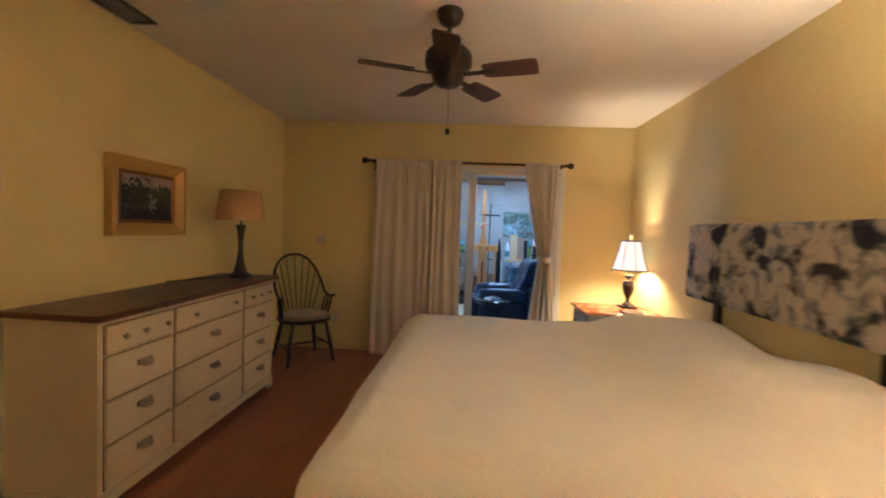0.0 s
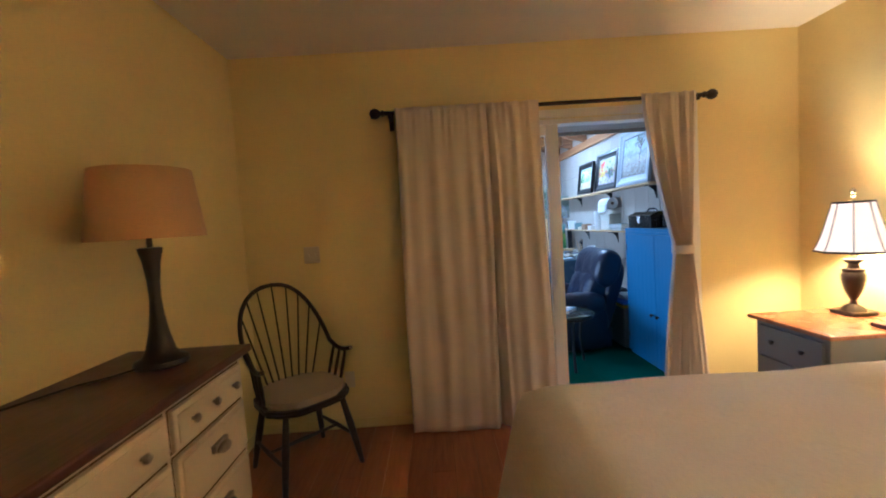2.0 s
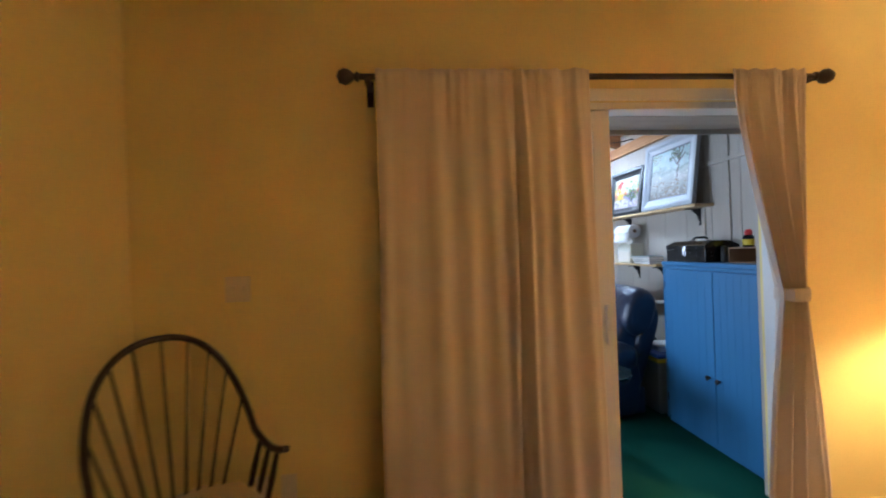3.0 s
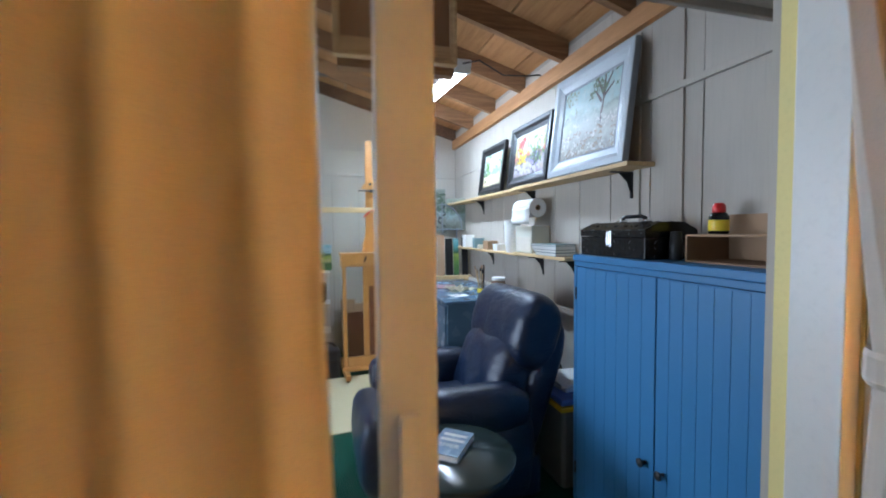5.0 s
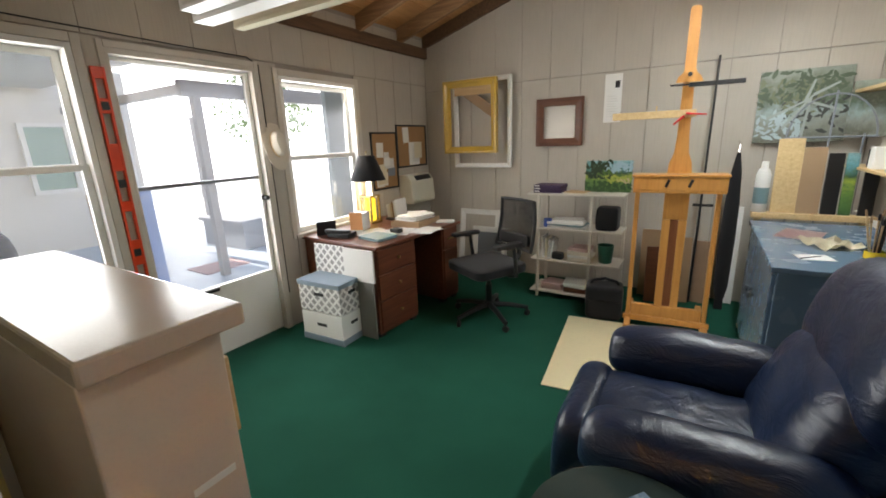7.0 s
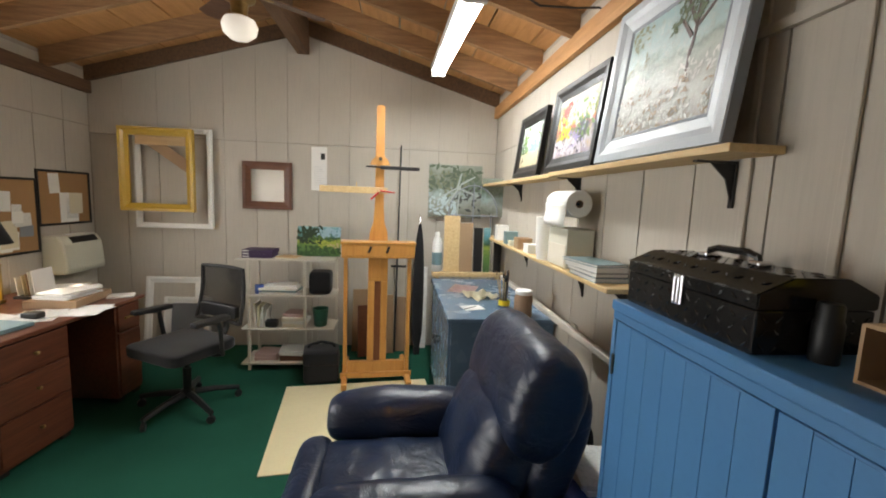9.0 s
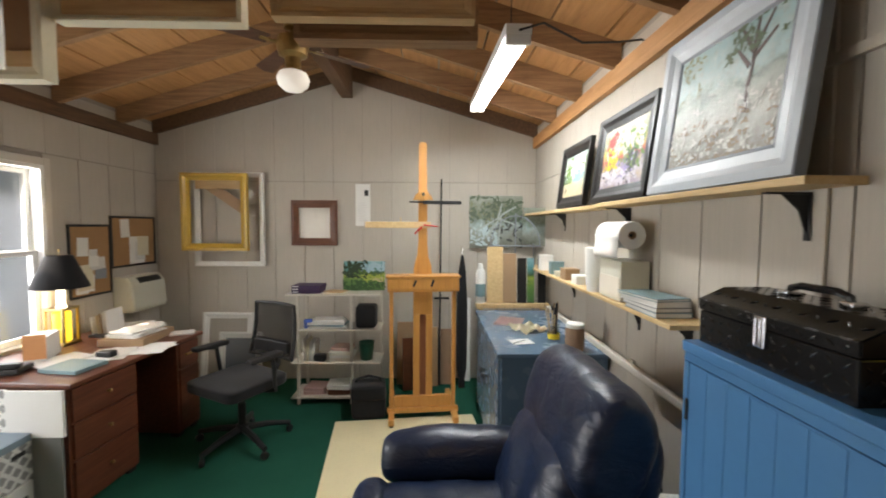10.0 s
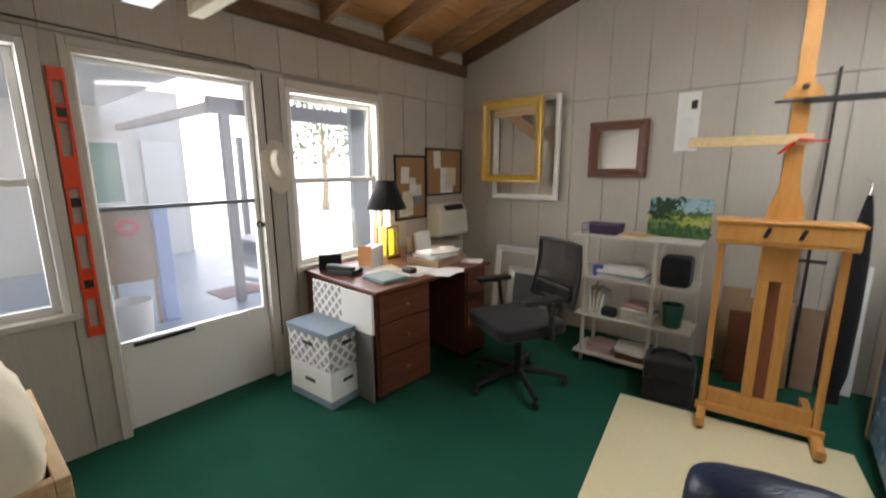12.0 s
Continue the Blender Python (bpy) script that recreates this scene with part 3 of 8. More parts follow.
lathe(bm, [(0.066, -0.03), (0.07, -0.02), (0.07, 0.02), (0.066, 0.03)], 20, m=Matrix.Translation((2.205, 6.075, 1.16)) @ Matrix.Diagonal((1.0, 0.95, 1, 1)), cap=False)
part("tieback", bm, curtain_cloth, tied, "taupe cloth tieback band")

rod_thing = thing("curtain_rod", "dark bronze curtain rod with ball finials on the wall", "curtain rod")
bm = bmesh.new()
rod(bm, (0.24, 6.105, 2.19), (2.385, 6.105, 2.19), 0.0135, n=14)
part("pole", bm, dark_bronze, rod_thing)
for side, x in ((-1, 0.24), (1, 2.385)):
    bm = bmesh.new()
    lathe(bm, [(0.013, 0), (0.021, 0.006), (0.021, 0.014), (0.012, 0.022), (0.02, 0.03), (0.033, 0.05), (0.035, 0.066), (0.026, 0.088), (0.006, 0.097)], 18,
          m=Matrix.Translation((x, 6.105, 2.19)) @ pose(0, 0, 0, 0, 90 * side, 0))
    smooth(part("finial", bm, dark_bronze, rod_thing))
    bm = bmesh.new()
    xb = x - side * 0.035
    box(bm, xb - 0.012, xb + 0.012, 6.095, 6.234, 2.165, 2.18, 0.003)
    box(bm, xb - 0.016, xb + 0.016, 6.224, 6.234, 2.10, 2.22, 0.003)
    box(bm, xb - 0.012, xb + 0.012, 6.088, 6.122, 2.158, 2.178, 0.003)
    part("bracket", bm, dark_bronze, rod_thing)

# ---------------------------------------------------------------- dresser
dresser = thing("dresser", "cream painted dresser with a dark brown wooden top", "dresser")
part("body", boxes((-0.808, -0.335, 3.31, 5.03, 0.075, 0.949, 0.003)), cream_paint, dresser)
part("top", boxes((-0.812, -0.292, 3.275, 5.065, 0.95, 0.982, 0.008)), dresser_top_wood, dresser, "dark brown wooden top")
part("top_moulding", boxes((-0.808, -0.318, 3.298, 5.042, 0.930, 0.949, 0.006)), cream_paint, dresser)
part("plinth", boxes((-0.808, -0.322, 3.30, 5.04, 0.04, 0.10, 0.005)), cream_paint, dresser)
for y0, y1 in ((3.30, 3.40), (4.94, 5.04)):
    for x0, x1 in ((-0.418, -0.318), (-0.808, -0.708)):
        part("foot", boxes((x0, x1, y0, y1, 0.0, 0.042, 0.006)), cream_paint, dresser)
COLS = ((3.345, 3.785), (3.815, 4.53), (4.56, 5.005))
ROWS_Z = ((0.785, 0.917), (0.565, 0.765), (0.345, 0.545), (0.12, 0.325))


def cup_pull(y, z, parent):
    bm = bmesh.new()
    n, rings = 12, []
    for a in range(7):
        t = math.pi * a / 6
        rings.append([bm.verts.new((-0.298 + 0.0 + 0.024 * math.sin(t) * math.sin(math.pi * k / n), y + 0.042 * math.cos(math.pi * k / n), z + 0.02 * math.cos(t) * math.sin(math.pi * k / n) + 0.004)) for k in range(n + 1)])
    for p, q in zip(rings[:5], rings[1:5]):
        for k in range(n):
            if (p[k].co - p[k + 1].co).length > 1e-6:
                bm.faces.new((p[k], p[k + 1], q[k + 1], q[k]))
    box(bm, -0.316, -0.3, y - 0.046, y + 0.046, z + 0.002, z + 0.03, 0.002)
    bmesh.ops.remove_doubles(bm, verts=bm.verts, dist=1e-5)
    ob = smooth(part("cup_pull", bm, pewter, parent, "pewter cup pull"))
    ob.modifiers.new("thickness", "SOLIDIFY").thickness = 0.002


def knob(x, y, z, parent, mat, r=0.015):
    bm = bmesh.new()
    lathe(bm, [(r * 0.45, 0), (r * 0.4, r * 0.5), (r * 0.95, r * 0.9), (r, r * 1.3), (r * 0.7, r * 1.75), (0.001, r * 1.85)], 12, m=Matrix.Translation((x, y, z)) @ pose(0, 0, 0, 0, 90, 0))
    smooth(part("knob", bm, mat, parent))


for c, (y0, y1) in enumerate(COLS):
    for r, (z0, z1) in enumerate(ROWS_Z):
        d = part("drawer", boxes((-0.34, -0.318, y0, y1, z0, z1, 0.005), (-0.32, -0.315, y0 + 0.02, y1 - 0.02, z0 + 0.02, z1 - 0.02, 0.002)), cream_paint, dresser)
        if r == 0:
            for y in ((y0 + 0.09, (y0 + y1) / 2, y1 - 0.06), (y0 + 0.155, y1 - 0.12), (y0 + 0.09, y0 + 0.22, y1 - 0.08))[c]:
                knob(-0.316, y, 0.853, d, pewter)
        else:
            cup_pull((y0 + y1) / 2, (z0 + z1) / 2 + 0.01, d)
        # dark strip around the drawer, drawn in place of the gap's shade
        part("shadow_gap", boxes((-0.337, -0.3335, y0 - 0.006, y1 + 0.006, z0 - 0.006, z1 + 0.006)), beam_wood, d)

# ---------------------------------------------------------------- lamp on the dresser
table_lamp = thing("table_lamp", "dark table lamp with a tan linen drum shade, unlit", "lamp", pose(-0.53, 4.85, 0.982))
bm = bmesh.new()
lathe(bm, [(0.088, 0), (0.092, 0.008), (0.088, 0.022), (0.062, 0.034), (0.05, 0.055), (0.034, 0.12), (0.024, 0.19), (0.0195, 0.25), (0.021, 0.31), (0.03, 0.39), (0.039, 0.425), (0.041, 0.437), (0.03, 0.44)], 28)
smooth(part("base", bm, dark_bronze, table_lamp))
bm = bmesh.new()
lathe(bm, [(0.010, 0.44), (0.010, 0.475), (0.018, 0.478), (0.018, 0.52), (0.012, 0.53), (0.012, 0.56)], 14)
smooth(part("socket", bm, dark_bronze, table_lamp))
bm = bmesh.new()
lathe(bm, [(0.19, 0.472), (0.158, 0.72), (0.155, 0.72), (0.187, 0.472)], 40, cap=False)
rod(bm, (-0.157, 0, 0.705), (0.157, 0, 0.705), 0.002, n=6)
rod(bm, (0, -0.157, 0.705), (0, 0.157, 0.705), 0.002, n=6)
rod(bm, (0, 0, 0.56), (0, 0, 0.705), 0.003, n=6)
smooth(part("shade", bm, linen, table_lamp, "tan linen drum shade"))
bm = bmesh.new()
tube(bm, [(-0.05, -0.075, 0.008), (-0.09, -0.13, 0.005), (-0.15, -0.19, 0.005), (-0.20, -0.30, 0.005), (-0.25, -0.42, 0.005), (-0.295, -0.5, 0.005)], 0.004, 6)
part("cord", bm, dark_bronze, table_lamp)

# ---------------------------------------------------------------- painting over the dresser
art = thing("painting", "dark river landscape painting in a wide gold frame on the wall", "painting", pose(-0.813, 4.175, 1.328) @ pose(0, 0, 0, 0, 0, 90))
smooth(part("frame", frame_bars(bmesh.new(), 0.645, 0.50, 0.085, 0.055, 0.022), gold_paint, art, "wide gold painted frame"), 30)
bm = frame_bars(bmesh.new(), 0.48, 0.335, 0.022, 0.022, 0.006)
bmesh.ops.translate(bm, verts=bm.verts, vec=(0, -0.004, 0.0825))
part("inner_frame", bm, gold_dark, art)
part("canvas", boxes((-0.225, 0.225, -0.013, -0.004, 0.1, 0.40)), landscape_dark, art)
# ---------------------------------------------------------------- windsor chair in the corner
chair = thing("windsor_chair", "dark wooden bow-back armchair with a tan seat pad", "chair", pose(-0.36, 5.80, 0) @ pose(0, 0, 0, 0, 0, 43))
LEGS = ((-0.21, -0.21), (0.21, -0.21), (-0.2, 0.2), (0.2, 0.2))
for x, y in LEGS:
    bm = bmesh.new()
    rod(bm, (x * 1.16, y * 1.16, 0), (x * 1.09, y * 1.09, 0.10), 0.014, 0.019)
    rod(bm, (x * 1.09, y * 1.09, 0.10), (x * 0.98, y * 0.98, 0.24), 0.019, 0.022)
    rod(bm, (x * 0.98, y * 0.98, 0.24), (x * 0.82, y * 0.82, 0.435), 0.022, 0.016)
    smooth(part("leg", bm, dark_chair_wood, chair))
for x in (-1, 1):
    bm = bmesh.new()
    tube(bm, [(x * 0.225, -0.225, 0.17), (x * 0.222, 0, 0.17), (x * 0.215, 0.215, 0.17)], lambda u: 0.008 + 0.006 * math.sin(math.pi * u))
    smooth(part("stretcher", bm, dark_chair_wood, chair))
bm = bmesh.new()
tube(bm, [(-0.222, 0, 0.17), (0, 0, 0.17), (0.222, 0, 0.17)], lambda u: 0.009 + 0.005 * math.sin(math.pi * u))
smooth(part("stretcher", bm, dark_chair_wood, chair))


def seat_outline(k, n=40):
    out = []
    for i in range(n):
        a = 2 * math.pi * i / n
        c, s = math.cos(a), math.sin(a)
        w = 0.265 if s < 0 else 0.25
        out.append((k * w * math.copysign(abs(c) ** 0.62, c), k * 0.25 * math.copysign(abs(s) ** 0.7, s)))
    return out


bm = bmesh.new()
prism(bm, seat_outline(1.0), 0.425, 0.46)
bmesh.ops.bevel(bm, geom=[e for e in bm.edges if abs(e.verts[0].co.z - e.verts[1].co.z) < 1e-6], offset=0.012, segments=2, affect="EDGES")
smooth(part("seat", bm, dark_chair_wood, chair))
bm = bmesh.new()
prism(bm, seat_outline(0.93), 0.461, 0.50)
bmesh.ops.bevel(bm, geom=[e for e in bm.edges if abs(e.verts[0].co.z - e.verts[1].co.z) < 1e-6], offset=0.018, segments=4, affect="EDGES")
smooth(part("seat_pad", bm, cushion_cloth, chair, "tan cloth seat pad"))


def bow(t):
    """The bent back rail: from one arm end, up over the back and down to the other arm end; t from -1 to 1."""
    a = abs(t)
    sx = math.copysign(1, t)
    if a > 0.72:
        k = (a - 0.72) / 0.28
        return Vector((sx * (0.262 + 0.012 * k), 0.10 - 0.26 * k, 0.72 - 0.02 * k - 0.035 * math.sin(math.pi * min(1, k * 1.0)) ))
    ang = (a / 0.72) * (math.pi / 2)
    return Vector((sx * 0.265 * math.sin(ang) ** 0.9, 0.32 - 0.22 * (1 - math.cos(ang)) ** 1.6, 0.72 + 0.385 * math.cos(ang) ** 0.9))


bm = bmesh.new()
tube(bm, [bow(-1 + 2 * i / 60) for i in range(61)], 0.0135, 10)
smooth(part("bow", bm, dark_chair_wood, chair))
for i in range(9):
    u = (i - 4) / 4
    foot_p = Vector((0.155 * u, 0.205 - 0.035 * u * u, 0.455))
    bm = bmesh.new()
    top_p = bow(u * 0.60)
    tube(bm, [foot_p, foot_p.lerp(top_p, 0.3), foot_p.lerp(top_p, 0.7), top_p], lambda q: 0.0065 - 0.0022 * abs(q - 0.3), 7)
    smooth(part("spindle", bm, dark_chair_wood, chair))
for sx in (-1, 1):
    for q, fx, fy in ((0.79, 0.225, 0.08), (0.86, 0.235, 0.02), (0.93, 0.24, -0.05)):
        bm = bmesh.new()
        tube(bm, [Vector((sx * fx, fy, 0.455)), (Vector((sx * fx, fy, 0.455)) + bow(sx * q)) / 2, bow(sx * q)], lambda k: 0.009 + 0.003 * math.sin(math.pi * k), 8)
        smooth(part("arm_spindle", bm, dark_chair_wood, chair))

# ---------------------------------------------------------------- bed
BED = (0.912, 3.10, 2.82, 5.12)   # x and y of the mattress with its cover
bed = thing("bed", "large bed under a cream textured coverlet that hangs to the floor", "bed")
part("mattress", boxes((0.98, 3.09, 2.92, 5.02, 0.26, 0.655, 0.05)), pillow_cloth, bed)
part("bed_base", boxes((1.02, 3.09, 2.96, 4.98, 0.0, 0.26, 0.01)), grey_paint, bed)


def cover_height(x, y):
    """Top of the coverlet: nearly flat, with pillows under it towards the headboard."""
    k = max(0.0, min(1.0, (x - 2.2) / 0.5))
    k = k * k * (3 - 2 * k)
    side = max(0.0, min(1.0, (5.04 - y) / 0.16)) * max(0.0, min(1.0, (y - 2.9) / 0.3))
    hump = 0.17 * k * side * (0.82 + 0.18 * math.cos(2 * math.pi * (y - 4.45) / 1.05))
    return 0.712 + hump + 0.012 * noise.noise((x * 2.1, y * 2.3, 0)) + 0.005 * noise.noise((x * 7, y * 6, 4))


bm = bmesh.new()
nx, ny, drop = 84, 96, 16
grid = {}
xs = [BED[0] + (BED[1] - BED[0]) * i / nx for i in range(nx + 1)]
ys = [BED[2] + (BED[3] - BED[2]) * j / ny for j in range(ny + 1)]


def hang(s, seam):
    """Out and down along the hanging side: s from 0 at the edge to 1 at the hem."""
    out = 0.05 * math.sin(min(1, s * 6) * math.pi / 2) + 0.17 * s + 0.03 * math.sin(seam * 5.3 + 1.0) * s + 0.018 * math.sin(seam * 13) * s
    return out, s


for i in range(-drop, nx + 1):
    for j in range(-drop, ny + drop + 1):
        cx, cy = xs[max(i, 0)], ys[min(max(j, 0), ny)]
        sx = max(0, -i) / drop
        sy = (max(0, -j) + max(0, j - ny)) / drop
        s = max(sx, sy)
        h = cover_height(max(cx, 0.98), cy)
        edge = min(1, max(0, min(cx - BED[0], cy - BED[2], BED[3] - cy)) / 0.10)
        z = h - 0.05 * (1 - math.sin(edge * math.pi / 2)) if s == 0 else (h - 0.05) * (1 - s) + 0.022
        ox = oy = 0.0
        if sx > 0:
            ox = -hang(sx, cy)[0] * (1 if sy == 0 else 0.75)
        if sy > 0:
            oy = (1 if j > ny else -1) * hang(sy, cx)[0] * (1 if sx == 0 else 0.75)
        grid[i, j] = bm.verts.new((cx + ox, cy + oy, z))
for i in range(-drop, nx):
    for j in range(-drop, ny + drop):
        bm.faces.new((grid[i, j], grid[i + 1, j], grid[i + 1, j + 1], grid[i, j + 1]))
cov = smooth(part("coverlet", bm, duvet_cloth, bed, "cream textured coverlet"), 180)
cov.modifiers.new("thickness", "SOLIDIFY").thickness = 0.008

headboard = thing("headboard", "upholstered headboard in a blue and cream floral print on the wall", "headboard")
part("panel", boxes((3.085, 3.158, 2.98, 4.86, 1.0, 1.565, 0.03)), headboard_cloth, headboard)
for y in (3.3, 4.5):
    part("bracket", boxes((3.12, 3.155, y - 0.03, y + 0.03, 0.1, 1.05, 0.004)), dark_bronze, headboard)

# ---------------------------------------------------------------- nightstand, lamp, books
stand = thing("nightstand", "grey painted nightstand with an orange-brown wooden top", "nightstand")
part("body", boxes((2.49, 3.13, 5.32, 5.80, 0.03, 0.725, 0.004)), grey_paint, stand)
part("top", boxes((2.455, 3.145, 5.285, 5.835, 0.727, 0.75, 0.006)), cherry_top_wood, stand, "orange-brown wooden top")
for k, (z0, z1) in enumerate(((0.53, 0.70), (0.30, 0.51), (0.07, 0.28))):
    d = part("drawer", boxes((2.475, 2.495, 5.35, 5.77, z0, z1, 0.004)), grey_paint, stand)
    for y in (5.46, 5.66):
        bm = bmesh.new()
        lathe(bm, [(0.006, 0), (0.006, 0.008), (0.014, 0.013), (0.014, 0.018), (0.001, 0.024)], 12, m=Matrix.Translation((2.475, y, (z0 + z1) / 2)) @ pose(0, 0, 0, 0, -90, 0))
        smooth(part("knob", bm, dark_bronze, d))

shade_lit = Nodes("lit_cream_shade", 0.8)
shade_lit.color((0.80, 0.66, 0.46))
shade_lit.bsdf.inputs["Transmission Weight"].default_value = 0.0
shade_lit.emit((1.0, 0.72, 0.42), 0.55)
bulb_glow = glow("warm_bulb", (1.0, 0.72, 0.38), 6.0)


def bedside_lamp(m, r0=0.228, r1=0.110, opaque=False):
    root = thing("bedside_lamp", "lit bedside lamp with an urn base and cream panelled shade", "lamp", m)
    bm = bmesh.new()
    box(bm, -0.075, 0.075, -0.075, 0.075, 0, 0.022, 0.006)
    lathe(bm, [(0.06, 0.022), (0.045, 0.045), (0.02, 0.06), (0.016, 0.085), (0.024, 0.10), (0.045, 0.15), (0.057, 0.205), (0.058, 0.235), (0.048, 0.252), (0.052, 0.258), (0.052, 0.268), (0.028, 0.275), (0.026, 0.30), (0.047, 0.318), (0.047, 0.325), (0.012, 0.33)], 26)
    smooth(part("base", bm, dark_bronze, root), 35)
    bm = bmesh.new()
    lathe(bm, [(0.012, 0.33), (0.012, 0.375), (0.018, 0.38), (0.018, 0.41)], 12)
    rod(bm, (0, 0, 0.41), (0, 0, 0.425), 0.012)
    part("socket", bm, pewter, root)
    bm = bmesh.new()
    lathe(bm, [(0.012, 0.425), (0.03, 0.46), (0.03, 0.49), (0.001, 0.515)], 14)
    smooth(part("bulb", bm, bulb_glow, root, "glowing warm bulb")).visible_shadow = False
    prof = [(r0 - (r0 - r1) * k ** 0.75, 0.375 + 0.285 * k) for k in (0, 0.1, 0.25, 0.4, 0.55, 0.7, 0.85, 1.0)]
    bm = bmesh.new()
    lathe(bm, prof, 8, cap=False)
    sh = part("shade", bm, shade_lit.mat, root, "cream cloth shade with dark ribs")
    sh.visible_shadow = opaque
    sh.modifiers.new("thickness", "SOLIDIFY").thickness = 0.002
    for k in range(8):
        a = 2 * math.pi * k / 8
        bm = bmesh.new()
        tube(bm, [((r + 0.002) * math.cos(a), (r + 0.002) * math.sin(a), z) for r, z in prof], 0.003, 5)
        part("rib", bm, dark_bronze, sh)
    for r, z in (prof[0], prof[-1]):
        bm = bmesh.new()
        lathe(bm, [(r + 0.003, z - 0.006), (r + 0.004, z), (r + 0.003, z + 0.006)], 8, cap=False)
        part("trim_band", bm, dark_bronze, sh)
    bm = bmesh.new()
    rod(bm, (0, 0, 0.5), (0, 0, 0.69), 0.003, n=6)
    lathe(bm, [(0.005, 0.685), (0.012, 0.695), (0.012, 0.702), (0.006, 0.706), (0.014, 0.716), (0.012, 0.73), (0.003, 0.742)], 12)
    part("finial", bm, pewter, root)
    return root


bedside_lamp(pose(2.965, 5.665, 0.75), 0.175, 0.09, True)
lamp("bedside_bulb", "POINT", (2.965, 5.665, 1.235), BED_W, WARM, 0.05)
bm = boxes((2.80, 2.98, 5.30, 5.42, 0.751, 0.772, 0.003))
bk = thing("book", "dark red book lying on the nightstand", "book")
part("cover", bm, book_red, bk)
part("page_block", boxes((2.803, 2.977, 5.2985, 5.418, 0.755, 0.768)), paper_white, bk)

# the matching lamp and stand on the near side of the bed
stand2 = copy_thing(stand, pose(0, -3.28, 0))
tagged(stand2, "grey painted nightstand on the near side of the bed")
bedside_lamp(pose(2.935, 2.30, 0.75), 0.175, 0.10, True)
lamp("bedside_bulb", "POINT", (2.935, 2.30, 1.35), BED_W2, WARM, 0.03)

# ---------------------------------------------------------------- ceiling fan, vent, switch, outlets
fan = thing("ceiling_fan", "dark bronze five-blade ceiling fan with walnut blades and a pull chain", "ceiling fan", pose(1.22, 3.84, 0))
bm = bmesh.new()
lathe(bm, [(0.072, 2.649), (0.075, 2.63), (0.06, 2.59), (0.03, 2.57), (0.014, 2.565), (0.014, 2.48), (0.03, 2.475), (0.05, 2.46)], 28)
smooth(part("downrod", bm, dark_bronze, fan))
bm = bmesh.new()
lathe(bm, [(0.05, 2.46), (0.095, 2.45), (0.128, 2.415), (0.132, 2.365), (0.12, 2.33), (0.10, 2.315), (0.09, 2.30), (0.085, 2.27), (0.06, 2.245), (0.02, 2.235)], 32)
smooth(part("motor", bm, dark_bronze, fan))
for k in range(5):
    m = pose(0, 0, 2.308, 0, 0, -16 + 72 * k)
    bm = bmesh.new()
    out = [(0.20, -0.05), (0.24, -0.062), (0.46, -0.068), (0.49, -0.06), (0.495, 0), (0.49, 0.06), (0.46, 0.068), (0.24, 0.062), (0.20, 0.05)]
    prism(bm, out, -0.003, 0.003, m @ pose(0, 0, 0, -12, 0, 0))
    part("blade", bm, blade_wood, fan, "walnut blade")
    bm = bmesh.new()
    box(bm, 0.09, 0.27, -0.018, 0.018, -0.010, -0.004, 0.002, m @ pose(0, 0, 0, -12, 0, 0))
    part("blade_iron", bm, dark_bronze, fan)
bm = bmesh.new()
rod(bm, (0.01, -0.03, 2.0), (0.01, -0.03, 2.245), 0.0014, n=5)
lathe(bm, [(0.003, 2.005), (0.012, 1.998), (0.014, 1.985), (0.009, 1.972), (0.002, 1.968)], 10, centre=(0.01, -0.03))
part("pull_chain", bm, dark_bronze, fan)

vent = thing("ceiling_vent", "brown metal air vent in the ceiling", "vent")
part("frame", boxes((-0.775, -0.755, 3.62, 4.0, 2.64, 2.649), (-0.62, -0.60, 3.62, 4.0, 2.64, 2.649), (-0.755, -0.62, 3.62, 3.64, 2.64, 2.649), (-0.755, -0.62, 3.98, 4.0, 2.64, 2.649)), vent_metal, vent)
for k in range(7):
    bm = bmesh.new()
    box(bm, -0.008, 0.008, -0.17, 0.17, -0.0015, 0.0015, 0, pose(-0.745 + 0.019 * k, 3.81, 2.643, 0, 35, 0))
    part("slat", bm, vent_metal, vent)

sw = thing("light_switch", "ivory double light switch plate on the yellow wall", "switch", pose(-0.352, 6.234, 1.275))
part("plate", boxes((-0.055, 0.055, -0.006, 0, -0.058, 0.058, 0.003)), switch_plastic, sw)
for x in (-0.023, 0.023):
    part("toggle", boxes((x - 0.006, x + 0.006, -0.016, -0.005, -0.012, 0.012, 0.002)), switch_plastic, sw)
for x in (-0.155, -0.27):
    ol = thing("outlet", "ivory power outlet plate low on the wall", "outlet", pose(x, 6.234, 0.36), "wall outlets")
    part("plate", boxes((-0.035, 0.035, -0.005, 0, -0.058, 0.058, 0.002)), switch_plastic, ol)
    for z in (-0.02, 0.02):
        part("socket", boxes((-0.014, 0.014, -0.008, -0.004, z - 0.013, z + 0.013, 0.002)), switch_plastic, ol)

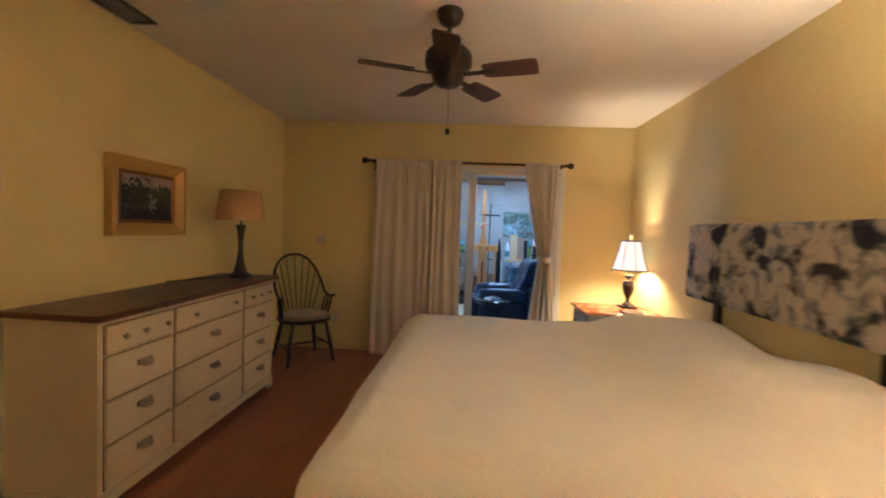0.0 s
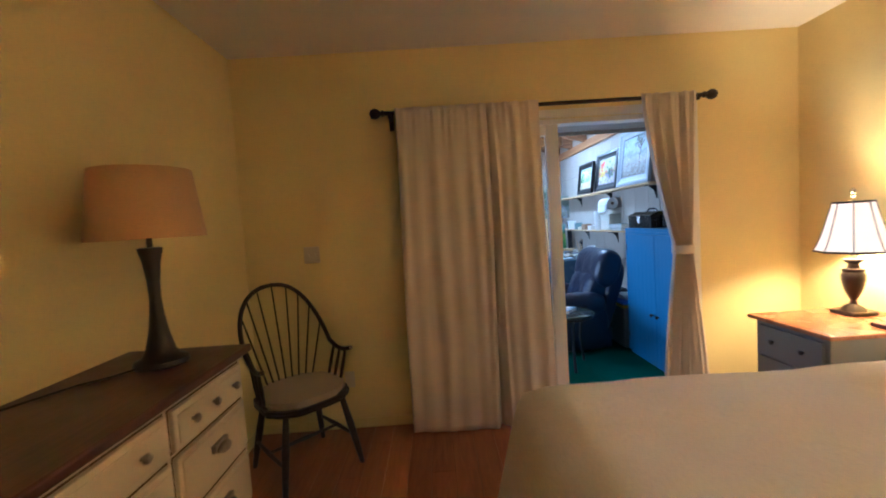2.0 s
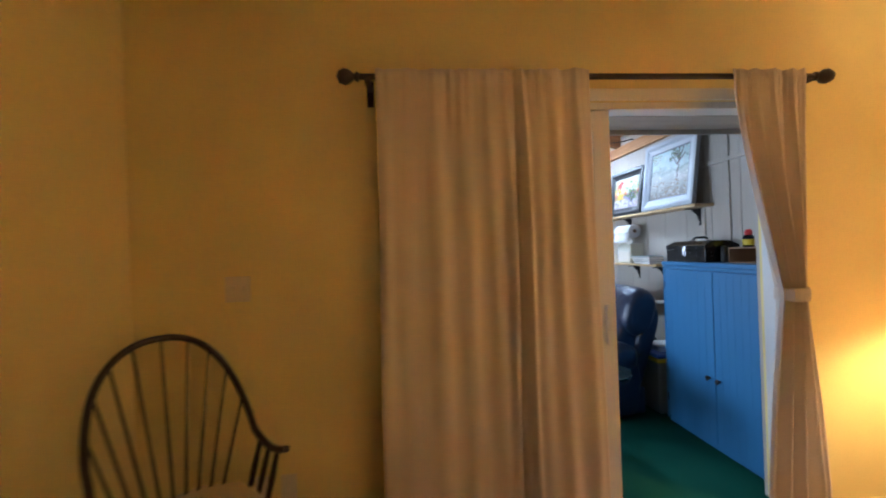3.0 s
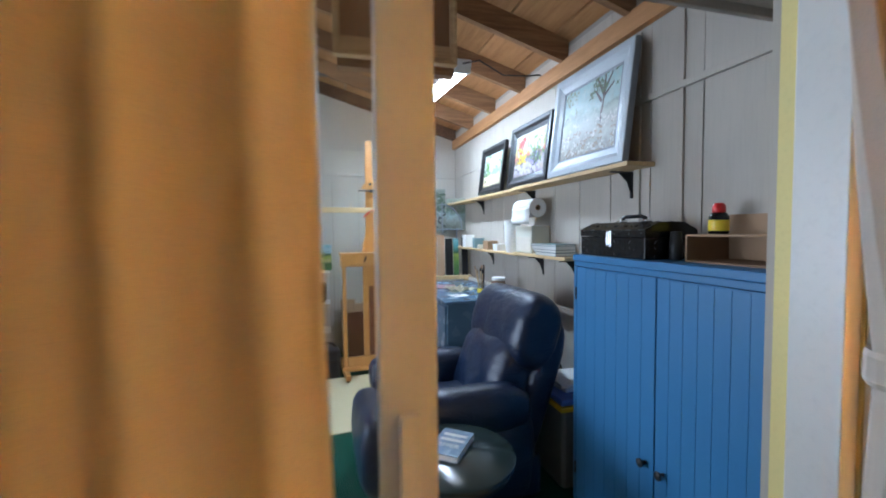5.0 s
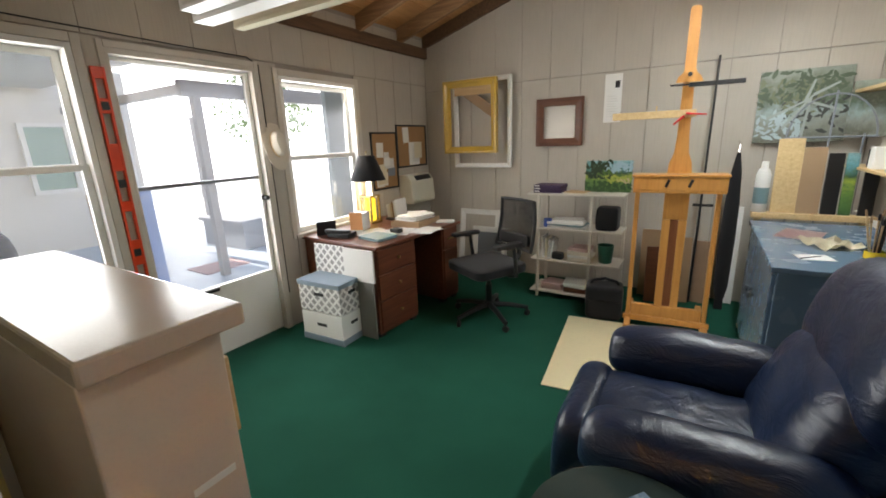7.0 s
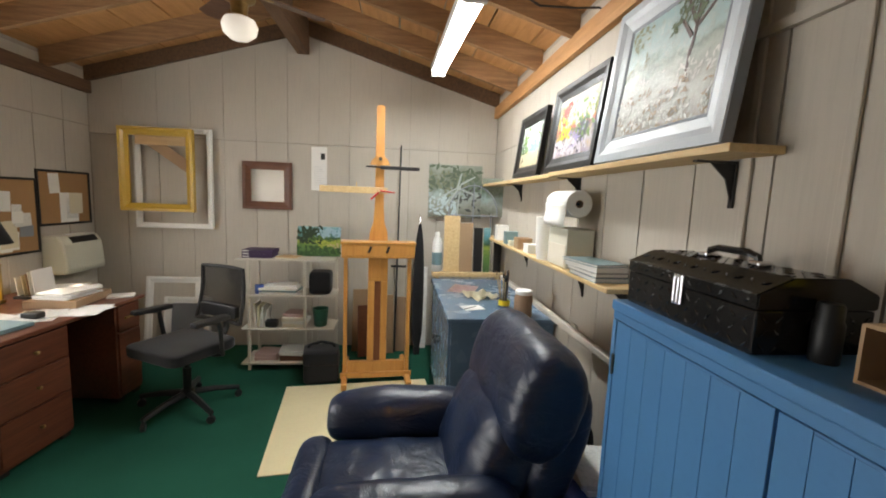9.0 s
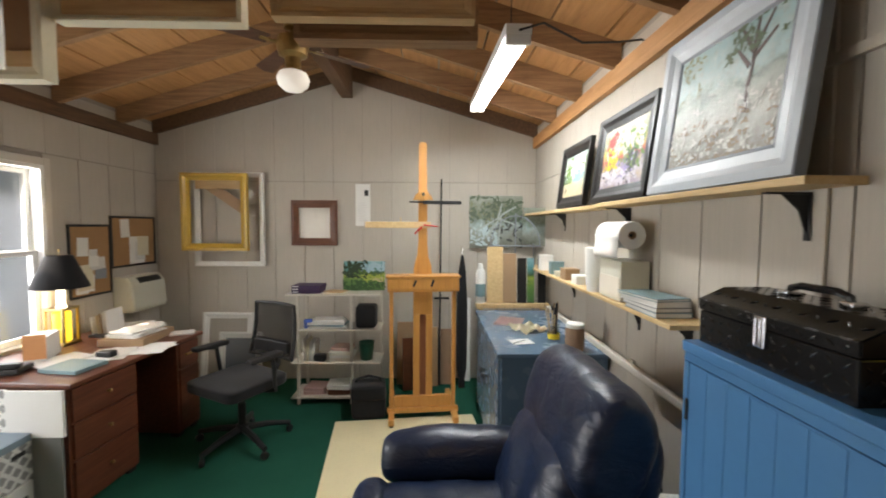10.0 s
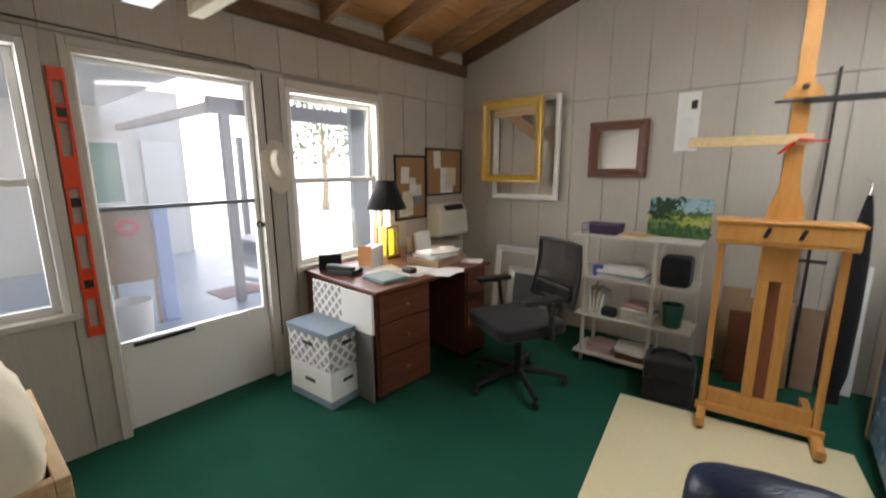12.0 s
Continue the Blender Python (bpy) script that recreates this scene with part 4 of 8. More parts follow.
# ---------------------------------------------------------------- materials of the studio things
navy_leather = leather("navy_leather", (0.007, 0.016, 0.044))
blue_paint = painted("blue_cabinet_paint", (0.055, 0.19, 0.40), 0.38, 0.07, 60, 0.12)
slate_paint = painted("slate_blue_table_paint", (0.10, 0.16, 0.23), 0.25, 0.12, 40, 0.08)
pine = wooden("pine_shelf_board", (0.50, 0.33, 0.15), (0.68, 0.50, 0.27), 0.55, along=(14, 1.0, 14))
beech = wooden("oiled_beech_easel", (0.46, 0.20, 0.05), (0.62, 0.30, 0.085), 0.38, along=(14, 14, 1.0))
beech_dark = wooden("red_brown_slot_wood", (0.16, 0.05, 0.02), (0.24, 0.085, 0.035), 0.5, along=(14, 14, 1.0))
mahogany = wooden("mahogany_desk_wood", (0.085, 0.022, 0.012), (0.17, 0.055, 0.028), 0.33, along=(14, 1.0, 14))
walnut = wooden("walnut_frame_wood", (0.085, 0.026, 0.012), (0.15, 0.05, 0.022), 0.4)
raw_wood = wooden("raw_pine", (0.42, 0.26, 0.12), (0.62, 0.43, 0.23), 0.65, along=(1.0, 14, 14))
mat_vinyl = painted("cream_floor_mat", (0.66, 0.57, 0.36), 0.45, 0.06, 50, 0.1)
black_plastic = painted("black_plastic", (0.014, 0.014, 0.015), 0.42, 0.1)
black_gloss = painted("black_tread_enamel", (0.010, 0.010, 0.011), 0.16, 0.1, 30, 0.05)
black_cloth = cloth("black_cloth", (0.014, 0.014, 0.016), 300)
black_chrome = metal("worn_black_plate", (0.16, 0.16, 0.16), 0.22, 0.5)
chrome = metal("chrome", (0.75, 0.75, 0.76), 0.16, 0.15)
brass = metal("antique_brass", (0.42, 0.30, 0.13), 0.3)
black_frame = painted("black_frame_lacquer", (0.012, 0.011, 0.011), 0.35, 0.15)
silver_frame = painted("pale_silver_frame", (0.42, 0.46, 0.50), 0.4, 0.12, 30)
grey_liner = painted("grey_frame_edge", (0.20, 0.22, 0.25), 0.45)
white_enamel = painted("white_bookcase_paint", (0.54, 0.50, 0.43), 0.5, 0.06)
ac_plastic = painted("beige_appliance_plastic", (0.62, 0.60, 0.50), 0.4, 0.03)
cork = painted("cork", (0.36, 0.20, 0.09), 0.85, 0.15, 120, 0.5)
card = painted("brown_cardboard", (0.34, 0.22, 0.13), 0.8, 0.08, 90)
beige_panel = painted("beige_cabinet_laminate", (0.60, 0.48, 0.39), 0.5, 0.06)
gloss_white = painted("glossy_cream_laminate", (0.66, 0.60, 0.52), 0.14, 0.04, 30, 0.03)
blue_grey_lid = painted("blue_grey_lid_paper", (0.20, 0.26, 0.31), 0.5, 0.07)
purple_paper = painted("purple_binder", (0.035, 0.015, 0.055), 0.5)
pink_paper = painted("pink_cloth_bundle", (0.45, 0.30, 0.28), 0.8)
cream_cloth = cloth("folded_cream_cloth", (0.66, 0.60, 0.50), 300)
mirror_mat = metal("mirror_silver", (0.9, 0.9, 0.9), 0.02, 0.02)
teal_folder = painted("teal_grey_folder", (0.17, 0.27, 0.29), 0.4)
glass_jar = glass("jar_glass", (0.9, 0.92, 0.92), 0.02)
brown_fill = painted("brown_jar_filling", (0.26, 0.16, 0.10), 0.7, 0.3, 50)
orange_paint = painted("orange_level_enamel", (0.80, 0.07, 0.02), 0.35, 0.05)
yellow_plastic = painted("yellow_plastic", (0.75, 0.55, 0.03), 0.4)
red_plastic = painted("red_plastic", (0.55, 0.02, 0.02), 0.35)
blue_plastic = painted("blue_plastic_lid", (0.06, 0.12, 0.42), 0.35)
clear_bin = painted("translucent_grey_bin", (0.20, 0.21, 0.21), 0.3)
foam = painted("cream_foam", (0.66, 0.60, 0.45), 0.9, 0.1, 60, 0.5)
green_glass = painted("dark_green_glass_top", (0.030, 0.045, 0.042), 0.12, 0.05)
tube_glow = glow("fluorescent_tube", (0.95, 0.98, 1.0), 8.0)
fixture_white = painted("white_fixture_enamel", (0.75, 0.76, 0.76), 0.35, 0.03)
globe_glass = glow("opal_globe", (1.0, 0.97, 0.9), 0.12, (0.80, 0.79, 0.75))
lantern_glow = glow("yellow_lantern_glass", (1.0, 0.72, 0.05), 0.6, (0.8, 0.6, 0.1))
lamp_white = glow("lit_lamp_sleeve", (1.0, 0.93, 0.75), 3.0)

tree_paint = picture("marsh_tree_painting", (0.0, (0.20, 0.17, 0.13)), (0.28, (0.40, 0.40, 0.36)), (0.5, (0.36, 0.40, 0.36)), (0.58, (0.18, 0.24, 0.20)), (0.66, (0.34, 0.46, 0.46)), (1.0, (0.30, 0.46, 0.48)), base=(0.36, 0.38, 0.35), scale=7, dab=46)
bright_paint = picture("bright_garden_painting", (0.0, (0.34, 0.28, 0.36)), (0.22, (0.52, 0.48, 0.52)), (0.36, (0.12, 0.08, 0.10)), (0.5, (0.58, 0.10, 0.05)), (0.6, (0.62, 0.46, 0.05)), (0.75, (0.22, 0.30, 0.06)), (1.0, (0.50, 0.48, 0.38)), base=(0.40, 0.30, 0.14), scale=8, dab=30)
shore_paint = picture("shoreline_painting", (0.0, (0.55, 0.42, 0.25)), (0.3, (0.6, 0.55, 0.42)), (0.45, (0.30, 0.42, 0.45)), (0.7, (0.16, 0.24, 0.06)), (1.0, (0.42, 0.5, 0.5)), base=(0.3, 0.36, 0.2), scale=6, dab=30)
meadow_paint = picture("green_meadow_painting", (0.0, (0.035, 0.10, 0.03)), (0.35, (0.10, 0.2, 0.04)), (0.5, (0.28, 0.34, 0.05)), (0.62, (0.02, 0.06, 0.03)), (0.85, (0.10, 0.30, 0.34)), (1.0, (0.25, 0.42, 0.45)), base=(0.05, 0.11, 0.04), scale=7, dab=30)
oak_paint = picture("oak_branches_painting", (0.0, (0.10, 0.10, 0.07)), (0.25, (0.24, 0.26, 0.22)), (0.45, (0.30, 0.38, 0.38)), (0.6, (0.10, 0.14, 0.09)), (0.8, (0.16, 0.18, 0.13)), (1.0, (0.28, 0.32, 0.27)), base=(0.20, 0.21, 0.18), scale=9, dab=26)
print_grey = picture("printed_sheet", (0.0, (0.6, 0.6, 0.58)), (1.0, (0.66, 0.65, 0.62)), base=(0.45, 0.45, 0.44), scale=30, dab=60)


def lattice():
    """White card with a grey diamond lattice print."""
    n = Nodes("lattice_card", 0.6)
    sep = n.tree.nodes.new("ShaderNodeSeparateXYZ")
    n.link(n.coord.outputs["Object"], sep.inputs[0])

    def math_node(op, a, b=None):
        k = n.tree.nodes.new("ShaderNodeMath")
        k.operation = op
        for s, v in zip(k.inputs, (a, b)):
            if v is None:
                continue
            if isinstance(v, (int, float)):
                s.default_value = v
            else:
                n.link(v, s)
        return k.outputs[0]

    flat = math_node("ADD", sep.outputs[0], sep.outputs[1])
    u = math_node("MULTIPLY", math_node("ADD", flat, sep.outputs[2]), 13.0)
    v = math_node("MULTIPLY", math_node("SUBTRACT", flat, sep.outputs[2]), 13.0)
    du = math_node("ABSOLUTE", math_node("SUBTRACT", math_node("FRACT", u), 0.5))
    dv = math_node("ABSOLUTE", math_node("SUBTRACT", math_node("FRACT", v), 0.5))
    d = math_node("MAXIMUM", du, dv)
    n.color(n.mix(n.ramp(d, (0.31, (0.28, 0.27, 0.265)), (0.36, (0.74, 0.73, 0.70))), (0.6, 0.58, 0.55), n.ramp(n.noise(4), (0.5, (0, 0, 0)), (0.9, (0.4, 0.4, 0.4)))))
    return n.mat


lattice_card = lattice()


def soft(ob, levels=2):
    mod = ob.modifiers.new("soft", "SUBSURF")
    mod.levels = mod.render_levels = levels
    for p in ob.data.polygons:
        p.use_smooth = True
    return ob


def pad(bm, x0, x1, y0, y1, z0, z1, m=None, puff=0.0, cuts=3, seed=0):
    """A stuffed cushion: a box cut into a grid and swollen, for soft()."""
    bmesh.ops.create_cube(bm, size=1)
    bmesh.ops.subdivide_edges(bm, edges=bm.edges[:], cuts=cuts, use_grid_fill=True)
    vs = bm.verts[:]
    for v in vs:
        c = v.co * 2
        k = puff * (1 - c.x * c.x * 0.8) * (1 - c.y * c.y * 0.8) * (1 - c.z * c.z * 0.8)
        d = Vector((abs(c.x) ** 6 * math.copysign(1, c.x), abs(c.y) ** 6 * math.copysign(1, c.y), abs(c.z) ** 6 * math.copysign(1, c.z)))
        q = Vector((x0 + (c.x + 1) / 2 * (x1 - x0), y0 + (c.y + 1) / 2 * (y1 - y0), z0 + (c.z + 1) / 2 * (z1 - z0))) + d * k
        q += d * 0.006 * noise.noise((q.x * 9 + seed, q.y * 9, q.z * 9))
        v.co = m @ q if m is not None else q
    return bm


# ---------------------------------------------------------------- recliner (faces -x)


def plump(centre, half, powers, m=None, seed=0, crease=0.008, sag=None, nu=56, nv=36):
    """A stuffed leather form. powers: how square its section is, how square its ends are, and the axis (0 to 2) along which it runs."""
    n1, n2, axis = powers
    u1, u2 = [k for k in range(3) if k != axis]
    bm = bmesh.new()
    rings = []
    for j in range(nv + 1):
        ph = -math.pi / 2 + math.pi * j / nv
        ring = []
        for i in range(nu):
            th = 2 * math.pi * i / nu
            d = Vector((math.cos(ph) * math.cos(th), math.cos(ph) * math.sin(th), math.sin(ph)))
            across = (abs(d[u1]) ** n1 + abs(d[u2]) ** n1) ** (1 / n1)
            r = (across ** n2 + abs(d[axis]) ** n2) ** (-1 / n2)
            q = Vector((d.x * r * half[0], d.y * r * half[1], d.z * r * half[2]))
            w = noise.noise((q.x * 7 + seed, q.y * 7, q.z * 5)) + 0.5 * noise.noise((q.x * 17, q.y * 13 + seed, q.z * 15))
            q += d * crease * w
            if sag:
                q += sag(q)
            q += Vector(centre)
            ring.append(bm.verts.new(m @ q if m is not None else q))
            if j in (0, nv):
                break
        rings.append(ring)
    for a, b in zip(rings, rings[1:]):
        for i in range(nu):
            k = (i + 1) % nu
            if len(a) == 1:
                bm.faces.new((a[0], b[k], b[i]))
            elif len(b) == 1:
                bm.faces.new((a[i], a[k], b[0]))
            else:
                bm.faces.new((a[i], a[k], b[k], b[i]))
    bmesh.ops.recalc_face_normals(bm, faces=bm.faces)
    return bm


rec = thing("recliner", "navy blue leather recliner with padded arms beside a side table", "recliner", pose(1.945, 7.885, 0) @ pose(0, 0, 0, 0, 0, 2))
part("frame", boxes((-0.38, 0.34, -0.42, 0.42, 0.04, 0.26, 0.03)), navy_leather, rec)


def padding(name, *form, **more):
    return smooth(part(name, plump(*form, **more), navy_leather, rec), 180)


padding("seat_cushion", (-0.13, 0, 0.36), (0.40, 0.265, 0.115), (5, 3, 2), seed=2, crease=0.010)
padding("footrest", (-0.465, 0, 0.27), (0.095, 0.275, 0.205), (2.8, 6, 1), seed=3, crease=0.009)
for s in (-1, 1):
    padding("arm", (-0.07, s * 0.345, 0.505), (0.36, 0.112, 0.122), (2.3, 4.5, 0), seed=s + 5, crease=0.007, sag=lambda q: Vector((0, 0, -0.10 * q.x * q.x)))
    padding("arm_panel", (-0.04, s * 0.355, 0.26), (0.345, 0.085, 0.24), (6, 4, 1), seed=s + 8, crease=0.005)
LEAN_BACK = Matrix.Translation((0.17, 0, 0.40)) @ pose(0, 0, 0, 0, 19, 0)
padding("back_cushion", (0.02, 0, 0.17), (0.13, 0.30, 0.25), (2.8, 5, 1), LEAN_BACK, seed=7, crease=0.016)
padding("headrest", (0.05, 0, 0.485), (0.135, 0.345, 0.21), (2.5, 7, 1), LEAN_BACK, seed=9, crease=0.007, nu=80, nv=48)
padding("back_shell", (0.16, 0, 0.18), (0.085, 0.335, 0.42), (4, 6, 1), LEAN_BACK, seed=11, crease=0.005)

# ---------------------------------------------------------------- side table with a paperback
table = thing("side_table", "round side table with a dark green glass top", "side table", pose(1.73, 7.17, 0))
bm = bmesh.new()
lathe(bm, [(0.235, 0.495), (0.25, 0.50), (0.25, 0.515), (0.24, 0.52)], 40)
smooth(part("top", bm, green_glass, table, "dark green glass top"), 30)
bm = bmesh.new()
lathe(bm, [(0.225, 0.47), (0.238, 0.475), (0.238, 0.494), (0.225, 0.494)], 40)
part("apron", bm, black_plastic, table)
for k in range(3):
    a = 2 * math.pi * k / 3 + 0.5
    bm = bmesh.new()
    tube(bm, [(0.20 * math.cos(a), 0.20 * math.sin(a), 0.475), (0.17 * math.cos(a), 0.17 * math.sin(a), 0.25), (0.21 * math.cos(a), 0.21 * math.sin(a), 0.0)], 0.014, 8)
    part("leg", bm, black_plastic, table)
book = thing("paperback_book", "paperback with a blue and white cover on the side table", "book", pose(1.735, 7.20, 0.521) @ pose(0, 0, 0, 0, 0, -38))
cover_blue = picture("blue_cover_print", (0.0, (0.45, 0.5, 0.55)), (1.0, (0.05, 0.12, 0.22)), base=(0.25, 0.32, 0.4), scale=14, dab=40)
part("cover", boxes((-0.065, 0.065, -0.1, 0.1, 0.022, 0.025), (-0.065, 0.065, -0.1, 0.1, 0.0, 0.003), (-0.067, -0.064, -0.1, 0.1, 0.0, 0.025)), cover_blue, book)
part("page_block", boxes((-0.063, 0.063, -0.098, 0.098, 0.003, 0.022)), paper_white, book)
for y, word in ((0.052, "BREAD"), (0.012, "ON THE"), (-0.028, "RIVER")):
    if word != "RIVER":
        part("title_bar", boxes((-0.05, 0.05, y - 0.008, y + 0.010, 0.0252, 0.0258)), paper_white, book)
txt = bpy.data.curves.new("title", "FONT")
txt.body, txt.size, txt.align_x, txt.extrude = "RIVER", 0.036, "CENTER", 0.0003

tmp = bpy.data.objects.new("title", txt)
scene.collection.objects.link(tmp)
bpy.context.view_layer.update()
me = bpy.data.meshes.new_from_object(tmp.evaluated_get(bpy.context.evaluated_depsgraph_get()))
bpy.data.objects.remove(tmp)
me.materials.append(paper_white)
tx = new("title", me)
tx.parent, tx.matrix_basis = book, pose(0, -0.042, 0.0258)

# ---------------------------------------------------------------- tall blue cabinet
CX, CY0, CY1, CZ = 2.45, 6.46, 7.443, 1.27
cab = thing("blue_cabinet", "tall blue painted cupboard with two grooved plank doors", "cabinet")
part("body", boxes((CX + 0.02, 2.78, CY0, CY1, 0.0, CZ - 0.03, 0.004)), blue_paint, cab)
part("top", boxes((CX - 0.005, 2.782, CY0, CY1 + 0.005, CZ - 0.03, CZ, 0.004)), blue_paint, cab)
part("top_rail", boxes((CX, CX + 0.02, CY0, CY1, CZ - 0.055, CZ - 0.031, 0.002)), blue_paint, cab)
part("stile", boxes((CX, CX + 0.02, CY1 - 0.020, CY1, 0.03, CZ - 0.057, 0.002)), blue_paint, cab)
part("stile", boxes((CX, CX + 0.02, CY0, CY0 + 0.025, 0.03, CZ - 0.057, 0.002)), blue_paint, cab)
for y0, y1, ky in ((CY0 + 0.028, 6.903, 6.86), (6.909, CY1 - 0.023, 6.952)):
    d = part("door", boxes((CX + 0.003, CX + 0.018, y0, y1, 0.05, CZ - 0.058, 0.002)), blue_paint, cab, "grooved plank door")
    n = 7
    for k in range(n):
        a, b = y0 + (y1 - y0) * k / n, y0 + (y1 - y0) * (k + 1) / n
        part("plank", boxes((CX + 0.001, CX + 0.0032, a + 0.0006, b - 0.0006, 0.05, CZ - (0.058 if k in (0, 6) else 0.063), 0.001)), blue_paint, d)
    bm = bmesh.new()
    lathe(bm, [(0.007, 0), (0.006, 0.012), (0.016, 0.02), (0.017, 0.028), (0.002, 0.036)], 14, m=Matrix.Translation((CX, ky, 0.485)) @ pose(0, 0, 0, 0, -90, 0))
    smooth(part("knob", bm, black_plastic, d, "black knob"))
for z in (1.08, 0.2):
    part("hinge", boxes((CX - 0.004, CX, CY1 - 0.026, CY1 - 0.016, z - 0.03, z + 0.03)), black_plastic, cab)

# ---------------------------------------------------------------- toolbox and clutter on the cabinet
box_m = pose(2.608, 7.215, CZ)
tool = thing("toolbox", "black tread-plate metal toolbox with chrome latches on the blue cabinet", "toolbox", box_m)
TH, TL = 0.128, 0.215
part("body", boxes((-TH, TH, -TL, TL, 0.0, 0.088, 0.004)), black_gloss, tool)
bm = bmesh.new()
prism(bm, [(-TH - 0.002, 0.09), (TH + 0.002, 0.09), (TH + 0.002, 0.12), (0.06, 0.152), (-0.06, 0.152), (-TH - 0.002, 0.12)], -TL - 0.003, TL + 0.003, Matrix(((1, 0, 0, 0), (0, 0, 1, 0), (0, 1, 0, 0), (0, 0, 0, 1))))
bmesh.ops.recalc_face_normals(bm, faces=bm.faces)
bmesh.ops.bevel(bm, geom=bm.edges[:], offset=0.003, segments=2, affect="EDGES")
part("lid", bm, black_gloss, tool)
bm = bmesh.new()


def tread(p, q):
    """One raised lozenge of the plate."""
    rod(bm, p - q, p, 0.0006, 0.0024, n=5)
    rod(bm, p, p + q, 0.0024, 0.0006, n=5)


for i in range(13):
    for j in range(4):
        s = 1 if (i + j) % 2 else -1
        if j < 3:
            tread(Vector((-TH - 0.0005, -0.195 + 0.0325 * i, 0.016 + 0.027 * j)), Vector((0, 0.007, 0.007 * s)))
        tread(Vector((-0.048 + 0.032 * j, -0.195 + 0.0325 * i, 0.1525)), Vector((0.007 * s, 0.007, 0)))
    s = 1 if i % 2 else -1
    tread(Vector((-TH - 0.0025, -0.195 + 0.0325 * i, 0.105)), Vector((0, 0.007, 0.006 * s)))
    tread(Vector((-0.095, -0.195 + 0.0325 * i, 0.1375)), Vector((0.006 * s, 0.007, 0.0026 * s)))
for i in range(8):
    for j in range(3):
        s = 1 if (i + j) % 2 else -1
        tread(Vector((-0.11 + 0.0315 * i, -TL - 0.0005, 0.016 + 0.027 * j)), Vector((0.007, 0, 0.007 * s)))
tagged(part("tread_pattern", bm, black_chrome, tool), kind="stuff")
part("lid_edge", boxes((-TH - 0.0045, -TH - 0.002, -TL, TL, 0.117, 0.121, 0.0008)), black_chrome, tool, "worn bright lid edge")
part("latch", boxes((-TH - 0.007, -TH, -0.016, 0.016, 0.045, 0.118, 0.003), (-TH - 0.012, -TH - 0.007, -0.010, -0.003, 0.05, 0.112, 0.002), (-TH - 0.012, -TH - 0.007, 0.003, 0.010, 0.05, 0.112, 0.002)), chrome, tool, "chrome latch")
bm = bmesh.new()
tube(bm, [(0, -0.075, 0.154), (0, -0.07, 0.172), (0, -0.045, 0.179), (0, 0.045, 0.179), (0, 0.07, 0.172), (0, 0.075, 0.154)], 0.009, 8)
part("handle", bm, black_gloss, tool)
for y in (-0.078, 0.078):
    part("handle_mount", boxes((-0.018, 0.018, y - 0.016, y + 0.016, 0.1525, 0.165, 0.004)), chrome, tool, "chrome handle mount")

canister = thing("canister", "black plastic canister standing on the blue cabinet", "canister", pose(2.60, 6.97, CZ))
bm = bmesh.new()
lathe(bm, [(0.022, 0), (0.024, 0.003), (0.024, 0.075), (0.021, 0.08), (0.021, 0.105), (0.018, 0.112)], 20)
smooth(part("body", bm, black_plastic, canister))
cube = thing("cardboard_box", "open brown cardboard box with a shelf on the cabinet", "box")
part("back", boxes((2.76, 2.765, 6.46, 6.88, CZ, CZ + 0.175)), card, cube)
part("shelf", boxes((2.56, 2.76, 6.46, 6.88, CZ + 0.095, CZ + 0.102)), card, cube)
part("bottom", boxes((2.56, 2.76, 6.46, 6.88, CZ, CZ + 0.006)), card, cube)
part("side", boxes((2.56, 2.76, 6.88, 6.886, CZ, CZ + 0.10)), card, cube)
part("side", boxes((2.56, 2.76, 6.454, 6.46, CZ, CZ + 0.175)), card, cube)
can = thing("spray_can", "black and yellow spray can with a red cap", "spray can", pose(2.68, 6.855, CZ + 0.102))
for nm, prof, mt in (("body", [(0.03, 0), (0.033, 0.004), (0.033, 0.065), (0.026, 0.078), (0.022, 0.08)], black_gloss), ("label", [(0.0334, 0.012), (0.0338, 0.014), (0.0338, 0.05), (0.0334, 0.052)], yellow_plastic),
                     ("cap", [(0.021, 0.08), (0.023, 0.085), (0.022, 0.105), (0.014, 0.115)], red_plastic)):
    bm = bmesh.new()
    lathe(bm, prof, 20)
    smooth(part(nm, bm, mt, can))

# ---------------------------------------------------------------- wall shelves with brackets


def bracket(x, y, z, d, h, parent):
    bm = bmesh.new()
    box(bm, x - d, x, y - 0.009, y + 0.009, z - 0.006, z, 0.001)
    box(bm, x - 0.006, x, y - 0.009, y + 0.009, z - h, z - 0.006, 0.001)
    prism(bm, [(x - d * 0.62, z - 0.006), (x - 0.006, z - 0.006), (x - 0.006, z - h + 0.02), (x - 0.03, z - 0.05)], y - 0.003, y + 0.003, Matrix(((1, 0, 0, 0), (0, 0, 1, 0), (0, 1, 0, 0), (0, 0, 0, 1))))
    bmesh.ops.recalc_face_normals(bm, faces=bm.faces)
    part("bracket", bm, black_plastic, parent, "dark metal bracket")


upper = thing("wall_shelf", "long pine wall shelf holding framed paintings", "shelf")
part("board", boxes((2.625, 2.783, 7.285, 8.56, 1.69, 1.712, 0.003)), pine, upper)
part("board", boxes((2.635, 2.783, 8.562, 10.38, 1.685, 1.707, 0.003)), pine, upper)
for y in (7.44, 8.48, 9.55):
    bracket(2.783, y, 1.684, 0.13, 0.135, upper)
lower = thing("wall_shelf", "low pine wall shelf crowded with studio supplies", "shelf")
part("board", boxes((2.61, 2.783, 7.79, 8.50, 1.205, 1.225, 0.003)), pine, lower)
part("board", boxes((2.63, 2.783, 8.505, 10.25, 1.195, 1.213, 0.003)), pine, lower)
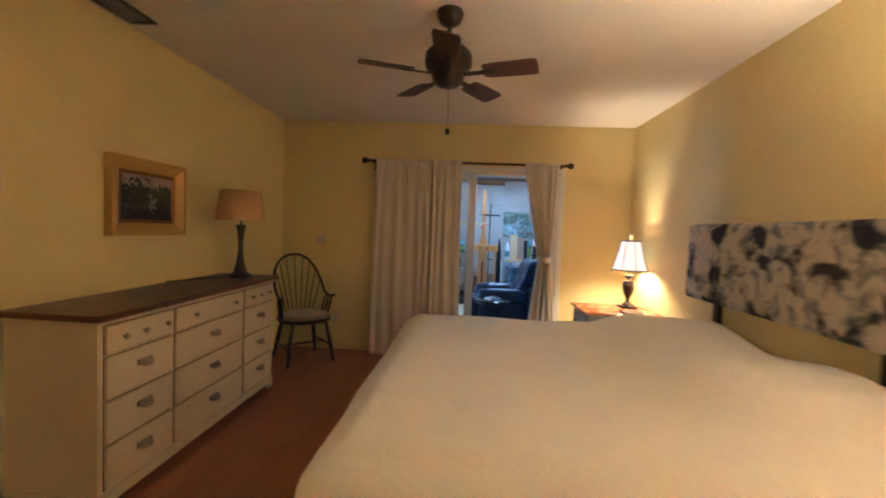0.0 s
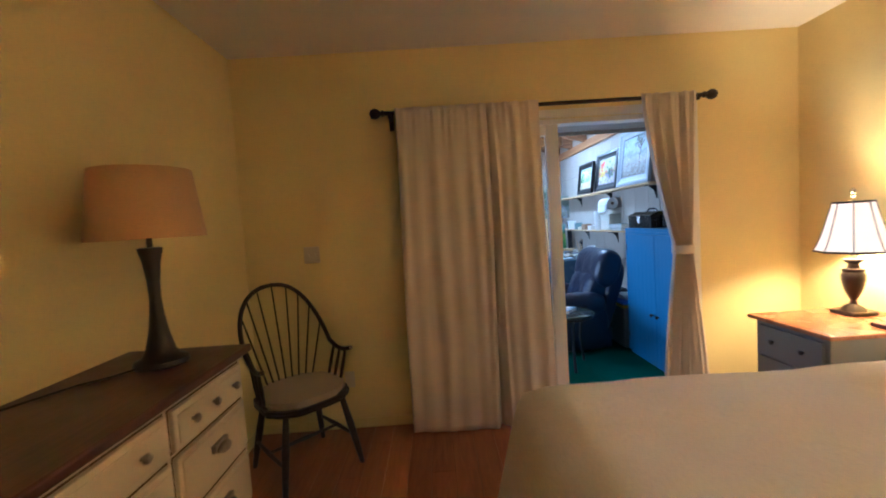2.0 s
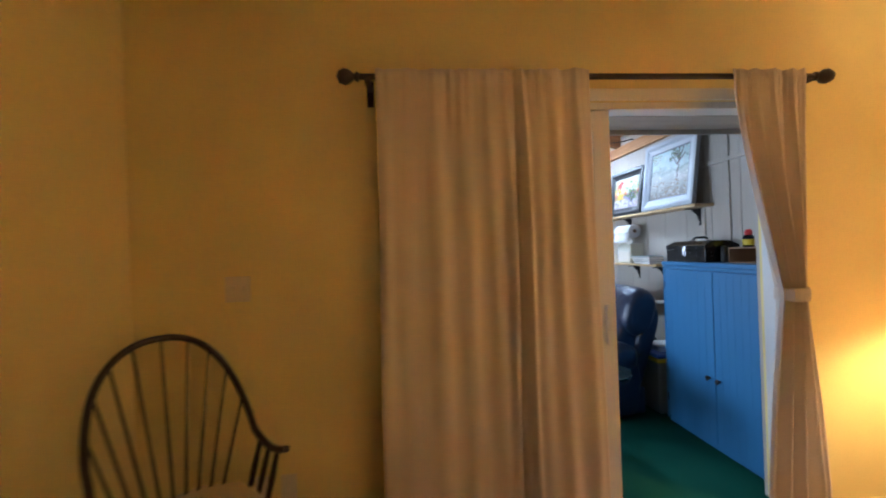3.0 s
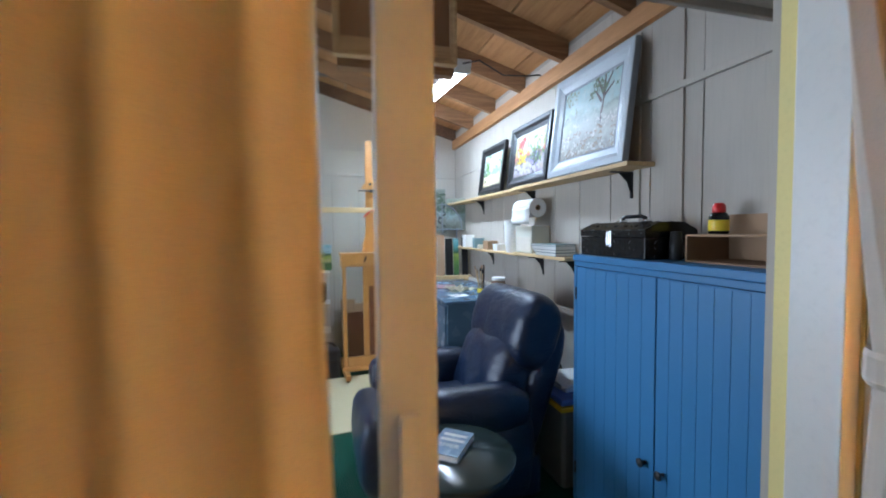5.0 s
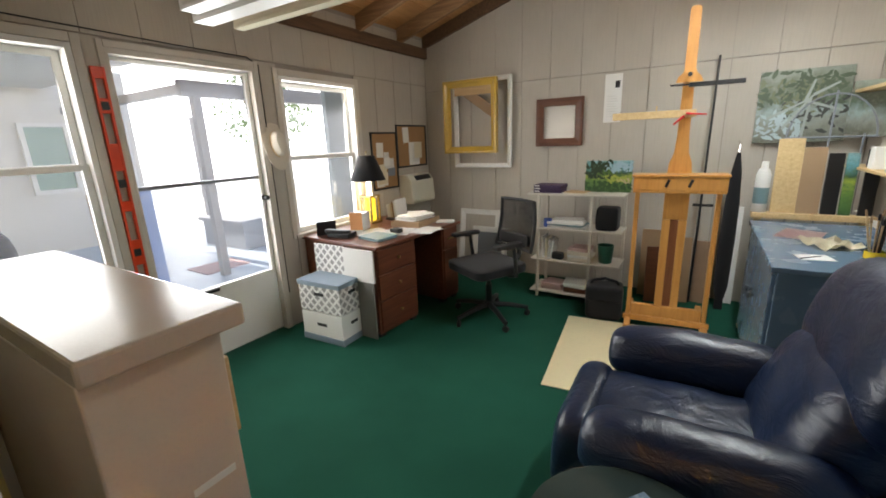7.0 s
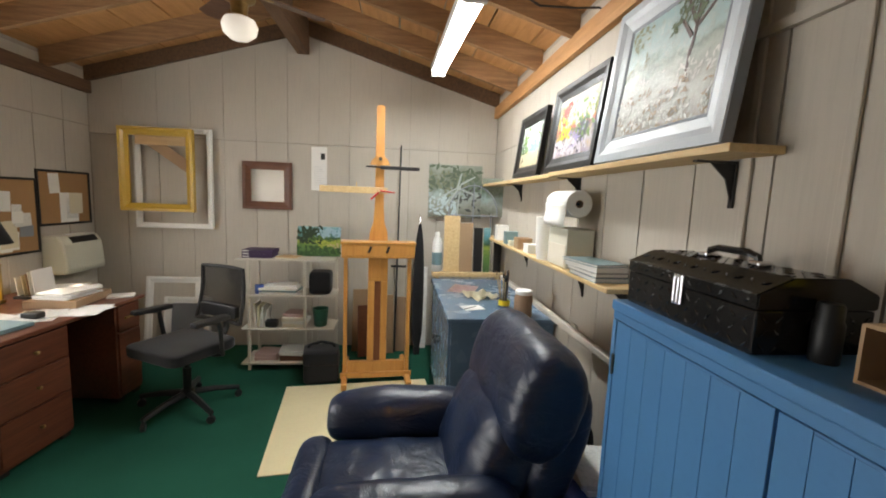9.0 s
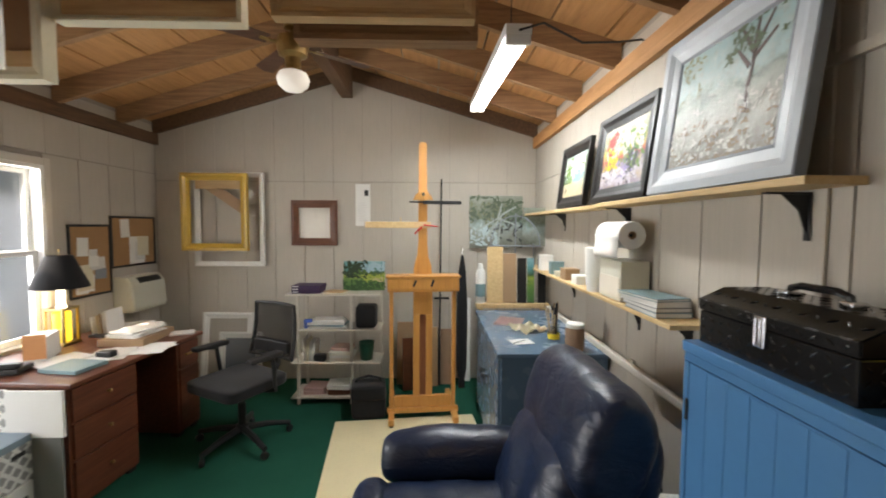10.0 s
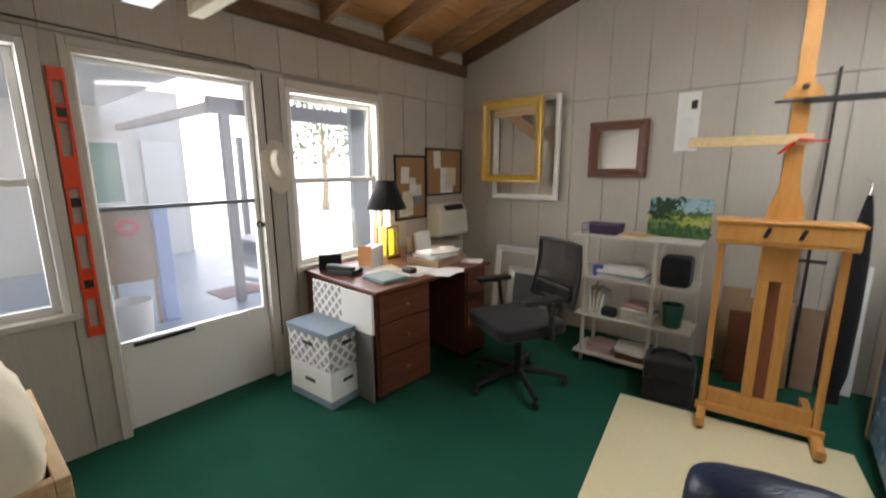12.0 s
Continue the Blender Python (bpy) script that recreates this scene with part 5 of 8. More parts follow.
for y in (7.93, 8.35, 9.3, 10.1):
    bracket(2.783, y, 1.194, 0.12, 0.13, lower)


def leaning_art(name, label, y0, y1, h, bar, depth, fmat, cmat, x=2.665, z=1.714, lean=7.0, liner=None, prof=0.01):
    """A framed picture that stands on a shelf and leans on the wall behind it, facing -x."""
    w = y1 - y0
    root = thing(name, label, "painting", pose(x, (y0 + y1) / 2, z) @ pose(0, 0, 0, 0, lean, 0) @ pose(0, 0, 0, 0, 0, -90))
    part("frame", frame_bars(bmesh.new(), w, h, bar, depth, prof), fmat, root)
    if liner:
        bm = frame_bars(bmesh.new(), w - 2 * bar, h - 2 * bar, 0.012, depth * 0.55, 0.002)
        bmesh.ops.translate(bm, verts=bm.verts, vec=(0, 0, bar))
        part("liner", bm, liner, root)
        for x0, x1 in ((-w / 2 - 0.004, -w / 2), (w / 2, w / 2 + 0.004)):
            part("edge", boxes((x0, x1, -depth * 0.9, 0, 0, h)), liner, root)
    part("canvas", boxes((-w / 2 + bar, w / 2 - bar, -depth * 0.4, -depth * 0.2, bar, h - bar)), cmat, root)
    return root


def strokes(parent, name, colour, n, xs, zs, size, y, seed):
    """Raised strokes of one paint colour scattered over a part of a canvas."""
    rnd = random.Random(seed)
    bm = bmesh.new()
    for _ in range(n):
        x, z = min(max(rnd.gauss((xs[0] + xs[1]) / 2, (xs[1] - xs[0]) / 3.2), xs[0]), xs[1]), min(max(rnd.gauss((zs[0] + zs[1]) / 2, (zs[1] - zs[0]) / 3.2), zs[0]), zs[1])
        s = size * rnd.uniform(0.6, 1.3)
        q = pose(x, y - rnd.uniform(0, 0.0015), z, 0, rnd.uniform(0, 180), 0)
        bm.faces.new([bm.verts.new(q @ Vector(c)) for c in ((-s * 1.5, 0, 0), (-s * 0.5, 0, -s * 0.6), (s, 0, -s * 0.45), (s * 1.5, 0, 0.1 * s), (0, 0, s * 0.6))])
    tagged(part(name, bm, painted(name + "_colour", colour, 0.45, 0.35, 60, 0.4), parent), kind="stuff")


big = leaning_art("framed_painting", "large marsh landscape painting in a pale silver frame", 7.33, 8.03, 0.60, 0.085, 0.035, silver_frame, tree_paint, liner=grey_liner)
garden = leaning_art("framed_painting", "colourful garden painting in a black frame on the shelf", 8.07, 8.68, 0.46, 0.075, 0.03, black_frame, bright_paint)
shore = leaning_art("framed_painting", "small shoreline painting in a black frame on the shelf", 8.80, 9.33, 0.42, 0.07, 0.03, black_frame, shore_paint)

for nm, c, n, xs, zs, s in (("painted_sky", (0.55, 0.52, 0.42), 90, (-0.2, 0.2), (0.24, 0.37), 0.02), ("painted_shade", (0.05, 0.06, 0.05), 40, (0.06, 0.2), (0.14, 0.24), 0.014),
                            ("painted_leaf", (0.12, 0.22, 0.04), 80, (-0.02, 0.21), (0.16, 0.33), 0.014), ("painted_red", (0.60, 0.05, 0.03), 45, (-0.19, -0.07), (0.25, 0.36), 0.014),
                            ("painted_yellow", (0.70, 0.50, 0.03), 50, (-0.2, -0.04), (0.17, 0.28), 0.013), ("painted_violet", (0.32, 0.26, 0.50), 35, (-0.05, 0.12), (0.12, 0.25), 0.012),
                            ("painted_path", (0.62, 0.58, 0.64), 80, (-0.2, 0.16), (0.09, 0.16), 0.016), ("painted_dark", (0.07, 0.06, 0.09), 25, (-0.2, 0.2), (0.085, 0.14), 0.010)):
    strokes(garden, nm, c, n, xs, zs, s, -0.0135, len(nm) * 3 + n)
for nm, c, n, xs, zs, s in (("painted_sky", (0.62, 0.66, 0.66), 80, (-0.17, 0.17), (0.2, 0.33), 0.02), ("painted_water", (0.25, 0.42, 0.48), 40, (-0.02, 0.17), (0.17, 0.23), 0.014), ("painted_sand", (0.62, 0.50, 0.34), 60, (-0.16, 0.15), (0.085, 0.16), 0.016),
                            ("painted_leaf", (0.14, 0.26, 0.04), 90, (-0.18, -0.05), (0.17, 0.33), 0.013), ("painted_shade", (0.04, 0.08, 0.03), 30, (-0.18, -0.08), (0.1, 0.24), 0.012)):
    strokes(shore, nm, c, n, xs, zs, s, -0.0135, len(nm) * 5 + n)

for nm, c, n, xs, zs, sz in (("painted_sky", (0.40, 0.31, 0.24), 90, (-0.22, 0.22), (0.335, 0.395), 0.016), ("painted_wood", (0.035, 0.04, 0.022), 150, (-0.22, 0.0), (0.22, 0.37), 0.016), ("painted_bank", (0.05, 0.055, 0.025), 90, (0.06, 0.22), (0.2, 0.33), 0.014),
                             ("painted_water", (0.30, 0.28, 0.24), 40, (0.0, 0.075), (0.155, 0.27), 0.011), ("painted_shade", (0.02, 0.02, 0.014), 110, (-0.22, 0.22), (0.105, 0.17), 0.015), ("painted_bush", (0.03, 0.035, 0.018), 30, (0.08, 0.16), (0.14, 0.22), 0.014)):
    strokes(art, nm, c, n, xs, zs, sz, -0.0135, len(nm) * 11 + n)
# trees painted on the large canvas, as raised brush strokes
bm = bmesh.new()
rnd = random.Random(4)
trunk = [(0.12, 0.22), (0.115, 0.30), (0.125, 0.37), (0.12, 0.42)]
M_ART = Matrix(((1, 0, 0, 0), (0, 0, -1, 0), (0, 1, 0, 0), (0, 0, 0, 1)))
for (xa, za), (xb, zb) in list(zip(trunk, trunk[1:])) + [((0.12, 0.40), (0.06, 0.49)), ((0.12, 0.40), (0.18, 0.50)), ((0.12, 0.38), (0.20, 0.44)), ((0.12, 0.42), (0.125, 0.51)), ((0.11, 0.36), (0.05, 0.43))]:
    v = Vector((zb - za, xa - xb)).normalized() * 0.008
    prism(bm, [(xa - v.x, za - v.y), (xa + v.x, za + v.y), (xb + v.x * 0.6, zb + v.y * 0.6), (xb - v.x * 0.6, zb - v.y * 0.6)], 0.0142, 0.0152, M_ART)
bmesh.ops.recalc_face_normals(bm, faces=bm.faces)
tagged(part("painted_trunk", bm, painted("umber_brush_paint", (0.09, 0.06, 0.055), 0.5, 0.3, 60, 0.4), big), kind="stuff")
for nm, mt, n, zone, size in (("painted_foliage", painted("green_brush_paint", (0.10, 0.14, 0.08), 0.5, 0.4, 40, 0.4), 150, ((0.0, 0.26), (0.40, 0.51)), 0.010), ("painted_moss", painted("olive_brush_paint", (0.22, 0.24, 0.15), 0.5, 0.4, 40, 0.4), 60, ((-0.24, -0.12), (0.33, 0.51)), 0.010),
                              ("painted_blossom", painted("white_brush_paint", (0.62, 0.62, 0.58), 0.5, 0.2, 40, 0.4), 260, ((-0.25, 0.25), (0.10, 0.29)), 0.0075), ("painted_grass", painted("ochre_brush_paint", (0.30, 0.22, 0.14), 0.5, 0.3, 40, 0.4), 170, ((-0.25, 0.25), (0.09, 0.24)), 0.008)):
    bm = bmesh.new()
    for _ in range(n):
        x, z = rnd.uniform(*zone[0]), rnd.uniform(*zone[1])
        if noise.noise((x * 14, z * 14, len(nm))) < -0.05:
            continue
        q = pose(x, -0.0155 - rnd.uniform(0, 0.001), z, 0, rnd.uniform(0, 180), 0)
        vs = [bm.verts.new(q @ Vector(c)) for c in ((-size * 1.6, 0, 0), (0, 0, -size * 0.6), (size * 1.6, 0, 0), (0, 0, size * 0.6))]
        bm.faces.new(vs)
    tagged(part(nm, bm, mt, big), kind="stuff")

# paper towel roll on its holder, a plastic box, jars, books
towel = thing("paper_towel_roll", "white paper towel roll held sideways over the lower shelf", "paper towel")
bm = bmesh.new()
M_ROLL = Matrix.Translation((2.672, 8.225, 1.545)) @ pose(0, 0, 0, -90, 0, 0)
lathe(bm, [(0.02, 0), (0.064, 0.0), (0.066, 0.004), (0.066, 0.276), (0.064, 0.28), (0.02, 0.28), (0.02, 0.002)], 32, m=M_ROLL, cap=False)
smooth(part("paper", bm, paper_white, towel), 30)
bm = bmesh.new()
lathe(bm, [(0.0198, 0.001), (0.017, 0.001), (0.017, 0.279), (0.0198, 0.279)], 20, m=M_ROLL, cap=False)
part("core", bm, card, towel)
bm = bmesh.new()
rows_s = [[bm.verts.new((2.6045 + 0.006 * math.sin(k * 0.9) * k / 6, y, 1.545 - 0.016 * k)) for y in (8.226, 8.32, 8.41, 8.504)] for k in range(8)]
for r0, r1 in zip(rows_s, rows_s[1:]):
    for k in range(3):
        bm.faces.new((r0[k], r0[k + 1], r1[k + 1], r1[k]))
sheet = smooth(part("loose_sheet", bm, paper_white, towel), 180)
sheet.modifiers.new("t", "SOLIDIFY").thickness = 0.001
bm = bmesh.new()
rod(bm, (2.672, 8.235, 1.545), (2.672, 8.525, 1.545), 0.007, n=8)
box(bm, 2.66, 2.783, 8.515, 8.525, 1.53, 1.56, 0.002)
part("holder", bm, black_plastic, towel)
hold = thing("acrylic_box", "clear acrylic box with tan contents on the lower shelf", "box")
part("body", boxes((2.63, 2.77, 8.24, 8.49, 1.226, 1.42, 0.004)), ac_plastic, hold)
part("lining", boxes((2.626, 2.629, 8.25, 8.48, 1.24, 1.34, 0.001)), cream_cloth, hold)
tall = thing("paper_cups", "stack of white cups on the lower shelf", "cups", pose(2.68, 8.66, 1.2135))
bm = bmesh.new()
lathe(bm, [(0.05, 0), (0.058, 0.08), (0.06, 0.081), (0.06, 0.1), (0.061, 0.101), (0.063, 0.18), (0.066, 0.25)], 20)
smooth(part("body", bm, paper_white, tall))
for k, (h, c) in enumerate(((0.02, teal_folder), (0.018, grey_paint), (0.022, print_grey), (0.012, teal_folder))):
    b = thing("book", "book in a flat stack on the lower shelf", "book", pose(2.69 - 0.004 * k, 8.03 + 0.006 * k, 1.2255 + sum((0.02, 0.018, 0.022, 0.012)[:k]) + 0.0005 * k) @ pose(0, 0, 0, 0, 0, 3 * k), "stacked books")
    part("cover", boxes((-0.075, 0.075, -0.13, 0.13, 0, 0.0025), (-0.075, 0.075, -0.13, 0.13, h - 0.0025, h), (0.072, 0.075, -0.13, 0.13, 0, h)), c, b)
    part("page_block", boxes((-0.072, 0.072, -0.127, 0.127, 0.0025, h - 0.0025)), paper_white, b)
for y, w, hh, mt, nm, lb in ((8.95, 0.10, 0.05, paper_white, "carton", "white carton on the lower shelf"), (9.18, 0.12, 0.07, card, "carton", "brown carton on the lower shelf"), (9.5, 0.07, 0.09, teal_folder, "tin", "teal tin on the lower shelf"), (9.36, 0.06, 0.03, ac_plastic, "tray", "small tray on the lower shelf"), (9.8, 0.1, 0.12, paper_white, "carton", "tall white carton on the lower shelf")):
    c = thing(nm, lb, nm, pose(2.70, y, 1.2135))
    part("body", boxes((-0.05, 0.05, -w / 2, w / 2, 0, hh, 0.003)), mt, c)
    part("lid", boxes((-0.052, 0.052, -w / 2 - 0.002, w / 2 + 0.002, hh + 0.0005, hh + 0.008, 0.002)), mt, c)

rail = thing("wall_rail", "painted rail running along the wall under the shelf", "rail")
part("bar", boxes((2.735, 2.772, 7.45, 10.3, 0.845, 0.885, 0.008)), siding, rail)
for y in (7.6, 8.4, 9.4):
    part("standoff", boxes((2.77, 2.785, y - 0.02, y + 0.02, 0.835, 0.895, 0.002)), siding, rail)
for y in (7.13, 7.39):
    tagged(part("wall_batten", boxes((2.773, 2.7835, y - 0.012, y + 0.012, 0.0, 2.36, 0.003)), siding, None, ""), "narrow upright batten on the wall", "batten", "wall battens", "structure")
tagged(part("wall_batten", boxes((2.765, 2.784, 6.6, 7.95, 2.005, 2.035, 0.002))  , siding), "horizontal batten along the wall", "batten", "wall battens", "structure")

# ---------------------------------------------------------------- slate blue work table
TX0, TX1, TY0, TY1, TZ = 2.11, 2.77, 8.64, 9.87, 0.85
wt = thing("work_cabinet", "slate blue painted work cabinet with a glossy worn top", "cabinet")
part("body", boxes((TX0 + 0.03, TX1, TY0 + 0.03, TY1 - 0.02, 0.04, TZ - 0.031, 0.004)), slate_paint, wt)
part("plinth", boxes((TX0 + 0.06, TX1, TY0 + 0.06, TY1 - 0.05, 0.0, 0.04)), black_plastic, wt)
part("top", boxes((TX0, TX1 + 0.005, TY0, TY1, TZ - 0.03, TZ, 0.006)), slate_paint, wt, "glossy slate blue top")
for y0, y1, ky in ((TY0 + 0.05, 9.245, 9.19), (9.255, TY1 - 0.04, 9.31)):
    d = part("door", boxes((TX0 + 0.014, TX0 + 0.03, y0, y1, 0.08, TZ - 0.05, 0.003)), slate_paint, wt)
    bm = bmesh.new()
    lathe(bm, [(0.008, 0), (0.007, 0.014), (0.02, 0.022), (0.02, 0.032), (0.003, 0.04)], 14, m=Matrix.Translation((TX0 + 0.014, ky, 0.52)) @ pose(0, 0, 0, 0, -90, 0))
    smooth(part("knob", bm, black_plastic, d))

jar = thing("jar", "glass jar of brown powder with a white lid", "jar", pose(2.585, 8.72, TZ))
for nm, prof, mt in (("glass", [(0.052, 0), (0.055, 0.005), (0.055, 0.12), (0.048, 0.135)], brown_fill), ("lid", [(0.05, 0.136), (0.053, 0.138), (0.053, 0.158), (0.049, 0.162)], paper_white)):
    bm = bmesh.new()
    lathe(bm, prof, 28)
    smooth(part(nm, bm, mt, jar), 40)
brushes = thing("brush_jar", "jar of paint brushes on the work cabinet", "brush jar", pose(2.52, 8.93, TZ))
bm = bmesh.new()
lathe(bm, [(0.035, 0), (0.037, 0.003), (0.037, 0.10), (0.035, 0.1), (0.035, 0.006)], 20, cap=False)
smooth(part("jar", bm, glass_jar, brushes))
bm = bmesh.new()
lathe(bm, [(0.0375, 0.012), (0.0378, 0.014), (0.0378, 0.045), (0.0375, 0.047)], 20, cap=False)
part("label", bm, yellow_plastic, brushes)
rnd = random.Random(9)
for k in range(11):
    a, r = rnd.uniform(0, 6.28), rnd.uniform(0.02, 0.06)
    p0, p1 = Vector((0.015 * math.cos(a), 0.015 * math.sin(a), 0.004)), Vector((r * math.cos(a), r * math.sin(a), rnd.uniform(0.17, 0.24)))
    bm = bmesh.new()
    rod(bm, p0, p1, 0.003, 0.004, 6)
    br = part("brush", bm, (pine, black_plastic, walnut)[k % 3], brushes)
    bm = bmesh.new()
    d = (p1 - p0).normalized()
    rod(bm, p1, p1 + d * 0.03, 0.006, 0.004, 7)
    part("bristles", bm, (card, black_cloth)[k % 2], br)


def sheet_of(name, label, x, y, z, w, l, turn, mat, thick=0.0015, cat="paper", curl=0.0, seed=0):
    bm = bmesh.new()
    n = 6
    g = [[bm.verts.new((w * (i / n - 0.5), l * (j / n - 0.5), curl * (abs(noise.noise((i * 0.7 + seed, j * 0.7, 1.0)))))) for j in range(n + 1)] for i in range(n + 1)]
    for i in range(n):
        for j in range(n):
            bm.faces.new((g[i][j], g[i + 1][j], g[i + 1][j + 1], g[i][j + 1]))
    bmesh.ops.solidify(bm, geom=bm.faces[:], thickness=-thick)
    bmesh.ops.recalc_face_normals(bm, faces=bm.faces)
    low = min(v.co.z for v in bm.verts)
    bmesh.ops.translate(bm, verts=bm.verts, vec=(0, 0, -low))
    ob = tagged(part(name, bm, mat), label, cat)
    ob.matrix_basis = pose(x, y, z + 0.001, 0, 0, turn)
    return ob


slip = tagged(part("paper", boxes((-0.07, 0.07, -0.055, 0.055, 0.0, 0.003, 0.001)), paper_white), "white paper slip on the work cabinet", "paper")
slip.matrix_basis = pose(2.30, 8.885, TZ + 0.001, 0, 0, 12)
sheet_of("palette_paper", "crumpled paint-stained palette paper on the work cabinet", 2.42, 9.2, TZ, 0.24, 0.22, 30, foam, 0.002, "palette", 0.07, 5)
sheet_of("magazine", "open magazine lying on the work cabinet", 2.33, 9.45, TZ, 0.3, 0.2, 70, pink_paper, 0.006, "magazine", 0.01, 8)
brush = thing("paint_brush", "thin paint brush lying on a paper slip", "brush")
bm = bmesh.new()
rod(bm, (2.24, 8.83, TZ + 0.007), (2.33, 8.91, TZ + 0.007), 0.003, 0.002, 6)
part("handle", bm, black_plastic, brush)

# things leaning behind the work cabinet
poster = thing("oak_painting", "unframed painting of oak branches leaning on the gable wall", "painting", pose(2.375, 10.50, 1.36) @ pose(0, 0, 0, -3, 0, 0))
part("canvas", boxes((-0.27, 0.27, -0.02, 0.0, 0, 0.53, 0.002)), oak_paint, poster)
for nm, c, n, xs, zs, sz in (("painted_leaf", (0.08, 0.11, 0.07), 90, (-0.25, 0.25), (0.28, 0.51), 0.022), ("painted_moss", (0.16, 0.18, 0.11), 70, (-0.25, 0.1), (0.22, 0.45), 0.018), ("painted_shade", (0.06, 0.065, 0.06), 45, (-0.1, 0.25), (0.08, 0.34), 0.02),
                             ("painted_water", (0.42, 0.52, 0.55), 60, (-0.25, 0.0), (0.04, 0.24), 0.018)):
    strokes(poster, nm, c, n, xs, zs, sz, -0.0215, len(nm) * 7 + n)
poster2 = thing("oak_painting", "second oak painting propped in the corner", "painting", pose(2.74, 10.28, 1.40) @ pose(0, 0, 0, 0, 3, -62))
part("canvas", boxes((-0.20, 0.20, -0.02, 0.0, 0, 0.36, 0.002)), oak_paint, poster2)
bm = bmesh.new()
for (xa, za), (xb, zb) in (((-0.2, 0.18), (0.02, 0.30)), ((0.02, 0.30), (0.24, 0.22)), ((0.02, 0.30), (0.06, 0.45)), ((-0.1, 0.10), (0.06, 0.34)), ((0.06, 0.34), (0.2, 0.42)), ((0.02, 0.02), (0.05, 0.32))):
    v = Vector((zb - za, xa - xb)).normalized() * 0.011
    prism(bm, [(xa - v.x, za - v.y), (xa + v.x, za + v.y), (xb + v.x * 0.6, zb + v.y * 0.6), (xb - v.x * 0.6, zb - v.y * 0.6)], 0.0236, 0.0246, M_ART)
bmesh.ops.recalc_face_normals(bm, faces=bm.faces)
tagged(part("painted_branch", bm, painted("pale_branch_paint", (0.34, 0.38, 0.36), 0.5, 0.2, 60, 0.4), poster), kind="stuff")
shelf_far = thing("canvas_rack", "rack of canvases and panels standing behind the work cabinet", "rack")
part("ledge", boxes((2.12, 2.77, 9.90, 10.0, 0.86, 0.90, 0.004)), pine, shelf_far)
part("back_leg", boxes((2.14, 2.18, 9.92, 9.98, 0.0, 0.86)), pine, shelf_far)
part("back_leg", boxes((2.70, 2.74, 9.92, 9.98, 0.0, 0.86)), pine, shelf_far)
for x, w, h, mt, lb in ((2.29, 0.14, 0.50, pine, "pine panel"), (2.42, 0.12, 0.44, card, "brown panel"), (2.53, 0.08, 0.40, black_frame, "black panel"), (2.61, 0.06, 0.40, meadow_paint, "small green canvas"), (2.71, 0.07, 0.42, black_frame, "black framed panel")):
    p = thing("art_panel", lb + " standing upright on the rack", "panel", pose(x, 9.95, 0.901) @ pose(0, 0, 0, -4, 0, 0))
    part("board", boxes((-w / 2, w / 2, -0.012, 0.006, 0, h, 0.002)), mt, p)
wire = thing("wire_arch", "grey metal wire arch stand behind the panels", "stand", pose(2.50, 10.12, 0))
for x in (-0.16, 0, 0.17):
    bm = bmesh.new()
    rod(bm, (x, 0, 0.0), (x, 0, 1.42 if x else 1.7), 0.006, n=7)
    part("rod", bm, grey_liner, wire)
bm = bmesh.new()
tube(bm, [(0.23 * math.cos(math.pi * k / 14), 0, 1.40 + 0.28 * math.sin(math.pi * k / 14)) for k in range(15)], 0.006, 6)
part("arch", bm, grey_liner, wire)
bm = bmesh.new()
rod(bm, (-0.24, 0, 1.40), (0.24, 0, 1.40), 0.007, n=7)
part("crossbar", bm, grey_liner, wire)
bottle = thing("spray_bottle", "white bottle with a blue and green label", "bottle", pose(2.16, 9.95, 0.901))
for nm, prof, mt in (("body", [(0.04, 0), (0.044, 0.005), (0.044, 0.26), (0.03, 0.30)], paper_white), ("label", [(0.0445, 0.06), (0.0448, 0.062), (0.0448, 0.17), (0.0445, 0.172)], teal_folder), ("cap", [(0.02, 0.30), (0.022, 0.302), (0.02, 0.35)], paper_white)):
    bm = bmesh.new()
    lathe(bm, prof, 18)
    smooth(part(nm, bm, mt, bottle))
coat = thing("folded_umbrella", "long black garment bag hanging beside the rack", "bag", pose(2.02, 10.28, 0))
bm = bmesh.new()
lathe(bm, [(0.03, 0.08), (0.05, 0.2), (0.055, 0.6), (0.05, 0.9), (0.035, 1.15), (0.012, 1.3)], 14, m=Matrix.Diagonal((1, 0.6, 1, 1)))
smooth(part("cloth", bm, black_cloth, coat))
bm = bmesh.new()
tube(bm, [(0, 0, 1.29), (0, 0.02, 1.36), (0, 0.1, 1.38), (0, 0.235, 1.38)], 0.005, 6)
part("hook", bm, chrome, coat)
part("foot", boxes((-0.03, 0.03, -0.02, 0.02, 0.0, 0.09)), black_cloth, coat)
board = thing("white_board", "narrow white board leaning on the gable wall", "board", pose(2.09, 10.46, 0) @ pose(0, 0, 0, -2, 0, 0))
part("panel", boxes((-0.03, 0.03, -0.02, 0, 0, 0.85, 0.002)), paper_white, board)

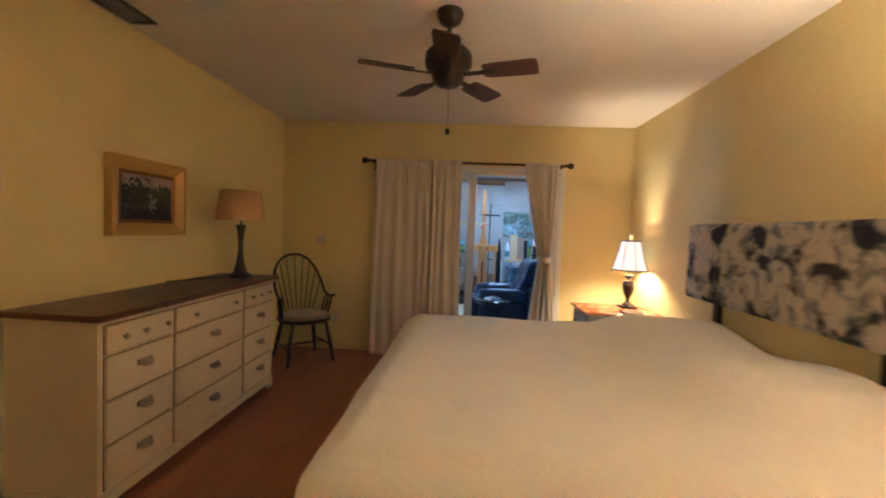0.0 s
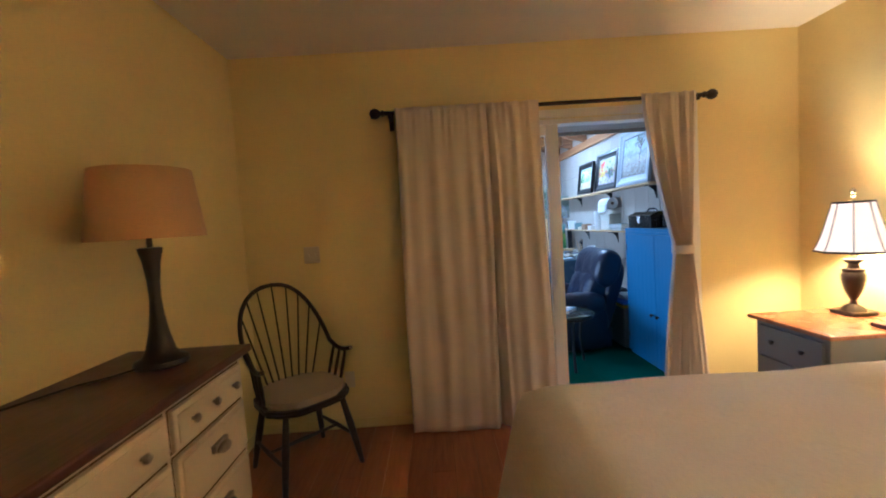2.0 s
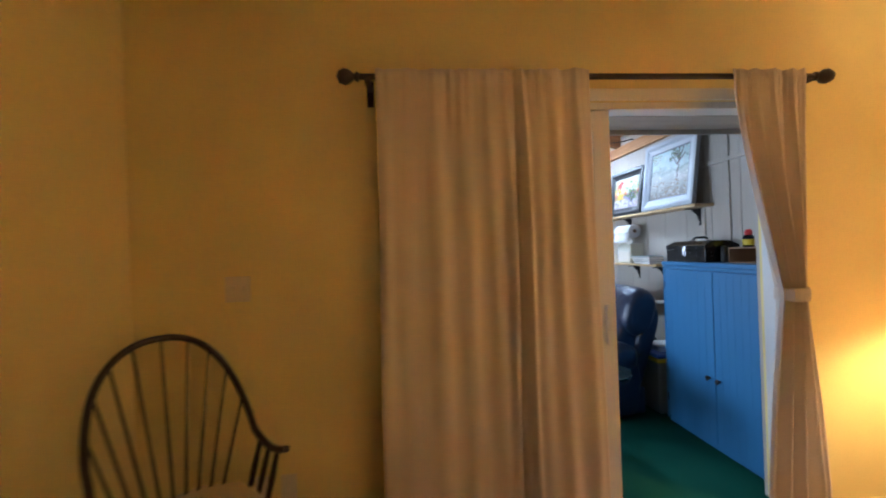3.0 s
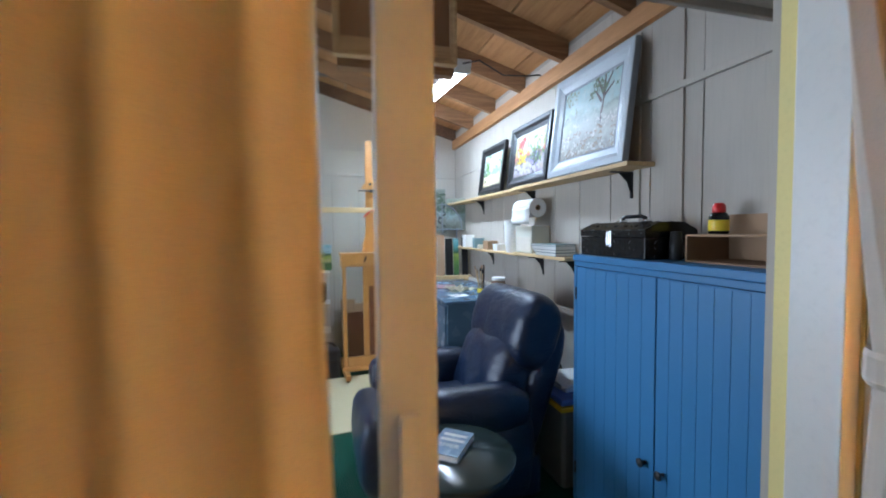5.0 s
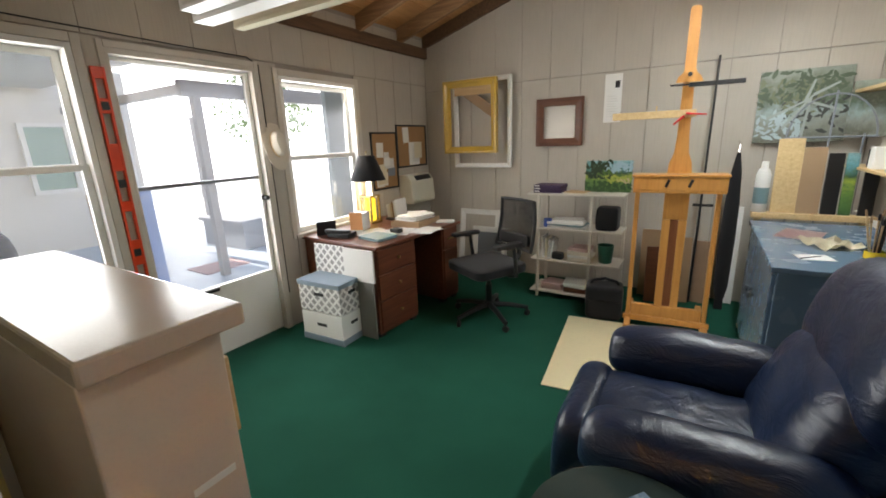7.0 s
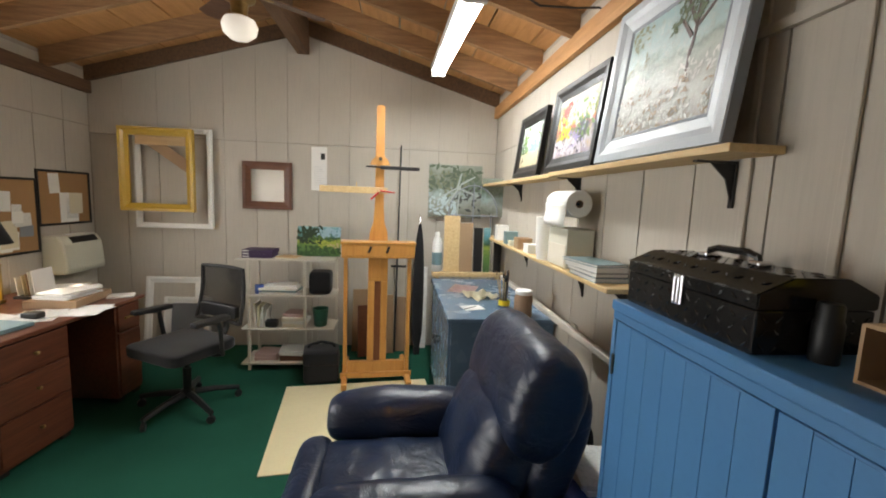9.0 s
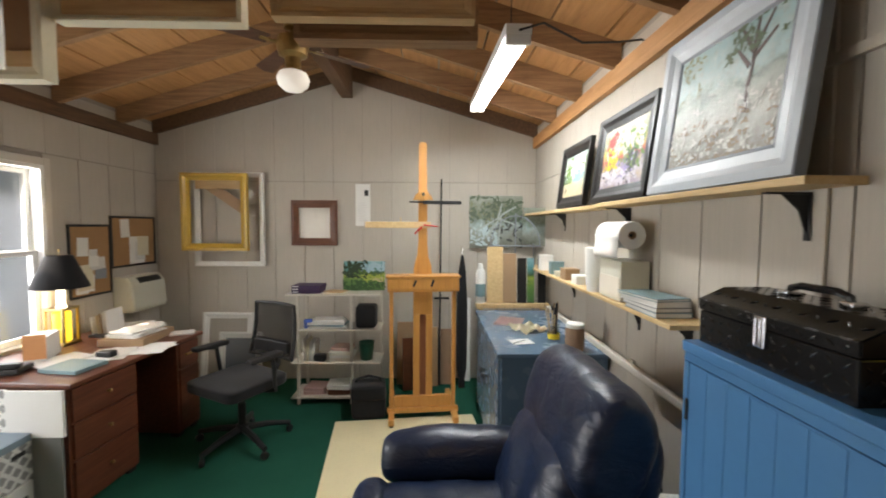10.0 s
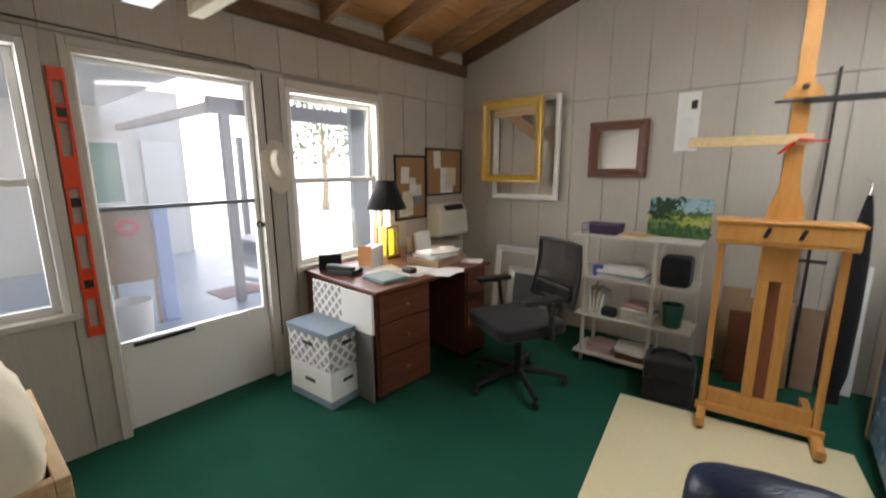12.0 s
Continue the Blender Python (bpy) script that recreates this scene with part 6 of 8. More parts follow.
# ---------------------------------------------------------------- easel
easel = thing("studio_easel", "oiled beech studio easel with an empty canvas holder", "easel", pose(1.655, 9.66, 0) @ pose(0, 0, 0, 0, 0, 5))
for x in (-0.255, 0.255):
    part("side_post", boxes((x - 0.016, x + 0.016, -0.022, 0.022, 0.06, 1.10, 0.004)), beech, easel)
    bm = bmesh.new()
    box(bm, x - 0.022, x + 0.022, -0.20, 0.40, 0.025, 0.075, 0.006)
    part("foot", bm, beech, easel)
    for y in (-0.17, 0.36):
        bm = bmesh.new()
        lathe(bm, [(0.012, 0), (0.016, 0.004), (0.016, 0.022), (0.01, 0.026)], 12, centre=(x, y))
        part("caster", bm, black_plastic, easel)
part("base_rail", boxes((-0.235, 0.235, -0.02, 0.02, 0.075, 0.185, 0.004)), beech, easel)
part("front_rail", boxes((-0.29, 0.29, -0.045, -0.022, 0.055, 0.10, 0.004)), beech, easel)
for x in (-0.052, 0.052):
    part("guide_post", boxes((x - 0.026, x + 0.026, -0.018, 0.018, 0.187, 0.86, 0.003)), beech, easel)
part("slot", boxes((-0.026, 0.026, 0.0, 0.012, 0.187, 0.86)), beech_dark, easel)
part("mast_lower", boxes((-0.078, 0.078, -0.02, 0.022, 0.862, 1.06, 0.003)), beech, easel)
tray = part("tray", boxes((-0.285, 0.285, -0.10, 0.05, 1.06, 1.08, 0.004), (-0.285, 0.285, -0.105, -0.09, 1.08, 1.17, 0.004), (-0.285, 0.285, 0.04, 0.055, 1.08, 1.17, 0.004), (-0.285, -0.27, -0.09, 0.04, 1.08, 1.17, 0.003), (0.27, 0.285, -0.09, 0.04, 1.08, 1.17, 0.003)), beech, easel)
part("tray_lip", boxes((-0.295, 0.295, -0.115, 0.06, 1.172, 1.188, 0.004)), beech, easel)
for x in (-0.07, 0.07):
    bm = bmesh.new()
    box(bm, -0.009, 0.009, -0.012, 0.0, -0.028, 0.028, 0.003, Matrix.Translation((x, -0.105, 1.13)) @ pose(0, 0, 0, 0, 20, 0))
    part("catch", bm, black_plastic, tray)
bm = bmesh.new()
prism(bm, [(-0.075, 1.19), (0.075, 1.19), (0.07, 1.26), (0.045, 1.33), (0.036, 1.45), (0.034, 1.80), (-0.034, 1.80), (-0.036, 1.45), (-0.045, 1.33), (-0.07, 1.26)], -0.016, 0.016, Matrix(((1, 0, 0, 0), (0, 0, 1, 0.03), (0, 1, 0, 0), (0, 0, 0, 1))))
bmesh.ops.recalc_face_normals(bm, faces=bm.faces)
part("mast", bm, beech, easel)
bm = bmesh.new()
prism(bm, [(-0.034, 1.80), (0.034, 1.80), (0.032, 2.24), (0.02, 2.255), (-0.02, 2.255), (-0.032, 2.24)], -0.012, 0.012, Matrix(((1, 0, 0, 0), (0, 0, 1, 0.034), (0, 1, 0, 0), (0, 0, 0, 1))))
bmesh.ops.recalc_face_normals(bm, faces=bm.faces)
part("mast_extension", bm, beech, easel)
bm = bmesh.new()
prism(bm, [(-0.08, 1.79), (0.08, 1.79), (0.065, 1.825), (0.04, 1.85), (0.03, 1.88), (-0.03, 1.88), (-0.04, 1.85), (-0.065, 1.825)], -0.026, 0.0, Matrix(((1, 0, 0, 0), (0, 0, 1, 0.012), (0, 1, 0, 0), (0, 0, 0, 1))))
bmesh.ops.recalc_face_normals(bm, faces=bm.faces)
top_clip = part("top_clamp", bm, beech, easel)
bm = bmesh.new()
lathe(bm, [(0.004, 0), (0.004, 0.02), (0.014, 0.022), (0.014, 0.034), (0.003, 0.036)], 12, m=Matrix.Translation((0.0, -0.014, 1.835)) @ pose(0, 0, 0, 90, 0, 0))
part("clamp_knob", bm, black_plastic, top_clip)
bm = bmesh.new()
rod(bm, (-0.11, -0.02, 1.775), (0.13, -0.02, 1.77), 0.006, n=8)
box(bm, 0.0, 0.31, -0.035, -0.012, 1.757, 1.785, 0.003)
part("dark_bar", bm, black_plastic, easel, "dark metal bar clamped across the mast")
bm = bmesh.new()
box(bm, -0.46, 0.06, -0.03, -0.008, 1.565, 1.615, 0.003)
cross = part("cross_strip", bm, pine, easel, "pale pine strip clamped across the mast")
bm = bmesh.new()
rod(bm, (0.0, -0.04, 1.59), (0.12, -0.04, 1.578), 0.007, 0.005, 8)
rod(bm, (-0.01, -0.04, 1.575), (-0.07, -0.045, 1.52), 0.009, 0.006, 8)
part("clamp", bm, red_plastic, cross, "small red clamp")
part("peg", boxes((-0.185, -0.175, -0.025, -0.013, 1.615, 1.65)), pine, cross)

rug = tagged(part("floor_mat", boxes((-0.56, 0.56, -0.545, 0.545, 0.0, 0.007, 0.003)), mat_vinyl), "cream floor mat under the easel on the green carpet", "mat")
rug.matrix_basis = pose(1.575, 9.085, 0.0005, 0, 0, 6.5)

# ---------------------------------------------------------------- black bag beside the easel
bag = thing("camera_bag", "black soft bag standing on the carpet beside the easel", "bag", pose(1.20, 9.72, 0) @ pose(0, 0, 0, 0, 0, 8))
soft(part("body", pad(bmesh.new(), -0.14, 0.14, -0.12, 0.12, 0.0, 0.26, puff=0.03, seed=21), black_cloth, bag))
soft(part("flap", pad(bmesh.new(), -0.14, 0.14, -0.13, 0.10, 0.16, 0.28, puff=0.03, seed=22), black_cloth, bag))
bm = bmesh.new()
tube(bm, [(-0.12, 0, 0.25), (-0.09, -0.02, 0.31), (0, -0.03, 0.335), (0.09, -0.02, 0.31), (0.12, 0, 0.25)], 0.012, 8)
part("strap", bm, black_cloth, bag)

# ---------------------------------------------------------------- desk and what lies on it
desk_m = pose(-0.565, 9.07, 0) @ pose(0, 0, 0, 0, 0, -4)
desk = thing("desk", "mahogany kneehole desk covered in papers under the window", "desk", desk_m)
part("top", boxes((-0.44, 0.44, -0.56, 0.56, 0.715, 0.74, 0.005)), mahogany, desk)
ped = part("pedestal", boxes((-0.40, 0.40, -0.54, -0.08, 0.03, 0.714, 0.003)), mahogany, desk)
for z0, z1 in ((0.52, 0.70), (0.31, 0.505), (0.06, 0.295)):
    d = part("drawer", boxes((0.40, 0.416, -0.525, -0.095, z0, z1, 0.003)), mahogany, desk)
    bm = bmesh.new()
    lathe(bm, [(0.006, 0), (0.005, 0.01), (0.011, 0.016), (0.011, 0.022), (0.002, 0.027)], 10, m=Matrix.Translation((0.416, -0.31, (z0 + z1) / 2)) @ pose(0, 0, 0, 0, 90, 0))
    part("knob", bm, brass, d)
part("pedestal", boxes((-0.40, 0.40, 0.30, 0.54, 0.03, 0.714, 0.003)), mahogany, desk)
d = part("drawer", boxes((0.40, 0.416, 0.315, 0.525, 0.52, 0.70, 0.003)), mahogany, desk)
part("handle", boxes((0.416, 0.43, 0.37, 0.47, 0.60, 0.615, 0.003)), brass, d)
part("drawer", boxes((0.40, 0.416, 0.315, 0.525, 0.06, 0.505, 0.003)), mahogany, desk)
part("back_panel", boxes((-0.42, -0.40, -0.54, 0.54, 0.10, 0.714)), mahogany, desk)
for x, y in ((-0.36, -0.5), (0.36, -0.5), (-0.36, 0.5), (0.36, 0.5), (0.36, -0.12), (0.36, 0.34)):
    part("foot", boxes((x - 0.03, x + 0.03, y - 0.03, y + 0.03, 0.0, 0.03)), black_plastic, desk)
side = thing("fabric_bin", "white lattice-print bin hung against the end of the desk", "bin")
part("panel", boxes((-0.82, -0.50, 8.475, 8.49, 0.48, 0.715, 0.003)), lattice_card, side)
part("plain_panel", boxes((-0.498, -0.20, 8.47, 8.488, 0.46, 0.71, 0.003)), paper_white, side)
part("stand", boxes((-0.49, -0.215, 8.474, 8.486, 0.0, 0.459, 0.003)), grey_paint, side)
part("stand", boxes((-0.80, -0.74, 8.476, 8.486, 0.0, 0.479, 0.003)), grey_paint, side)

DZ_TOP = 0.741


def pile(name, label, x, y, rows, cat="papers", z=DZ_TOP, group=""):
    """A loose pile of flat things; rows: (width, length, thickness, turn, material)."""
    root = thing(name, label, cat, pose(x, y, z), group)
    h = 0.0
    for k, (w, l, t, turn, mt) in enumerate(rows):
        bm = bmesh.new()
        box(bm, -w / 2, w / 2, -l / 2, l / 2, h, h + t, min(0.002, t * 0.3), pose(0.01 * math.sin(k * 2.1), 0.012 * math.cos(k * 1.7), 0, 0, 0, turn))
        part("sheet", bm, mt, root)
        h += t + 0.0006
    return root


pile("paper_pile", "pile of white papers and a cardboard tray on the desk", -0.42, 9.33, [(0.30, 0.38, 0.05, 4, card), (0.22, 0.3, 0.008, -6, paper_white), (0.21, 0.29, 0.006, 12, paper_white), (0.23, 0.3, 0.01, 2, print_grey), (0.2, 0.28, 0.012, -14, paper_white)])
pile("paper_pile", "loose papers spread on the desk", -0.35, 8.98, [(0.22, 0.28, 0.003, 20, paper_white), (0.21, 0.28, 0.003, -8, print_grey)])
pile("paper_pile", "loose white papers beside the lamp", -0.56, 8.86, [(0.28, 0.2, 0.004, 10, paper_white), (0.21, 0.28, 0.006, -20, print_grey)])
pile("paper_pile", "white letters and printed sheets fanned out on the desk", -0.62, 9.66, [(0.22, 0.3, 0.02, 18, paper_white), (0.2, 0.26, 0.008, -12, print_grey), (0.21, 0.28, 0.006, 30, paper_white)])
pile("paper_pile", "single white sheets lying near the desk front", -0.17, 9.12, [(0.2, 0.27, 0.002, 12, paper_white), (0.18, 0.24, 0.002, -14, paper_white)])
pile("paper_pile", "white notepad at the desk edge", -0.2, 9.5, [(0.16, 0.12, 0.012, 25, paper_white)])
pile("folder", "teal grey folder lying on the desk", -0.36, 8.72, [(0.24, 0.20, 0.022, -8, teal_folder)], "folder")
mouse = thing("computer_mouse", "black computer mouse on the desk", "mouse", pose(-0.33, 8.93, DZ_TOP + 0.008))
soft(part("shell", pad(bmesh.new(), -0.05, 0.05, -0.03, 0.03, 0, 0.035, puff=0.008), black_plastic, mouse))
phone = thing("desk_phone", "black desk phone with a handset on the desk", "phone", pose(-0.68, 8.66, DZ_TOP) @ pose(0, 0, 0, 0, 0, 15))
part("body", boxes((-0.1, 0.1, -0.07, 0.07, 0, 0.035, 0.008)), black_plastic, phone)
soft(part("handset", pad(bmesh.new(), -0.11, 0.11, -0.075, -0.03, 0.036, 0.07, puff=0.006), black_plastic, phone))
part("keypad", boxes((-0.03, 0.06, -0.01, 0.05, 0.0352, 0.039, 0.001)), grey_liner, phone)
frm = thing("photo_frame", "small dark picture frame standing on the desk", "photo frame", pose(-0.86, 8.66, DZ_TOP) @ pose(0, 0, 0, 10, 0, 60))
part("panel", boxes((-0.08, 0.08, -0.01, 0.004, 0.0, 0.12, 0.002)), black_plastic, frm)
tissue = thing("card_file", "white and orange card file box on the desk", "box", pose(-0.72, 8.93, DZ_TOP) @ pose(0, 0, 0, 0, 0, 25))
part("body", boxes((-0.055, 0.055, -0.11, 0.11, 0, 0.15, 0.003)), paper_white, tissue)
part("end_panel", boxes((-0.054, 0.054, -0.114, -0.111, 0.02, 0.17, 0.001)), painted("salmon_card", (0.75, 0.36, 0.16), 0.6), tissue, "salmon card end")
mail = thing("letter_rack", "letters standing in a rack at the back of the desk", "letters", pose(-0.74, 9.50, DZ_TOP))
part("rack", boxes((-0.07, 0.07, -0.12, 0.12, 0, 0.02, 0.003)), black_plastic, mail)
for k in range(5):
    bm = bmesh.new()
    box(bm, -0.0015, 0.0015, -0.10, 0.10, 0.021, 0.15 + 0.012 * k, 0, pose(-0.05 + 0.025 * k, 0.01 * (k % 2), 0, 0, -6, 5 * (k % 3)))
    part("letter", bm, (paper_white, foam, card, print_grey, paper_white)[k], mail)

dlamp = thing("desk_lamp", "lit desk lamp with a yellow glass lantern base and black shade", "lamp", pose(-0.86, 9.23, DZ_TOP))
part("base", boxes((-0.075, 0.075, -0.075, 0.075, 0, 0.02, 0.003)), brass, dlamp)
part("top_plate", boxes((-0.07, 0.07, -0.07, 0.07, 0.245, 0.262, 0.003)), brass, dlamp)
for x in (-0.06, 0.06):
    for y in (-0.06, 0.06):
        part("post", boxes((x - 0.008, x + 0.008, y - 0.008, y + 0.008, 0.02, 0.245, 0.002)), brass, dlamp)
bm = bmesh.new()
lathe(bm, [(0.045, 0.021), (0.052, 0.03), (0.052, 0.225), (0.03, 0.244)], 20)
smooth(part("glass", bm, lantern_glow, dlamp, "glowing yellow glass"))
bm = bmesh.new()
lathe(bm, [(0.03, 0.262), (0.022, 0.28), (0.022, 0.40), (0.014, 0.42), (0.014, 0.46)], 16)
smooth(part("sleeve", bm, lamp_white, dlamp, "lit white candle sleeve"))
bm = bmesh.new()
lathe(bm, [(0.165, 0.40), (0.075, 0.625), (0.073, 0.625), (0.162, 0.40)], 36, cap=False)
smooth(part("shade", bm, black_cloth, dlamp, "black cone shade"))
bm = bmesh.new()
rod(bm, (0, 0, 0.45), (0, 0, 0.655), 0.003, n=6)
rod(bm, (-0.074, 0, 0.615), (0.074, 0, 0.615), 0.002, n=6)
rod(bm, (0, -0.074, 0.615), (0, 0.074, 0.615), 0.002, n=6)
lathe(bm, [(0.004, 0.65), (0.009, 0.658), (0.004, 0.668)], 8)
part("finial", bm, brass, dlamp)
lamp("desk_bulb", "POINT", (-0.86, 9.23, DZ_TOP + 0.50), 2.2, (1.0, 0.80, 0.5), 0.025)

# ---------------------------------------------------------------- stacked storage boxes
for z, nm, mt, lb in ((0.0, "storage_box", paper_white, "white cardboard storage box on the carpet"), (0.245, "storage_box", lattice_card, "white lattice-print storage box with a blue-grey lid")):
    b = thing(nm, lb, "storage box", pose(-0.575, 8.39, z) @ pose(0, 0, 0, 0, 0, 3), "stacked storage boxes")
    part("body", boxes((-0.205, 0.205, -0.135, 0.135, 0.0, 0.235, 0.004)), mt, b)
    part("lid", boxes((-0.213, 0.213, -0.143, 0.143, 0.205, 0.244, 0.004)) if z else boxes((-0.209, 0.209, -0.139, 0.139, 0.0, 0.05, 0.003)), blue_grey_lid, b, "blue-grey lid")
    part("handle_hole", boxes((0.2045, 0.2062, -0.04, 0.04, 0.145, 0.17, 0.001)), black_plastic, b)
    part("handle_hole", boxes((-0.05, 0.05, -0.1362, -0.1345, 0.13, 0.155, 0.001)), black_plastic, b)

# ---------------------------------------------------------------- office chair
oc = thing("office_chair", "black mesh-back office chair on casters at the desk", "office chair", pose(0.36, 9.26, 0) @ pose(0, 0, 0, 0, 0, -28))
for k in range(5):
    a = 2 * math.pi * k / 5 - 0.23
    bm = bmesh.new()
    tube(bm, [(0.03 * math.cos(a), 0.03 * math.sin(a), 0.115), (0.17 * math.cos(a), 0.17 * math.sin(a), 0.105), (0.33 * math.cos(a), 0.33 * math.sin(a), 0.075)], lambda u: 0.026 - 0.009 * u, 8)
    leg = smooth(part("base_arm", bm, black_plastic, oc))
    bm = bmesh.new()
    for s in (-1, 1):
        m = Matrix.Translation((0.325 * math.cos(a), 0.325 * math.sin(a), 0.027)) @ pose(0, 0, 0, 0, 0, math.degrees(a) + 40) @ pose(0, 0.006 * s, 0, 90 * s, 0, 0)
        lathe(bm, [(0.02, 0), (0.027, 0.003), (0.027, 0.016), (0.02, 0.02)], 14, m=m)
    rod(bm, (0.325 * math.cos(a), 0.325 * math.sin(a), 0.03), (0.325 * math.cos(a), 0.325 * math.sin(a), 0.075), 0.008, n=8)
    part("caster", bm, black_plastic, leg)
bm = bmesh.new()
lathe(bm, [(0.045, 0.09), (0.045, 0.14), (0.026, 0.15), (0.026, 0.30), (0.016, 0.30), (0.016, 0.40)], 18)
smooth(part("column", bm, black_plastic, oc), 40)
part("mechanism", boxes((-0.09, 0.09, -0.10, 0.12, 0.385, 0.425, 0.01)), black_plastic, oc)
soft(part("seat", pad(bmesh.new(), -0.25, 0.25, -0.27, 0.22, 0.42, 0.505, puff=0.012, seed=31), black_cloth, oc))
bm = bmesh.new()


def back_pt(u, v):
    """The curved back: u across from -1 to 1, v up from 0 to 1."""
    w = 0.225 - 0.02 * v
    return Vector((w * u, 0.255 + 0.02 * math.sin(math.pi * v) - 0.05 * (1 - u * u) * -1 * 0.6 + 0.05 * v, 0.57 + 0.40 * v))


ring = [back_pt(-1, k / 12) for k in range(13)] + [back_pt(-1 + k / 6, 1) for k in range(1, 12)] + [back_pt(1, 1 - k / 12) for k in range(13)] + [back_pt(1 - k / 6, 0) for k in range(1, 12)]
tube(bm, ring + ring[:2], 0.014, 8)
part("back_frame", bm, black_plastic, oc)
bm = bmesh.new()
for i in range(29):
    u = -0.97 + 1.94 * i / 28
    tube(bm, [back_pt(u, k / 8) for k in range(9)], 0.0032, 4)
for j in range(27):
    v = 0.02 + 0.96 * j / 26
    tube(bm, [back_pt(-0.97 + 1.94 * k / 8, v) for k in range(9)], 0.0032, 4)
part("back_mesh", bm, black_plastic, oc, "black see-through mesh")
bm = bmesh.new()
pad(bm, -0.18, 0.18, 0.25, 0.29, 0.60, 0.70, puff=0.012)
soft(part("lumbar", bm, black_plastic, oc))
bm = bmesh.new()
tube(bm, [(0, 0.08, 0.40), (0, 0.28, 0.41), (0, 0.33, 0.50), (0, 0.315, 0.62)], 0.022, 8)
part("spine", bm, black_plastic, oc)
for s in (-1, 1):
    bm = bmesh.new()
    tube(bm, [(s * 0.20, 0.05, 0.41), (s * 0.29, 0.05, 0.43), (s * 0.30, 0.03, 0.60), (s * 0.295, 0.02, 0.66), (s * 0.29, -0.08, 0.68)], 0.016, 8)
    arm = part("arm", bm, black_plastic, oc)
    bm = pad(bmesh.new(), s * 0.29 - 0.035, s * 0.29 + 0.035, -0.16, 0.10, 0.67, 0.70, puff=0.004)
    soft(part("arm_pad", bm, black_plastic, arm))

# ---------------------------------------------------------------- bookcase
BK0, BK1, BY_, BYB = 0.545, 1.03, 9.90, 10.19
bc = thing("bookcase", "white painted open bookcase holding papers and folded cloths", "bookcase")
for x in (BK0, BK1 - 0.02):
    for y in (BY_, BYB - 0.03):
        part("post", boxes((x, x + 0.022, y, y + 0.03, 0, 0.965, 0.002)), white_enamel, bc)
SHELVES = (0.055, 0.36, 0.655, 0.967)
for k, z in enumerate(SHELVES):
    part("shelf", boxes((BK0 - (0.09 if k == 3 else 0.05), BK1 + 0.24, BY_ - 0.012, BYB + 0.01, z - 0.0, z + 0.016, 0.002)), white_enamel, bc)
part("far_post", boxes((BK1 + 0.21, BK1 + 0.232, BYB - 0.03, BYB, 0, 0.966, 0.002)), white_enamel, bc)


def on_shelf(k):
    return SHELVES[k] + 0.0165


pile("binder_stack", "stack of dark purple binders on the bookcase", 0.62, 10.02, [(0.25, 0.2, 0.035, 2, purple_paper), (0.25, 0.2, 0.035, -1, purple_paper)], "binders", on_shelf(3))
for k in range(3):
    part("spine_label", boxes((0.51 + 0.0 * k, 0.56, 9.917, 9.919, on_shelf(3) + 0.012 + 0.024 * k, on_shelf(3) + 0.02 + 0.024 * k)), paper_white, bpy.data.objects["binder_stack"]).location = (-0.62, -10.02, -on_shelf(3))
pile("paper_pile", "loose papers lying on the bookcase top", 0.86, 10.0, [(0.2, 0.16, 0.008, 10, foam), (0.18, 0.14, 0.006, -15, raw_wood)], "papers", on_shelf(3))
gp = thing("meadow_painting", "small green meadow painting standing on the bookcase", "painting", pose(1.10, 10.12, on_shelf(3)) @ pose(0, 0, 0, -8, 0, 0))
part("canvas", boxes((-0.19, 0.19, -0.018, 0.0, 0, 0.27, 0.002)), meadow_paint, gp)
for nm, c, n, xs, zs, sz in (("painted_sky", (0.30, 0.44, 0.52), 60, (-0.02, 0.18), (0.18, 0.26), 0.016), ("painted_tree", (0.015, 0.035, 0.015), 90, (-0.18, 0.02), (0.12, 0.26), 0.017), ("painted_meadow", (0.30, 0.36, 0.06), 50, (-0.02, 0.18), (0.09, 0.14), 0.013),
                             ("painted_path", (0.50, 0.40, 0.22), 16, (0.08, 0.17), (0.08, 0.12), 0.011), ("painted_shrub", (0.03, 0.08, 0.025), 80, (-0.18, 0.18), (0.01, 0.085), 0.016), ("painted_bough", (0.07, 0.14, 0.03), 40, (-0.15, 0.1), (0.12, 0.2), 0.012)):
    strokes(gp, nm, c, n, xs, zs, sz, -0.0185, len(nm) * 13 + n)
pile("paper_pile", "magazines and papers on the upper bookcase shelf", 0.80, 10.02, [(0.34, 0.2, 0.02, 3, print_grey), (0.3, 0.2, 0.015, -6, teal_folder), (0.32, 0.19, 0.02, 4, paper_white), (0.26, 0.18, 0.015, 9, paper_white)], "papers", on_shelf(2))
bowl = thing("blue_mug", "blue patterned mug on the bookcase shelf", "mug", pose(0.63, 9.96, on_shelf(2)))
bm = bmesh.new()
lathe(bm, [(0.03, 0), (0.036, 0.004), (0.038, 0.075), (0.035, 0.075), (0.033, 0.008)], 20, cap=False)
smooth(part("body", bm, blue_plastic, bowl))
pile("folded_cloths", "stack of folded cream cloths on the bookcase shelf", 0.92, 10.02, [(0.2, 0.2, 0.03, 3, cream_cloth), (0.2, 0.19, 0.028, -4, paper_white), (0.19, 0.19, 0.03, 6, cream_cloth), (0.17, 0.17, 0.028, -8, pink_paper)], "cloths", on_shelf(1))
